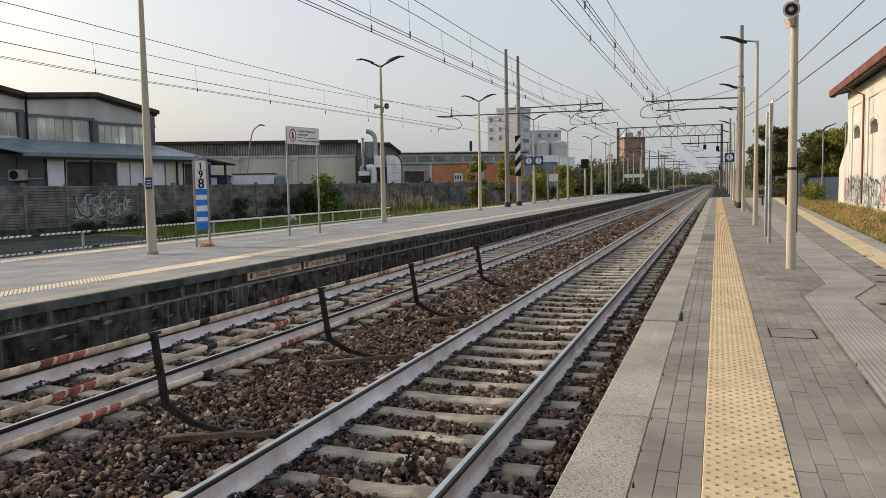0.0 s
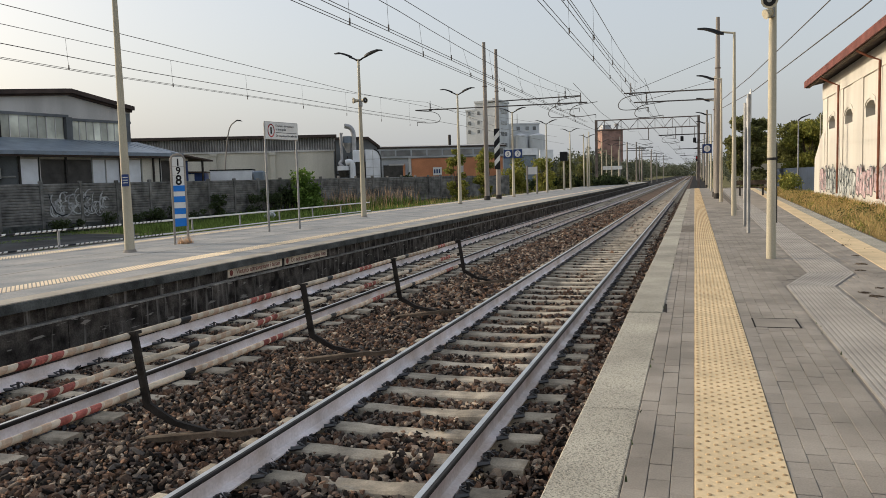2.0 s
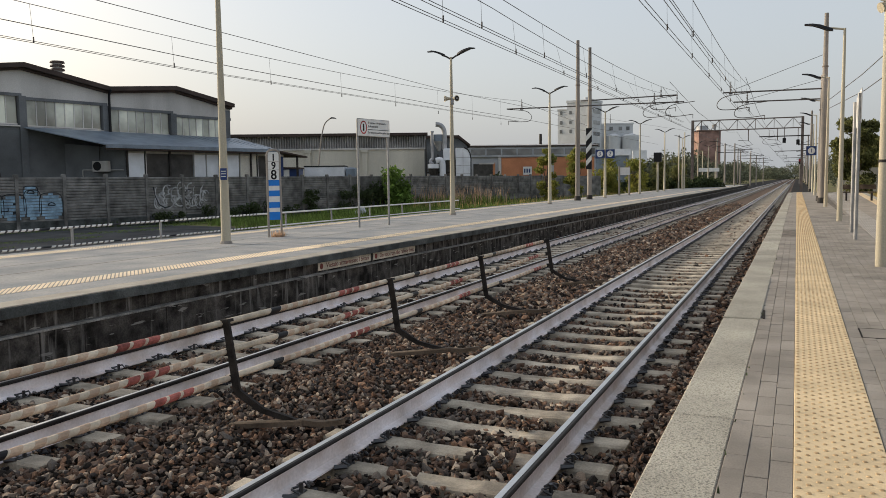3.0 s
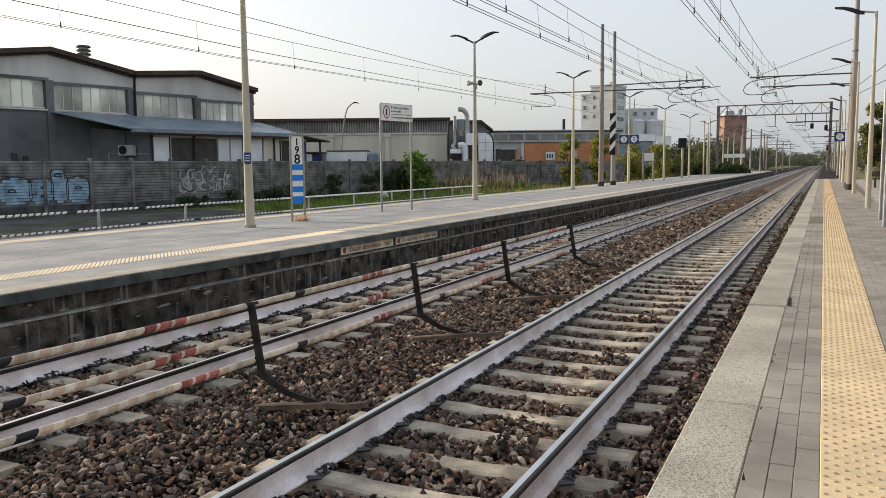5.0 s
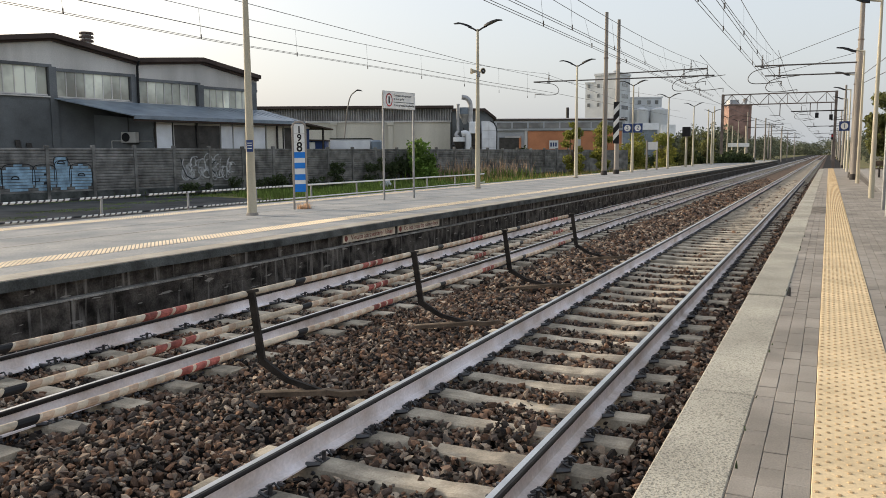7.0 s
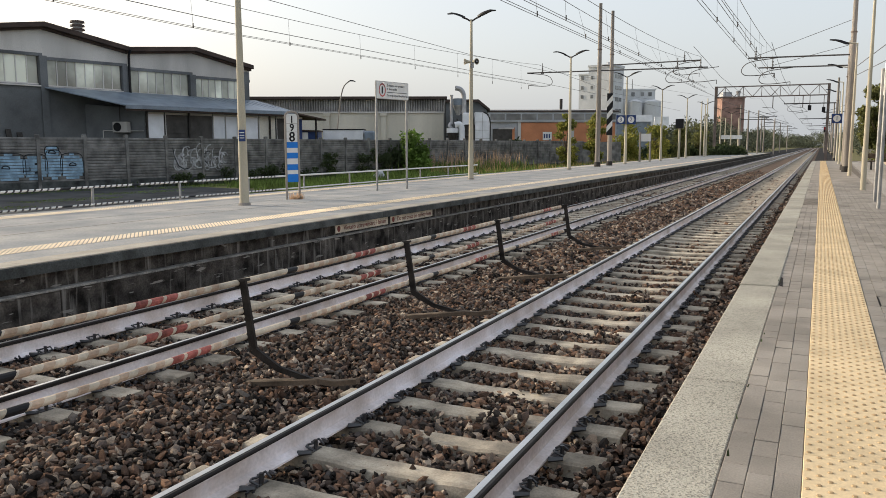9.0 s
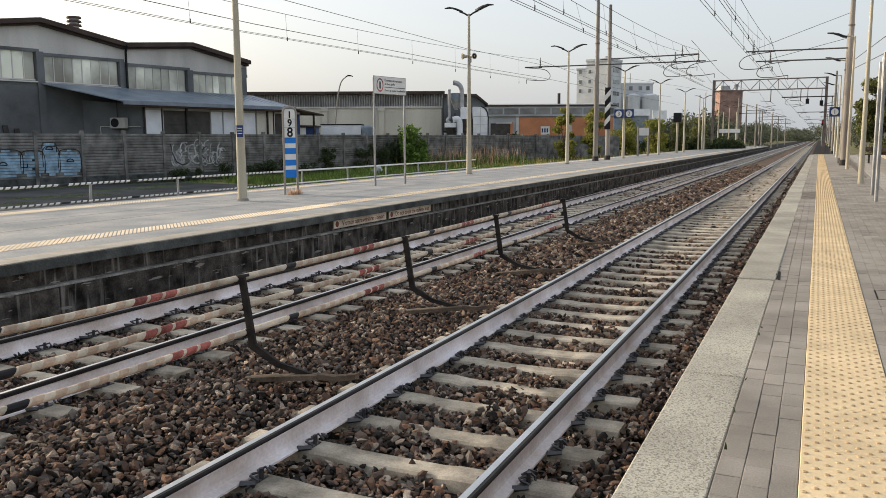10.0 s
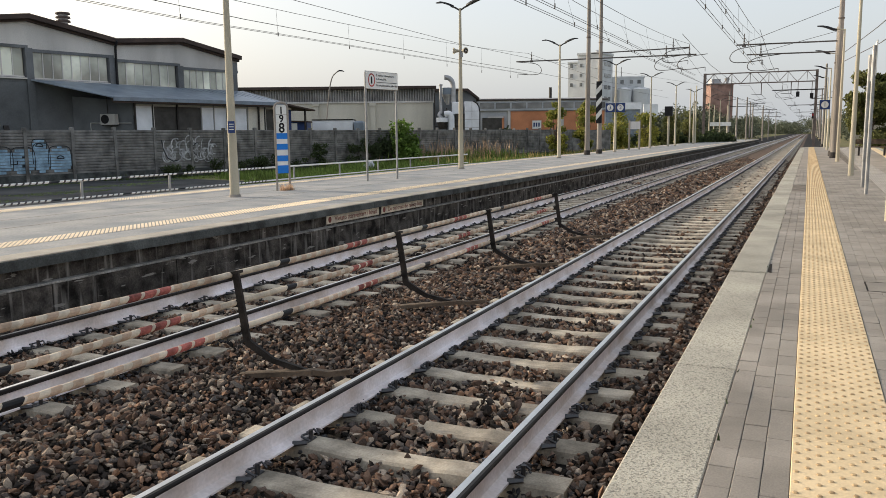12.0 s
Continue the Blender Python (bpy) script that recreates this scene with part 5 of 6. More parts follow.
# dark strip added to stand in for the shade below the gutter
part("shade_edge", Shape().box(2.45, 14.45, -3.9, -3.82, 3.17, 3.39), M["fascia"], cn)
for i in range(9):
    x = 2.6 + i * 1.45
    part("rafter", Shape().slab([(x, -.2, 4.2), (x + .05, -.2, 4.2), (x + .05, -3.8, 3.28), (x, -3.8, 3.28)], (0, 0, .1)), M["darksteel"], cn)
for x in (4.0, 6.69, 10.2, 12.6):
    part("post", Shape().box(x - .05, x + .05, -3.42, -3.35, -.6, 3.4), M["darksteel"], cn)
lt = thing("lean_to", FO, "low open lean-to with a thin brown roof beside the canopy", "shed", turn=WANG)
lt.scale = FS
part("roof", Shape().slab([(13.7, -3.9, 3.42), (17.0, -3.9, 2.98), (17.0, -.4, 3.1), (13.7, -.4, 3.55)], (0, 0, .09)), M["fascia"], lt)
for x in (14.6, 16.3):
    part("post", Shape().box(x - .05, x + .05, -3.7, -3.6, -.6, 3.1), M["darksteel"], lt)
# front wall under the canopy with doors
dr = thing("canopy_front", FO, "row of white panels and dark roller shutters under the canopy", "wall", kind="structure", turn=WANG)
dr.scale = FS
part("side_wall", Shape().slab([(4.0, -3.2, -.6), (2.45, -.05, -.6), (2.45, -.05, 3.62), (4.0, -3.2, 3.3)], (.06, .03, 0)), M["shed"], dr)
for a, b, k in ((4.02, 5.09, "whitepanel"), (5.18, 6.64, "metaldark"), (6.74, 8.31, "metaldark"), (8.36, 9.2, "whitepanel"), (9.25, 10.17, "whitepanel"), (10.25, 11.7, "whitepanel"), (11.79, 13.1, "beige"), (13.2, 14.2, "metaldark"), (14.3, 15.4, "navy")):
    p = part("panel", Shape().box(a, b, -3.3, -3.24, -.6, 3.15), M[k], dr)
    part("panel_rail", Shape().box(a, b, -3.34, -3.3, 3.05, 3.17).box(a, a + .04, -3.33, -3.3, -.6, 3.15), M["shedpale"], p)
    if k == "metaldark":
        sl = Shape()
        for i in range(12):
            sl.box(a + .05, b - .05, -3.325, -3.3, .05 + i * .25, .21 + i * .25)
        part("slats", sl, M["metaldark"], p)
part("back_strip", Shape().box(4.0, 15.4, -3.2, -3.1, -.6, 3.3), M["shed"], dr)
ac = thing("air_conditioner", (-35.723, 31.29, 0), "white air conditioner with a round dark fan", "air conditioner", turn=12.63)
part("case", Shape().box(1.84, 2.70, -.36, -.06, 2.02, 2.57, .02), M["shedpale"], ac)
part("fan_grille", Shape().rod((2.12, -.375, 2.3), (2.12, -.362, 2.3), .235, .235, 16), M["black"], ac, "round dark fan grille")
part("bracket", Shape().box(1.9, 2.65, -.34, -.03, 1.97, 2.015), M["darksteel"], ac)
part("pipe", Shape().pipe([(1.05, -.05, 2.12), (3.45, -.05, 2.09)], .022, 6).pipe([(1.05, -.05, 2.12), (1.05, -.05, 1.2)], .022, 6), M["shedpale"], ac)
part("conduit", Shape().pipe([(2.08, -.04, 2.6), (2.08, -.04, 3.45)], .018, 6), M["darksteel"], ac)
for x, h in ((-1.7, 2.15), (-1.15, 2.0)):
    solo("leaning_board", Shape().slab([(x, -.6, -.6), (x + .35, -.6, -.6), (x + .1, -.1, h), (x - .15, -.1, h)], (0, .05, 0)), M["darksteel"], "dark board leaning on the workshop wall", "board", "leaning boards", at=FO, turn=WANG)

# ---- buildings beyond, on the yard's own axes ----
YA = 25.5
CA, SA = math.cos(radians(YA)), math.sin(radians(YA))


def yard(u, d, z=0.0):
    return (u * CA - d * SA, u * SA + d * CA, z)


# long warehouse
WH = thing("warehouse", yard(0, 72), "long beige warehouse with a corrugated upper band and brown roof edge", "building", turn=YA)
WH.scale = (1, 1, .955)
part("wall", Shape().box(-34, .6, 0, .3, -.7, 4.35), M["beige"], WH)
part("cornice", Shape().box(-34, .7, -.12, .3, 4.35, 4.5), M["shedpale"], WH)
wave = []
for i in range(158):
    x = -34 + i * .22
    wave += [(x, .16, 4.5), (x + .06, .0, 4.5), (x + .14, .0, 4.5), (x + .2, .16, 4.5)]
co = Shape()
n_ = len(wave)
co.add(wave + [(x, y, 5.6) for x, y, z in wave], [(i, i + 1, n_ + i + 1, n_ + i) for i in range(n_ - 1)])
part("corrugated_band", co, M["corr"], WH)
part("roof_edge", Shape().slab([(-34, -.5, 5.6), (.9, -.5, 5.6), (.9, -.5, 5.78), (-34, -.5, 5.78)], (0, .8, 0)), M["fascia"], WH)
part("roof", Shape().slab([(-34, -.4, 5.78), (.9, -.4, 5.78), (.9, 9, 6.25), (-34, 9, 6.25)], (0, 0, .08)), M["fascia"], WH)
part("end_wall", Shape().box(.3, .58, .3, 16, -.7, 5.6), M["beige"], WH)
for x in (-19.7, -14.7, -9.7, -4.7):
    part("pilaster", Shape().box(x - .22, x + .22, -.22, 0, -.7, 4.35).box(x - .3, x + .3, -.3, 0, 4.1, 4.35), M["beige"], WH)
# gooseneck yard lamp
t = thing("yard_lamp", yard(-8.4, 66, -.55), "thin leaning yard lamp with a dark head", "lamp post", turn=YA)
t.scale = (1, 1, .9)
part("pole", Shape().pipe(bow([(0, 0, 0), (.5, 0, 5.2), (.72, 0, 6.7), (.95, 0, 7.4), (1.35, 0, 7.8)]), .05, 8), M["mast"], t)
part("lamp_head", wing([(1.25, -.04, .05, .06), (1.45, .04, .13, .12), (1.7, .03, .13, .1), (1.85, -.02, .06, .05)], 7.75), M["black"], t)
# white truck box
t = thing("box_trailer", yard(-6.4, 60, -.2), "white box trailer parked behind the yard wall", "trailer", turn=YA)
part("box", Shape().box(-2.0, .95, 0, 2.4, .6, 2.7, .05), M["whitepanel"], t)
part("roof_rim", Shape().box(-2.04, .99, -.04, 2.44, 2.66, 2.74), M["black"], t)
part("cab", Shape().box(1.04, 1.75, .1, 2.3, .5, 2.6, .12), M["canopy"], t)
for x in (-1.5, -.6, 1.4):
    part("wheel", Shape().rod((x, .05, .45), (x, .35, .45), .45, .45, 14), M["black"], t)
t = thing("storage_shed", yard(-9.1, 58, -.55), "dark blue shed with a sloping brown roof", "shed", turn=YA)
part("body", Shape().box(-1.2, .6, 0, 2, 0, 2.9), M["navy"], t)
part("door", Shape().box(-.5, -.1, -.05, 0, 0, 2.8), M["white"], t)
part("roof", Shape().slab([(-1.3, -.2, 2.9), (.7, -.2, 2.85), (.7, -.2, 2.95), (-1.3, -.2, 3.0)], (0, 2.5, 0)), M["fascia"], t)

# dust extractor with cyclones and ducts
CY = thing("dust_extractor", yard(0, 70), "grey dust extractor with cyclones, ducts and a rounded tank", "machine", turn=YA)
part("duct", Shape().pipe(bow([(1.26, 0, 3.2), (1.26, 0, 4.4), (1.26, 0, 5.56)]), .13, 12), M["cyclone"], CY, smooth=True)
part("duct_cap", Shape().rod((1.26, 0, 5.5), (1.26, 0, 5.62), .17, .17, 12), M["cyclone"], CY)
part("duct", Shape().pipe(bow([(2.33, 0, 4.0), (2.33, 0, 5.3), (2.25, 0, 5.8), (2.0, 0, 6.1), (1.6, 0, 6.2)]), .21, 12), M["cyclone"], CY, smooth=True)
part("duct_mouth", Shape().rod((1.62, 0, 6.2), (1.585, 0, 6.2), .17, .17, 12), M["black"], CY, "dark open duct end")
part("cyclone", Shape().rod((1.85, .3, 3.9), (1.85, .3, 4.75), .14, .5, 16), M["cyclone"], CY, smooth=True)
part("cyclone_drum", Shape().rod((1.85, .3, 4.75), (1.85, .3, 5.32), .5, .5, 16), M["canopy"], CY, smooth=True)
part("chute", Shape().pipe(bow([(1.26, 0, 3.25), (1.08, -.1, 3.0), (1.3, -.25, 2.75)]), .15, 10), M["cyclone"], CY, smooth=True)
part("hopper", Shape().rod((1.36, -.3, 1.8), (1.36, -.3, 2.4), .3, .5, 14), M["darksteel"], CY, smooth=True)
part("hopper_rim", Shape().rod((1.36, -.3, 2.4), (1.36, -.3, 2.78), .52, .52, 14), M["whitepanel"], CY, smooth=True)
part("elbow", Shape().pipe(bow([(1.55, -.45, 3.05), (1.95, -.45, 3.1), (2.12, -.45, 2.8), (2.14, -.45, 2.2), (2.14, -.45, 1.0)]), .26, 12), M["whitepanel"], CY, smooth=True)
for x in (.72, 1.75, 2.5, 3.16):
    part("frame_post", Shape().box(x - .05, x + .05, -.1, 0, -.6, 3.6 if x > 1 else 4.9), M["darksteel"], CY)
part("frame_beam", Shape().box(.72, 3.16, -.12, -.02, 2.0, 2.1), M["darksteel"], CY)
part("filter_house", Shape().box(2.23, 3.06, -.3, 1.2, 3.1, 4.1, .05), M["whitepanel"], CY)
part("service_gap", Shape().box(2.55, 3.28, -.05, 1.2, -.5, 3.1), M["metaldark"], CY)
part("tank", Shape().slab([(3.3, -.2, .5), (4.56, -.2, .5), (4.56, -.2, 3.25), (4.48, -.2, 3.65), (4.3, -.2, 3.95), (4.0, -.2, 4.12), (3.3, -.2, 4.15)], (0, 1.6, 0)), M["whitepanel"], CY)
part("tank_band", Shape().pipe([(4.58, -.22, .5), (4.6, -.22, 3.25), (4.52, -.22, 3.68), (4.32, -.22, 4.0), (4.0, -.22, 4.17)], .05, 6), M["black"], CY)
for z in (1.9, 2.6, 3.3):
    part("tank_seam", Shape().box(3.32, 4.54, -.212, -.2, z, z + .03), M["cyclone"], CY)
part("tank_seam", Shape().box(3.9, 3.93, -.213, -.2, .6, 4.05), M["cyclone"], CY)
G2 = thing("gabled_shed", yard(2.3, 86), "dark gabled workshop behind the dust extractor", "building", turn=YA)
part("wall", Shape().slab([(-3.5, 0, -.7), (3.0, 0, -.7), (3.0, 0, 5.0), (2.0, 0, 5.85), (-3.5, 0, 5.85)], (0, 8, 0)), M["shed"], G2)
part("roof_edge", Shape().slab([(-3.5, -.4, 5.85), (2.0, -.4, 5.85), (3.3, -.4, 4.9), (3.3, -.4, 5.15), (2.1, -.4, 6.12), (-3.5, -.4, 6.12)], (0, 9, 0)), M["fascia"], G2)

# orange factory
OF = thing("orange_factory", yard(0, 100), "low factory with orange wall panels and grey roof band", "building", turn=YA)
part("wall", Shape().box(4, 22.2, .1, .4, -.7, 4.2), M["factory"], OF)
for a, b in ((10.4, 16.6), (16.95, 22.0)):
    part("orange_panel", Shape().box(a, b, 0, .1, -.7, 4.1), M["orange"], OF)
for x in (10.2, 16.78):
    part("pilaster", Shape().box(x - .18, x + .16, -.1, .1, -.7, 4.2), M["shedpale"], OF)
part("garage_opening", Shape().box(6.9, 9.3, -.03, .05, -.7, 3.35), M["metaldark"], OF)
part("garage_beam", Shape().box(7.6, 9.5, -.16, -.035, 3.3, 3.5), M["shedpale"], OF)
part("garage_post", Shape().box(9.32, 9.6, -.12, .09, -.7, 3.5), M["orange"], OF)
part("roof_band", Shape().box(-2, 22.3, -.2, .5, 4.2, 5.4), M["factory"], OF)
part("roof_edge", Shape().box(-2, 22.4, -.35, .5, 5.4, 5.55), M["fascia"], OF)
part("roof", Shape().slab([(-2, -.3, 5.55), (22.4, -.3, 5.55), (22.4, 8, 6.0), (-2, 8, 6.0)], (0, 0, .06)), M["corr"], OF)
for i in range(12):
    part("band_window", Shape().box(-1.2 + i * 1.95, .55 + i * 1.95, -.24, -.2, 4.45, 5.15), M["greyglass"], OF)
part("chimney", Shape().rod((16.2, 6, 5.5), (16.2, 6, 7.3), .2, .2, 10), M["darksteel"], OF)
t = thing("factory_sign", yard(13.5, 99.4, 2.45), "small white sign with blue marks on the factory wall", "sign", turn=YA)
part("plate", Shape().box(-.5, .6, -.05, 0, -.5, .5), M["white"], t)
for x in (-.3, .0, .3):
    part("mark", Shape().box(x - .08, x + .1, -.06, -.05, -.25, .25), M["navy"], t)
# white-roofed hall and billboard
t = thing("white_hall", yard(38, 150), "low hall with a white fascia", "building", turn=YA)
part("wall", Shape().box(-5, 1.6, 0, 6, -.7, 5.65), M["canopy"], t)
part("fascia", Shape().box(-5.2, 1.8, -.3, 6.2, 5.65, 6.9), M["whitepanel"], t)
t = thing("billboard", yard(40.5, 146), "pale blank billboard on posts", "billboard", turn=YA)
part("panel", Shape().box(-1.3, 1.3, 0, .2, 3.9, 6.43), M["whitepanel"], t)
part("post", Shape().box(-.1, .1, .2, .4, -.7, 6), M["darksteel"], t)

# silo complex
SI = thing("mill_tower", yard(38.4, 220), "tall pale concrete mill tower with small windows", "building", turn=-8)
part("low_tower", Shape().box(0, 2.75, 0, 7, -.7, 20.0), M["silo"], SI)
part("low_cornice", Shape().box(-.15, 2.75, -.15, 7.1, 20.0, 20.4), M["silo"], SI)
part("main_tower", Shape().box(2.75, 9.8, -.1, 7.2, -.7, 21.9), M["silo"], SI)
part("parapet", Shape().box(2.6, 10.0, -.3, 7.4, 21.9, 22.5), M["silo"], SI)
part("roof_hood", Shape().rod((7.6, 2, 22.5), (7.6, 2, 23.2), .25, .7, 10), M["factory"], SI)
for x in (.55, 3.3):
    for z in (13.8, 16.2, 18.8):
        part("window", Shape().box(x + .1, x + .8, -.16, -.05, z, z + .95), M["greyglass"], SI)
for z in (7, 10, 13, 16, 19):
    w = part("stair_window", Shape().box(9.78, 9.9, 1.2, 5.6, z, z + 1.0), M["greyglass"], SI)
    part("window_frame", Shape().box(9.79, 9.95, 3.3, 3.5, z, z + 1.0), M["silo"], w)
part("elevator_leg", Shape().box(9.0, 9.5, -.6, -.1, 6, 23.0), M["factory"], SI)
GR = thing("grain_silos", yard(0, 222), "pale round grain silos with a machine house above", "building", turn=YA)
part("link_block", Shape().box(47.8, 51.7, 1.0, 7, -.7, 16.6), M["silo"], GR)
part("machine_house", Shape().box(52.0, 60.2, 2.2, 8, -.7, 16.4), M["silo"], GR)
part("roof_slab", Shape().box(51.8, 60.4, 2.0, 8.2, 16.4, 16.75), M["silo"], GR)
for x, r in ((54.1, 1.95), (58.8, 2.35)):
    part("silo", Shape().rod((x, -.3, -.7), (x, -.3, 13.1), r, r, 24), M["silo"], GR, smooth=True)
    part("silo_top", Shape().rod((x, -.3, 13.1), (x, -.3, 13.7), r, r * .3, 24), M["silo"], GR, smooth=True)
for x, y in ((50.2, .9), (53.6, 2.1), (56.2, 2.1), (58.3, 2.1)):
    part("window", Shape().box(x, x + .9, y - .05, y + .05, 14.8, 15.8), M["greyglass"], GR)
part("aerial", Shape().rod((54.0, 3, 16.7), (54.0, 3, 19.4), .10, .06, 6), M["darksteel"], GR)
# brick tower
BT = thing("brick_tower", yard(95.0, 260), "square red brick tower with a dark tank on top", "building", turn=YA)
part("shaft", Shape().box(-3.6, 3.6, 0, 6, -.7, 16.4), M["brick"], BT)
part("cornice", Shape().box(-3.8, 3.8, -.2, 6.2, 16.3, 16.75), M["brick"], BT)
part("roof_house", Shape().box(-3.2, -.4, .5, 4, 16.75, 18.2), M["factory"], BT)
part("dish", Shape().rod((2, 1, 16.75), (2, 1.6, 18.4), .25, .8, 12), M["corr"], BT)

# ---- white goods shed beside the platform ----
GS = thing("goods_shed", (7, 0, 0), "white plastered goods shed with a red eave and arched windows", "building")
Y0, Y1 = 30.4, 50.9
niches = [47.95, 43.0, 38.0, 32.95]
# wall with its window openings cut through
wl_ = Shape().box(.05, .5, Y0, Y1, -.5, 3.53).box(.05, .5, Y0, Y1, 4.22, 6.2)
cuts = [Y1] + [e for n in niches for e in (n + .97, n - .97)] + [Y0]
for hi, lo in zip(cuts[0::2], cuts[1::2]):
    wl_.box(.05, .5, lo, hi, 3.53, 4.22)
for n in niches:
    bow = [(.05, n + .97 * math.cos(k), 3.92 + .28 * math.sin(k)) for k in [i * math.pi / 10 for i in range(11)]]
    for p, q in zip(bow, bow[1:]):
        wl_.slab([p, q, (.05, q[1], 4.22), (.05, p[1], 4.22)], (.45, 0, 0))
part("wall", wl_, M["plaster"], GS)
part("gable_wall", Shape().slab([(.12, Y1 - .35, -.5), (9, Y1 - .35, -.5), (9, Y1 - .35, 8.6), (.12, Y1 - .35, 6.2)], (0, .34, 0)), M["plaster"], GS)
part("gable_wall", Shape().slab([(.5, Y0, -.5), (9, Y0, -.5), (9, Y0, 8.5), (.5, Y0, 6.2)], (0, .34, 0)), M["plaster"], GS)
# raised frame round the blind niches
edges = [Y1] + [e for n in niches for e in (n + 1.35, n - 1.35)] + [Y0]
for a, b in zip(edges[0::2], edges[1::2]):
    part("pier", Shape().box(0, .125, b, a, -.5, 5.5), M["plaster"], GS)
part("frieze", Shape().box(-.03, .125, Y0, Y1, 5.3, 6.2), M["plaster"], GS)
part("plinth", Shape().box(-.05, .125, Y0, Y1, -.5, .55), M["plaster"], GS)
part("corner_buttress", Shape().slab([(-.02, Y1 - .8, -.5), (-.02, Y1 + 3.1, -.5), (-.02, Y1 + 2.9, 2.0), (-.02, Y1, 3.4), (-.02, Y1 - .8, 3.4)], (.9, 0, 0)), M["plaster"], GS)
for n in niches:
    w = part("arched_window", Shape().box(.40, .44, n - .97, n + .97, 3.53, 4.22), M["greyglass"], GS)
    for k in (-.48, 0, .48):
        part("bar", Shape().box(.36, .395, n + k - .025, n + k + .025, 3.53, 4.2), M["darksteel"], w)
    rim = [(.01, n + 1.25 * math.cos(k), 3.95 + .5 * math.sin(k)) for k in [i * math.pi / 10 for i in range(11)]]
    hood = Shape()
    for p, q in zip(rim, rim[1:]):
        hood.slab([p, q, (q[0], n + (q[1] - n) * .82, 3.95 + (q[2] - 3.95) * .66), (p[0], n + (p[1] - n) * .82, 3.95 + (p[2] - 3.95) * .66)], (.06, 0, 0))
    part("hood", hood, M["plaster"], w)
part("eave", Shape().slab([(-.82, Y0 - .8, 6.13), (.5, Y0 - .8, 6.4), (.5, Y0 - .8, 6.5), (-.82, Y0 - .8, 6.25)], (0, Y1 - Y0 + 1.6, 0)), M["fascia"], GS)
part("eave_board", Shape().box(-.8, -.62, Y0 - .8, Y1 + .8, 6.075, 6.125), M["wood"], GS, "weathered wooden eave board")
part("fascia", Shape().box(-.9, -.825, Y0 - .8, Y1 + .85, 6.1, 6.36), M["redroof"], GS, "red eave board")
part("roof", Shape().slab([(-.9, Y0 - .85, 6.365), (9, Y0 - .85, 8.8), (9, Y0 - .85, 8.9), (-.9, Y0 - .85, 6.46)], (0, Y1 - Y0 + 1.7, 0)), M["redroof"], GS)
for y in (45.15, 35.6):
    part("downpipe", Shape().pipe([(-.9, y + .2, 6.0), (-.5, y + .1, 5.75), (-.09, y, 5.55), (-.09, y, .1)], .052, 8), M["copper"], GS, "rusty brown downpipe", smooth=True)
# spray-painted tags along the plinth
rr = random.Random(11)
for y0, y1, key, lab in ((49.0, 51.6, "gpink", "pink spray-painted tag on the goods shed wall"), (46.2, 48.8, "ggrey", "grey spray-painted lettering on the goods shed wall"), (40.8, 45.4, "ggrey", "grey spray-painted lettering on the goods shed wall"), (37.0, 40.2, "gpink", "pink spray-painted tag on the goods shed wall"), (34.2, 36.2, "gpink", "pink spray-painted tag on the goods shed wall"), (32.2, 34.0, "gred", "red spray-painted piece on the goods shed wall"), (30.7, 32.0, "ggreen", "green spray-painted piece on the goods shed wall")):
    t = thing("shed_graffiti", (6.93, 0, 0), lab, "graffiti")
    fill, s, s2 = Shape(), Shape(), Shape()
    y, k = y0, 0
    while y < y1:
        ry, rz, cz = rr.uniform(.3, .48), rr.uniform(.5, .78), .72 + rr.uniform(-.12, .12)
        ph = rr.uniform(0, 6)
        loop = []
        for i in range(25):
            q = i * 6.28318 / 24
            m = 1 + .10 * math.sin(3 * q + ph) + .07 * math.sin(5 * q + 2 * ph)
            loop.append((y + ry * m * math.copysign(abs(math.cos(q)) ** .55, math.cos(q)), cz + rz * m * math.copysign(abs(math.sin(q)) ** .7, math.sin(q))))
        fill.add([(.010 - .0004 * (k % 10), p, z) for p, z in loop[:-1]] , [tuple(range(24))])
        flat = Shape()
        stroke(flat, loop, .034, 0)
        if rr.random() < .8:
            stroke(flat, arcs(y, cz + rr.uniform(-.2, .3), ry * .35, rz * .3, rr.uniform(0, 3), rr.uniform(3.6, 7)), .05, 0)
        s2.add([(-.002 - .0004 * (k % 10), p[0], p[2]) for p in flat.v], flat.f)
        flat = Shape()
        for _ in range(2):
            stroke(flat, arcs(y + rr.uniform(-.2, .2), cz + rr.uniform(-.5, .5), rr.uniform(.1, .3), rr.uniform(.15, .4), rr.uniform(0, 3), rr.uniform(3.6, 6.4)), rr.uniform(.05, .12), 0)
        s.add([(.004 - .0004 * (k % 10), p[0], p[2]) for p in flat.v], flat.f)
        k += 1
        y += rr.uniform(.55, .8)
    part("fill", fill, M[key], t)
    part("strokes", s, M["gwhite" if key in ("gpink", "ggreen") else "gpink" if key == "gred" else "gshade"], t)
    part("outline", s2, M["gdark"], t)

# fence, low walls and a bench behind the platform's end
t = thing("sheet_fence", (0, 0, 0), "blue-grey sheet metal fence behind the goods shed", "fence", turn=0)
for i in range(30):
    ya, yb = 88 - i * .95, 88 - (i + 1) * .95
    xa, xb = 7.87 + i * .054, 7.87 + (i + 1) * .054
    part("sheet", Shape().slab([(xa, ya, -.5), (xb, yb + .02, -.5), (xb, yb + .02, 1.56), (xa, ya, 1.56)], (.04, 0, 0)), M["bluefence"], t)
solo("garden_wall", Shape().box(3.6, 16, 88, 88.4, -.5, 2.1), M["beige"], "low beige boundary wall behind the fence", "wall", kind="structure")
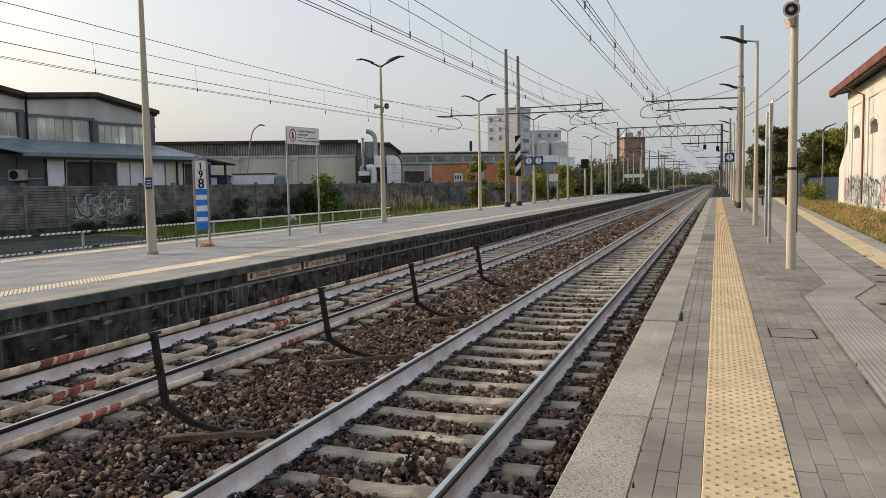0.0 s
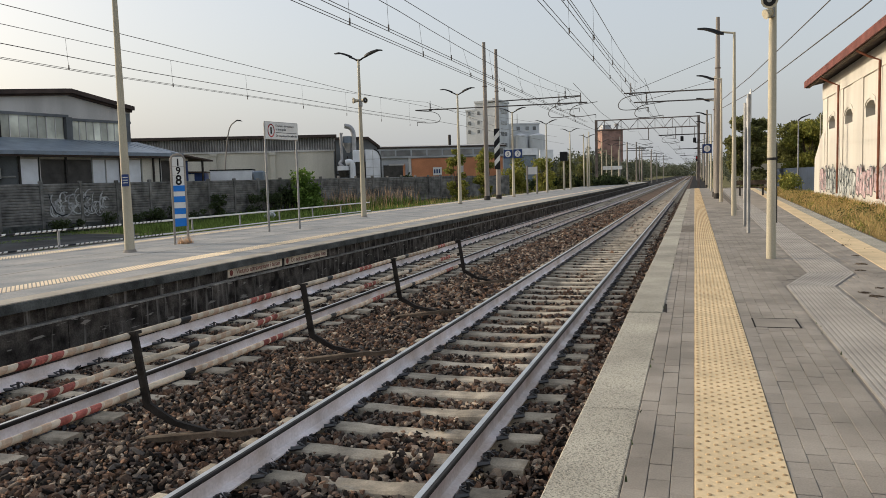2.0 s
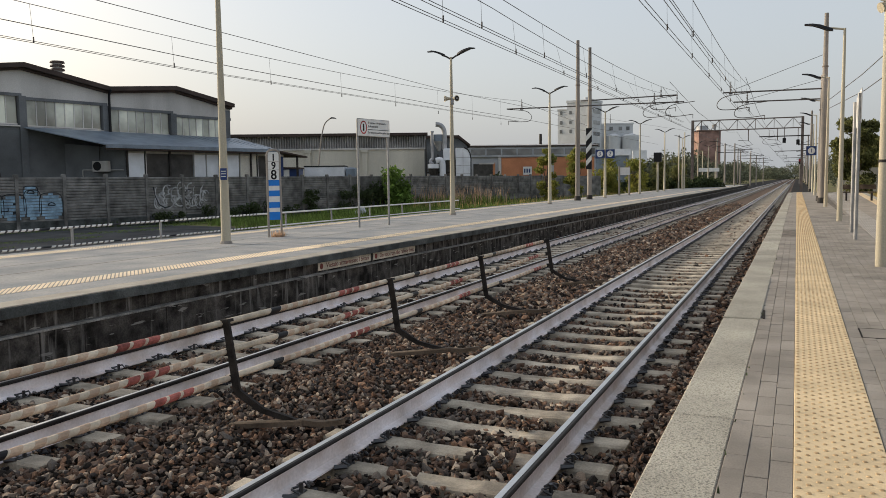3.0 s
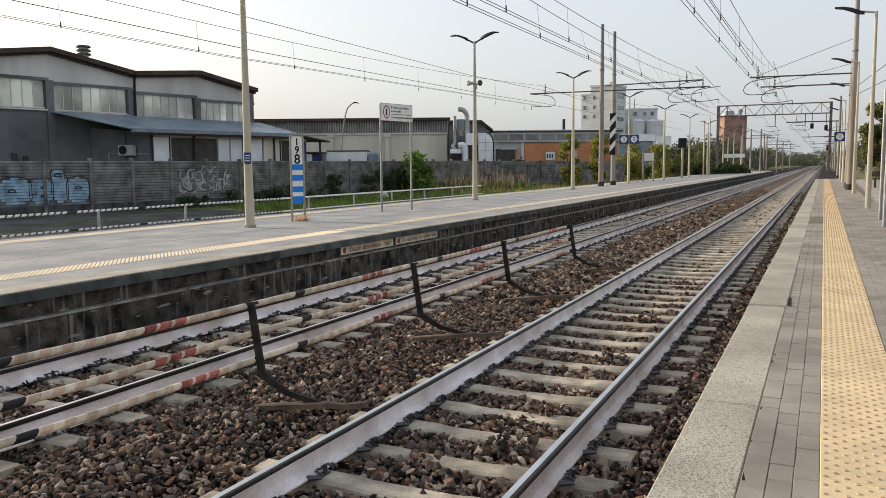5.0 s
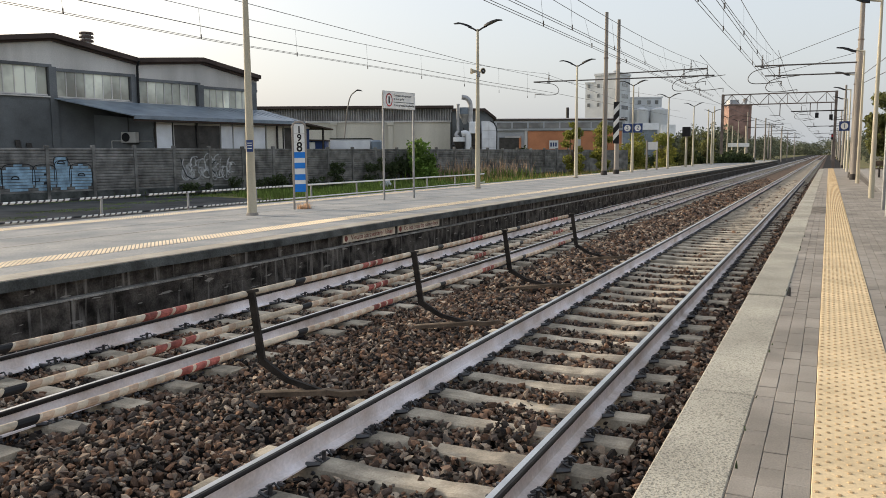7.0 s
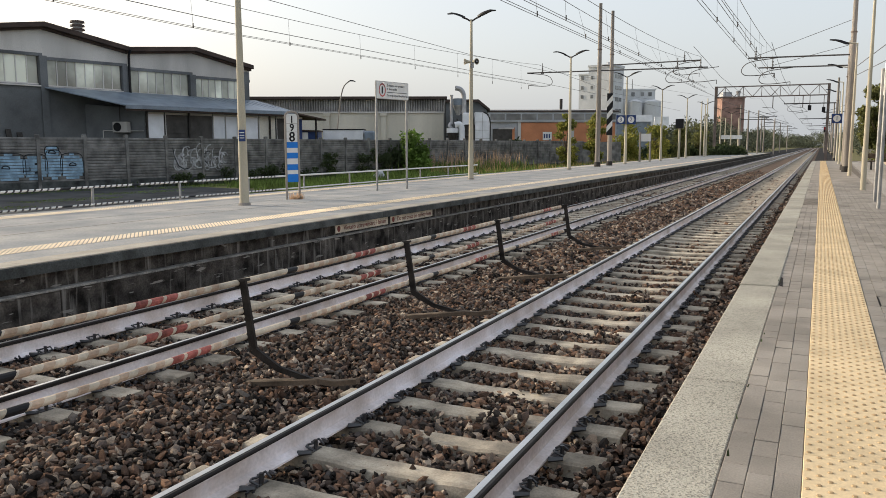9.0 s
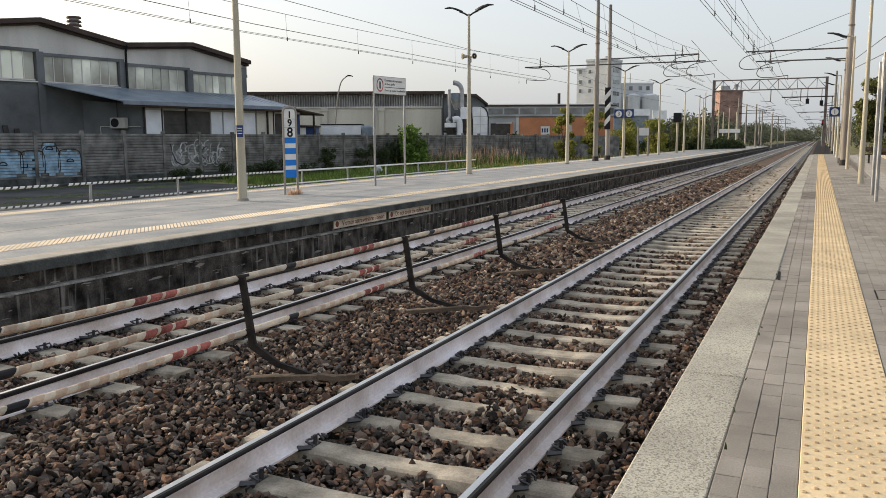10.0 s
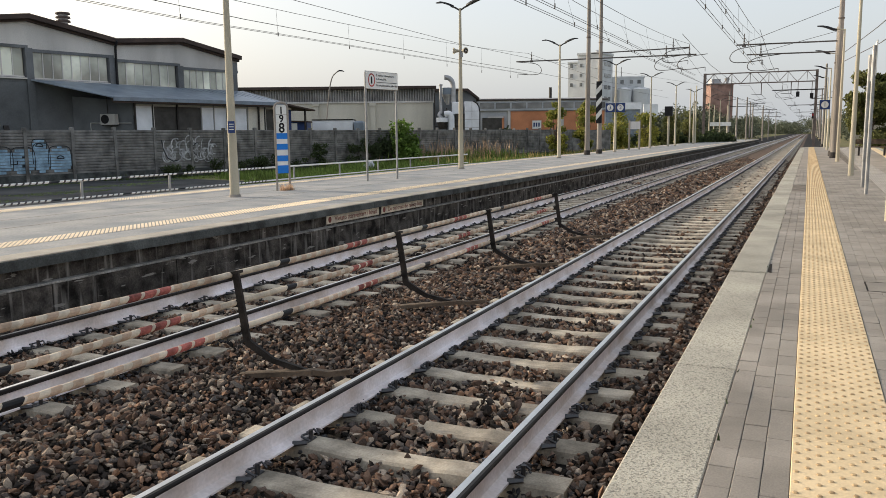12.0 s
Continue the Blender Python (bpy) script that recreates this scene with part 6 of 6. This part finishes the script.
t = thing("low_house", (13, 96, -.4), "low house with a flat red roof edge behind trees", "building")
part("wall", Shape().box(-7, 6, 0, 6, 0, 2.6), M["beige"], t)
part("roof", Shape().box(-7.4, 6.4, -.4, 6.4, 2.6, 3.0), M["redroof"], t)
t = thing("bench", (3.0, 48, 0), "dark wooden bench on the platform's back edge", "bench")
part("seat", Shape().box(-.8, .8, -.2, .2, .42, .48), M["wood"], t)
part("backrest", Shape().box(-.8, .8, .18, .23, .6, .85), M["wood"], t)
for x in (-.6, .6):
    part("leg", Shape().box(x - .04, x + .04, -.18, .2, 0, .42), M["darksteel"], t)

t = thing("street_lamp", (8.44, 75, -.4), "slim grey street lamp with a flat arm behind the fence", "street lamp")
part("pole", Shape().rod((0, 0, 0), (0, 0, 5.9), .075, .05, 8), M["steel"], t, smooth=True)
part("head", Shape().slab([(-.02, -.1, 5.88), (.25, -.1, 6.12), (.95, -.1, 6.42), (1.0, -.1, 6.5), (.2, -.1, 6.24), (-.05, -.1, 6.0)], (0, .2, 0)), M["darksteel"], t)
# masts along the line far away
for x, y, h in ((-9.2, 118, 6.6), (-9.0, 134, 7.2), (-9.4, 155, 6.8), (-9.0, 182, 7.4), (-9.3, 215, 7.4), (-9.1, 255, 7.6), (2.6, 120, 7.2), (2.4, 150, 7.2), (2.6, 190, 7.4), (2.4, 240, 7.6)):
    t = thing("far_mast", (x, y, -.6), "distant overhead line mast beside the tracks", "mast", "distant masts")
    part("pole", Shape().rod((0, 0, 0), (0, 0, h), .13, .09, 8), M["mast"], t)
    k = 1 if x < 0 else -1
    part("arm", Shape().pipe([(0, 0, h - .9), (k * 2.6, 0, h - 1.0)], .045, 6).pipe([(0, 0, h - .1), (k * 2.6, 0, h - .95)], .025, 5), M["darksteel"], t)

# ---- vegetation ----
def leaves(name, clumps, n, size, material, seed, parent=None, squash=0.75, label="", category="", kind=""):
    """Many small leaf blades gathered on clumps (x, y, z, r), thinner towards the outside."""
    r = np.random.default_rng(seed)
    c = np.array(clumps, float)
    w = c[:, 3] ** 2
    pick = r.choice(len(c), n, p=w / w.sum())
    d = r.normal(size=(n, 3))
    d /= np.linalg.norm(d, axis=1)[:, None]
    rad = c[pick, 3] * r.uniform(0.45, 1.08, n) * (1 + 0.2 * np.sin(d[:, 0] * 7 + pick) * np.sin(d[:, 2] * 6))
    p = c[pick, :3] + d * rad[:, None] * np.array([1, 1, squash])
    a = r.normal(size=(n, 3))
    a /= np.linalg.norm(a, axis=1)[:, None]
    b = np.cross(a, r.normal(size=(n, 3)))
    b /= np.linalg.norm(b, axis=1)[:, None]
    s = size * r.uniform(0.6, 1.4, (n, 1))
    v = np.stack([p - a * s, p + b * s * .5, p + a * s, p - b * s * .5], 1).reshape(-1, 3)
    f = np.arange(4 * n).reshape(-1, 4)
    me = bpy.data.meshes.new(name)
    me.from_pydata(v.tolist(), [], f.tolist())
    me.materials.append(material)
    ob = new(name, me)
    if parent:
        ob.parent = parent
    return tagged(ob, label, category, "", kind)


def tree(at, h, spread, material, label, seed, n=2600, leaf=0.16, bushy=0.25):
    r = random.Random(seed)
    t = thing("tree", at, label, "tree")
    tr = Shape().rod((0, 0, -.2), (r.uniform(-.1, .1), 0, h * .45), .05 * spread + .06, .03 * spread + .03, 8)
    clumps = []
    for k in range(18):
        a, e = r.uniform(0, 6.28), r.uniform(bushy, 1.0)
        rr_ = spread * (1.0 - .55 * abs(e - .5)) * r.uniform(.25, .75)
        x, y, z = rr_ * math.cos(a), rr_ * math.sin(a), h * e * .9
        tr.rod((0, 0, h * r.uniform(.12, .42)), (x, y, z), .03 * spread + .015, .012, 5)
        clumps.append((x, y, z, spread * r.uniform(.28, .5)))
    clumps.append((0, 0, h * .9, spread * .3))
    part("trunk", tr, M["bark"], t)
    leaves("crown", clumps, n, leaf, material, seed, t)
    return t


def bush(at, r0, h, material, label, seed, n=1500, leaf=0.09):
    r = random.Random(seed)
    t = thing("bush", at, label, "bush")
    tr = Shape()
    cl = []
    for k in range(8):
        a = r.uniform(0, 6.28)
        x, y, z = r0 * .6 * math.cos(a) * r.random(), r0 * .6 * math.sin(a) * r.random(), h * r.uniform(.2, .85)
        tr.rod((0, 0, -.2), (x, y, z), .025, .008, 5)
        cl.append((x, y, z, r0 * r.uniform(.35, .6)))
    part("woody_base", tr, M["bark"], t)
    leaves("foliage", cl, n, leaf, material, seed, t)
    return t


def blades(name, pts, hmin, hmax, wid, material, label, seed, lean=0.35):
    """Grass: bent two-piece blades at the points (x, y, z)."""
    r = np.random.default_rng(seed)
    p = np.array(pts, float)
    n = len(p)
    a = r.uniform(0, 6.283, n)
    h = r.uniform(hmin, hmax, n)
    side = np.stack([np.cos(a), np.sin(a), 0 * a], 1) * wid
    out = np.stack([np.cos(a + 1.57), np.sin(a + 1.57), 0 * a], 1) * (h * lean * r.uniform(.2, 1.2, n))[:, None]
    up = np.stack([0 * h, 0 * h, h], 1)
    v = np.stack([p - side, p + side, p + out * .35 + up * .6 + side * .7, p + out * .35 + up * .6 - side * .7, p + out + up], 1).reshape(-1, 3)
    k = (np.arange(n) * 5)[:, None]
    f = np.concatenate([k + [[0, 1, 2, 3]]], 1).tolist()
    f += (k + [[3, 2, 4]]).tolist()
    me = bpy.data.meshes.new(name)
    me.from_pydata(v.tolist(), [], f)
    me.materials.append(material)
    return tagged(new(name, me), label, "grass", "", "stuff")


rv = np.random.default_rng(3)
def scatter(n, x0, x1, y0, y1, z, ok=None):
    x, y = rv.uniform(x0, x1, n), rv.uniform(y0, y1, n)
    if ok is not None:
        k = ok(x, y)
        x, y = x[k], y[k]
    return np.stack([x, y, np.full(len(x), z)], 1)


def wall_x(y):
    return W0.x + (y - W0.y) * (WD.x / WD.y)


# right-hand verge between platform and goods shed
verge = lambda x, y: (x > 2.78 + 0.0313 * y) & (rv.random(len(x)) < 0.35 + 0.65 * (np.sin(x * 1.7 + y * .6) * np.sin(y * .43 + x) > -.25))
blades("verge_dry_grass", scatter(60000, 2.7, 7.0, 12, 75, -.32, verge), .08, .44, .012, M["drygrass"], "dry yellow grass and weeds on the verge", 1, .9)
vw = [(x, y, -.3 + rv.uniform(.05, .25), rv.uniform(.12, .38)) for x, y in zip(rv.uniform(3.2, 6.8, 260), rv.uniform(12, 74, 260)) if x > 2.95 + .0313 * y]
leaves("verge_weeds", vw[::2], 7000, .035, M["leaf_autumn"], 61, label="scrubby brown weeds on the verge", category="weeds", kind="stuff")
leaves("verge_weeds", vw[1::2], 6000, .035, M["leaf"], 62, label="scrubby green weeds on the verge", category="weeds", kind="stuff")
blades("verge_green_grass", scatter(4500, 2.7, 7.0, 12, 75, -.32, verge), .12, .42, .014, M["grass"], "green weeds among the dry grass of the verge", 2)
# left-hand verge behind the island platform
def lawn(x, y):
    return (x > wall_x(y) + .3) & (y > 29 + 2.5 * np.sin(x) * np.sin(y) - (x + 22) * .4)
blades("lawn_grass", scatter(60000, -28.5, -14.3, 15, 62, -.58, lambda x, y: lawn(x, y)), .08, .3, .016, M["grass"], "green grass behind the island platform", 3)
blades("meadow_grass", scatter(5000, -27, -14.3, 44, 110, -.58, lambda x, y: lawn(x, y)), .25, .75, .022, M["drygrass"], "tall dry meadow grass behind the island platform", 4)
blades("meadow_green_grass", scatter(42000, -27, -14.3, 38, 110, -.58, lambda x, y: lawn(x, y)), .2, .55, .024, M["grass"], "green meadow grass behind the island platform", 5)
blades("yard_moss", scatter(45000, -30, -17, 14, 36, -.55, lambda x, y: np.sin(x * 1.3 + y * .35) + np.sin(y * .9 - x * 2) * .7 > .75 - .9 * (x < wall_x(y) + 1.5)), .015, .05, .012, M["grass"], "mossy patches on the yard's asphalt", 7, .8)
blades("wall_weeds", scatter(5000, -31, -25, 10, 45, -.55, lambda x, y: (np.abs(x - wall_x(y) - .5) < .45) & (y > 25.5)), .08, .32, .03, M["leaf_dark"], "dark weeds along the foot of the yard wall", 6)
reeds = []
for u, d in ((-3.2, 52), (-1.6, 53), (.2, 54), (1.6, 53), (3.2, 55), (4.6, 56)):
    c = yard(u, d)
    for _ in range(260):
        reeds.append((c[0] + rv.normal() * .8, c[1] + rv.normal() * .7, -.55))
blades("reeds_green", reeds, .5, 1.05, .04, M["grass"], "clump of green reeds in front of the yard wall", 8, .25)
blades("reeds_plumes", [p for i, p in enumerate(reeds) if i % 4 == 1], .9, 1.75, .03, M["reed"], "dry pinkish reed plumes in front of the yard wall", 9, .3)

bush((*yard(-1.6, 50.5)[:2], -.55), 1.4, 2.7, M["leaf_light"], "bright green bush in front of the yard wall", 21, 2400, .12)
bush((*yard(-3.0, 51.0)[:2], -.55), 1.5, 1.6, M["leaf_dark"], "dark ivy-covered bush by the yard wall", 22, 1500, .1)
bush((*yard(-5.6, 49.5)[:2], -.55), 1.0, 1.3, M["leaf_dark"], "dark shrub by the yard wall", 23, 900, .1)
bush((*yard(-9.5, 46.5)[:2], -.55), 1.3, 1.3, M["leaf"], "low green shrub by the yard wall", 24, 1100, .1)
bush((*yard(-1.2, 51.5)[:2], -.55), 1.2, 1.3, M["leaf"], "low green shrub by the reeds", 25, 1000, .1)
bush((*yard(8.5, 92)[:2], -.55), 1.8, 2.6, M["leaf_dark"], "dark shrub by the factory wall", 26, 900, .16)
for i, (u, d, h, s, k) in enumerate(((9.9, 62, 4.5, 1.0, "leaf_autumn"), (13.4, 68, 4.8, 1.1, "leaf_autumn"), (18.8, 80, 4.4, 1.8, "leaf_autumn"), (24.0, 88, 4.2, 1.6, "leaf_autumn"), (29.5, 98, 4.2, 1.7, "leaf"), (33.5, 104, 4.6, 2.0, "leaf"))):
    tree((*yard(u, d)[:2], -.55), h, s, M[k], "small yellowing tree behind the island platform", 40 + i, 3200, .12, .06)
hedge = [(*yard(14 + i * 1.1, 88 + i * .9)[:2], rv.uniform(.1, .9), 1.0) for i in range(26)]
leaves("dark_hedge", hedge, 9000, .2, M["leaf_dark"], 60, label="dark clipped hedge behind the island platform", category="hedge", kind="stuff")
solo("block_wall", Shape().box(0, 14, 0, .25, -.6, 1.62), M["panelwall"], "grey block wall at the end of the yard", "wall", kind="structure", at=yard(3.0, 72), turn=YA + 8)

ivy = []
for s0, s1, top, n_ in ((6.0, 9.5, .5, 9), (10.5, 15.5, .7, 16), (16.0, 17.4, 1.3, 9), (19.0, 21.4, 1.5, 14), (22.6, 25.5, 1.4, 14)):
    for _ in range(n_):
        s_ = rv.uniform(s0, s1)
        ivy.append((W0.x + WD.x * s_ + .35, W0.y + WD.y * s_ - .1, -.5 + rv.uniform(.1, 1) * top, rv.uniform(.18, .38)))
leaves("wall_ivy", ivy, 8000, .06, M["leaf_dark"], 63, label="dark ivy and weeds climbing the yard wall", category="ivy", kind="stuff")
# trees on the right beyond the goods shed
for i, (x, y, h, s, k) in enumerate(((5.0, 84, 7.2, 2.2, "leaf"), (7.2, 96, 7.6, 2.8, "leaf"), (9.8, 92, 7.0, 2.6, "leaf"), (12.5, 88, 7.6, 3.0, "leaf"), (6.0, 100, 6.0, 2.4, "leaf_autumn"), (10.5, 84, 6.6, 2.6, "leaf_autumn"), (14, 80, 6.8, 2.6, "leaf_autumn"), (15.5, 86, 8.4, 3.0, "leaf"), (19, 84, 8.0, 3.2, "leaf_autumn"), (23, 82, 8, 3, "leaf"))):
    tree((x, y, -.4), h, s, M[k], "leafy tree behind the goods shed", 80 + i, 15000, .145, .03)
bush((6.2, 60, -.35), 1.3, 1.6, M["leaf_autumn"], "yellowing bush on the verge", 95, 1100, .1)
bush((4.8, 76, -.35), 1.3, 1.8, M["leaf"], "green bush behind the platform's end", 96, 1100, .1)
# woods along the line far away
def woods(name, x0, x1, y0, y1, n, h, seed, m):
    r = np.random.default_rng(seed)
    c = [(r.uniform(x0, x1), y, r.uniform(.05, .55) * h, r.uniform(.3, .45) * h) for y in r.uniform(y0, y1, n)]
    leaves(name, c, n * 480, h * .034, m, seed, squash=.9, label="far woods along the railway line", category="woods", kind="stuff")


woods("far_woods", -30, -18, 150, 330, 90, 7.5, 70, M["far_wood"])
woods("far_woods", -60, -22, 300, 620, 80, 12, 71, M["far_wood"])
woods("far_woods", 5, 24, 130, 420, 90, 7, 72, M["far_wood"])
woods("far_woods", -40, 40, 620, 760, 90, 13, 73, M["far_wood"])
woods("far_woods", -130, -60, 330, 500, 50, 8, 74, M["far_wood"])

moss = [(x, y, .0, r_) for x, y, r_ in ((1.72, 9.5, .06), (1.8, 9.25, .08), (1.95, 9.9, .05), (1.75, 7.3, .05), (2.05, 11.6, .07), (2.2, 12.4, .09), (2.1, 8.2, .05), (2.35, 13.6, .06), (2.5, 15.5, .07), (2.3, 10.4, .05), (1.0, 6.1, .02), (1.02, 4.5, .03))]
leaves("moss", moss, 900, .012, M["bark"], 64, squash=.10, label="dark moss and leaf litter on the paving", category="moss", kind="stuff")
# weeds in the paving joints and at the marker's foot
blades("joint_weeds", np.concatenate([scatter(24, -.33, -.31, 3, 16, 0), scatter(14, 1.5, 2.2, 8, 11, 0), scatter(50, 2.3, 2.8, 6, 30, 0), scatter(10, .95, 1.0, 4, 9, 0)]), .01, .03, .006, M["leaf_dark"], "tiny weeds in the paving joints", 31, .8)
blades("marker_weeds", scatter(140, -11.75, -11.5, 16.2, 16.5, 0), .06, .2, .008, M["reed"], "dry tuft at the foot of the kilometre marker", 32, .8)

# ---- block paving of the near platform ----
pv = Shape().box(0, .0970, 0, .1965, -.05, 0, .0022).mesh("paving_block", M["paver"])


def on_guide(x, y):
    return guide_x(y, 0) - .09 < x < guide_x(y, 1) + .0 and y > -6


near, restv, restf = 0, [], []
rp = np.random.default_rng(12)
cols = [-.328 + i * .0995 for i in range(3)] + [.3735 + i * .0985 for i in range(46)]
for ci, x in enumerate(cols):
    off = .1 * (ci % 2) + rp.uniform(-.045, .045)
    for j in range(-40, 190):
        y = j * .2 + off
        if on_guide(x, y + .1) or x > back(y) - .83 or y > 30:
            continue
        z, tx, ty = rp.uniform(-.0022, .0012), rp.uniform(-.0015, .0015), rp.uniform(-.0015, .0015)
        if near < 300 and 2.7 < y < (9.0 if ci < 3 else 5.6) and x < 1.4:
            part("paving_block", pv, None, NP, at=pose(x, y, z, tx * 300, ty * 300, 0))
            near += 1
        else:
            k = len(restv)
            xa = x + rp.uniform(-.001, .001)
            a, b, c, d, e = xa, xa + .0970, y, y + .1965, .0022
            restv += [(a, c, -.05), (b, c, -.05), (b, d, -.05), (a, d, -.05), (a, c, z - e), (b, c, z - e), (b, d, z - e), (a, d, z - e),
                      (a + e, c + e, z - tx), (b - e, c + e, z + tx), (b - e, d - e, z + ty), (a + e, d - e, z - ty)]
            restf += [tuple(i + k for i in q) for q in ((0, 1, 5, 4), (1, 2, 6, 5), (2, 3, 7, 6), (3, 0, 4, 7), (4, 5, 9, 8), (5, 6, 10, 9), (6, 7, 11, 10), (7, 4, 8, 11), (8, 9, 10, 11))]
joined("paving", restv, restf, M["paver_is"], NP)
far_paving = Shape()
for ci, (a, b) in enumerate(((-.32, -.03), (.375, 1.4))):
    far_paving.slab([(a, 30.2, -.02), (b, 30.2, -.02), (b, PEND, -.02), (a, PEND, -.02)], (0, 0, .019))
far_paving.slab([(2.16, 30.2, -.02), (back(30.2) - .73, 30.2, -.02), (back(PEND) - .73, PEND, -.02), (2.7, PEND, -.02)], (0, 0, .019))
part("far_paving", far_paving, M["paver"], NP)
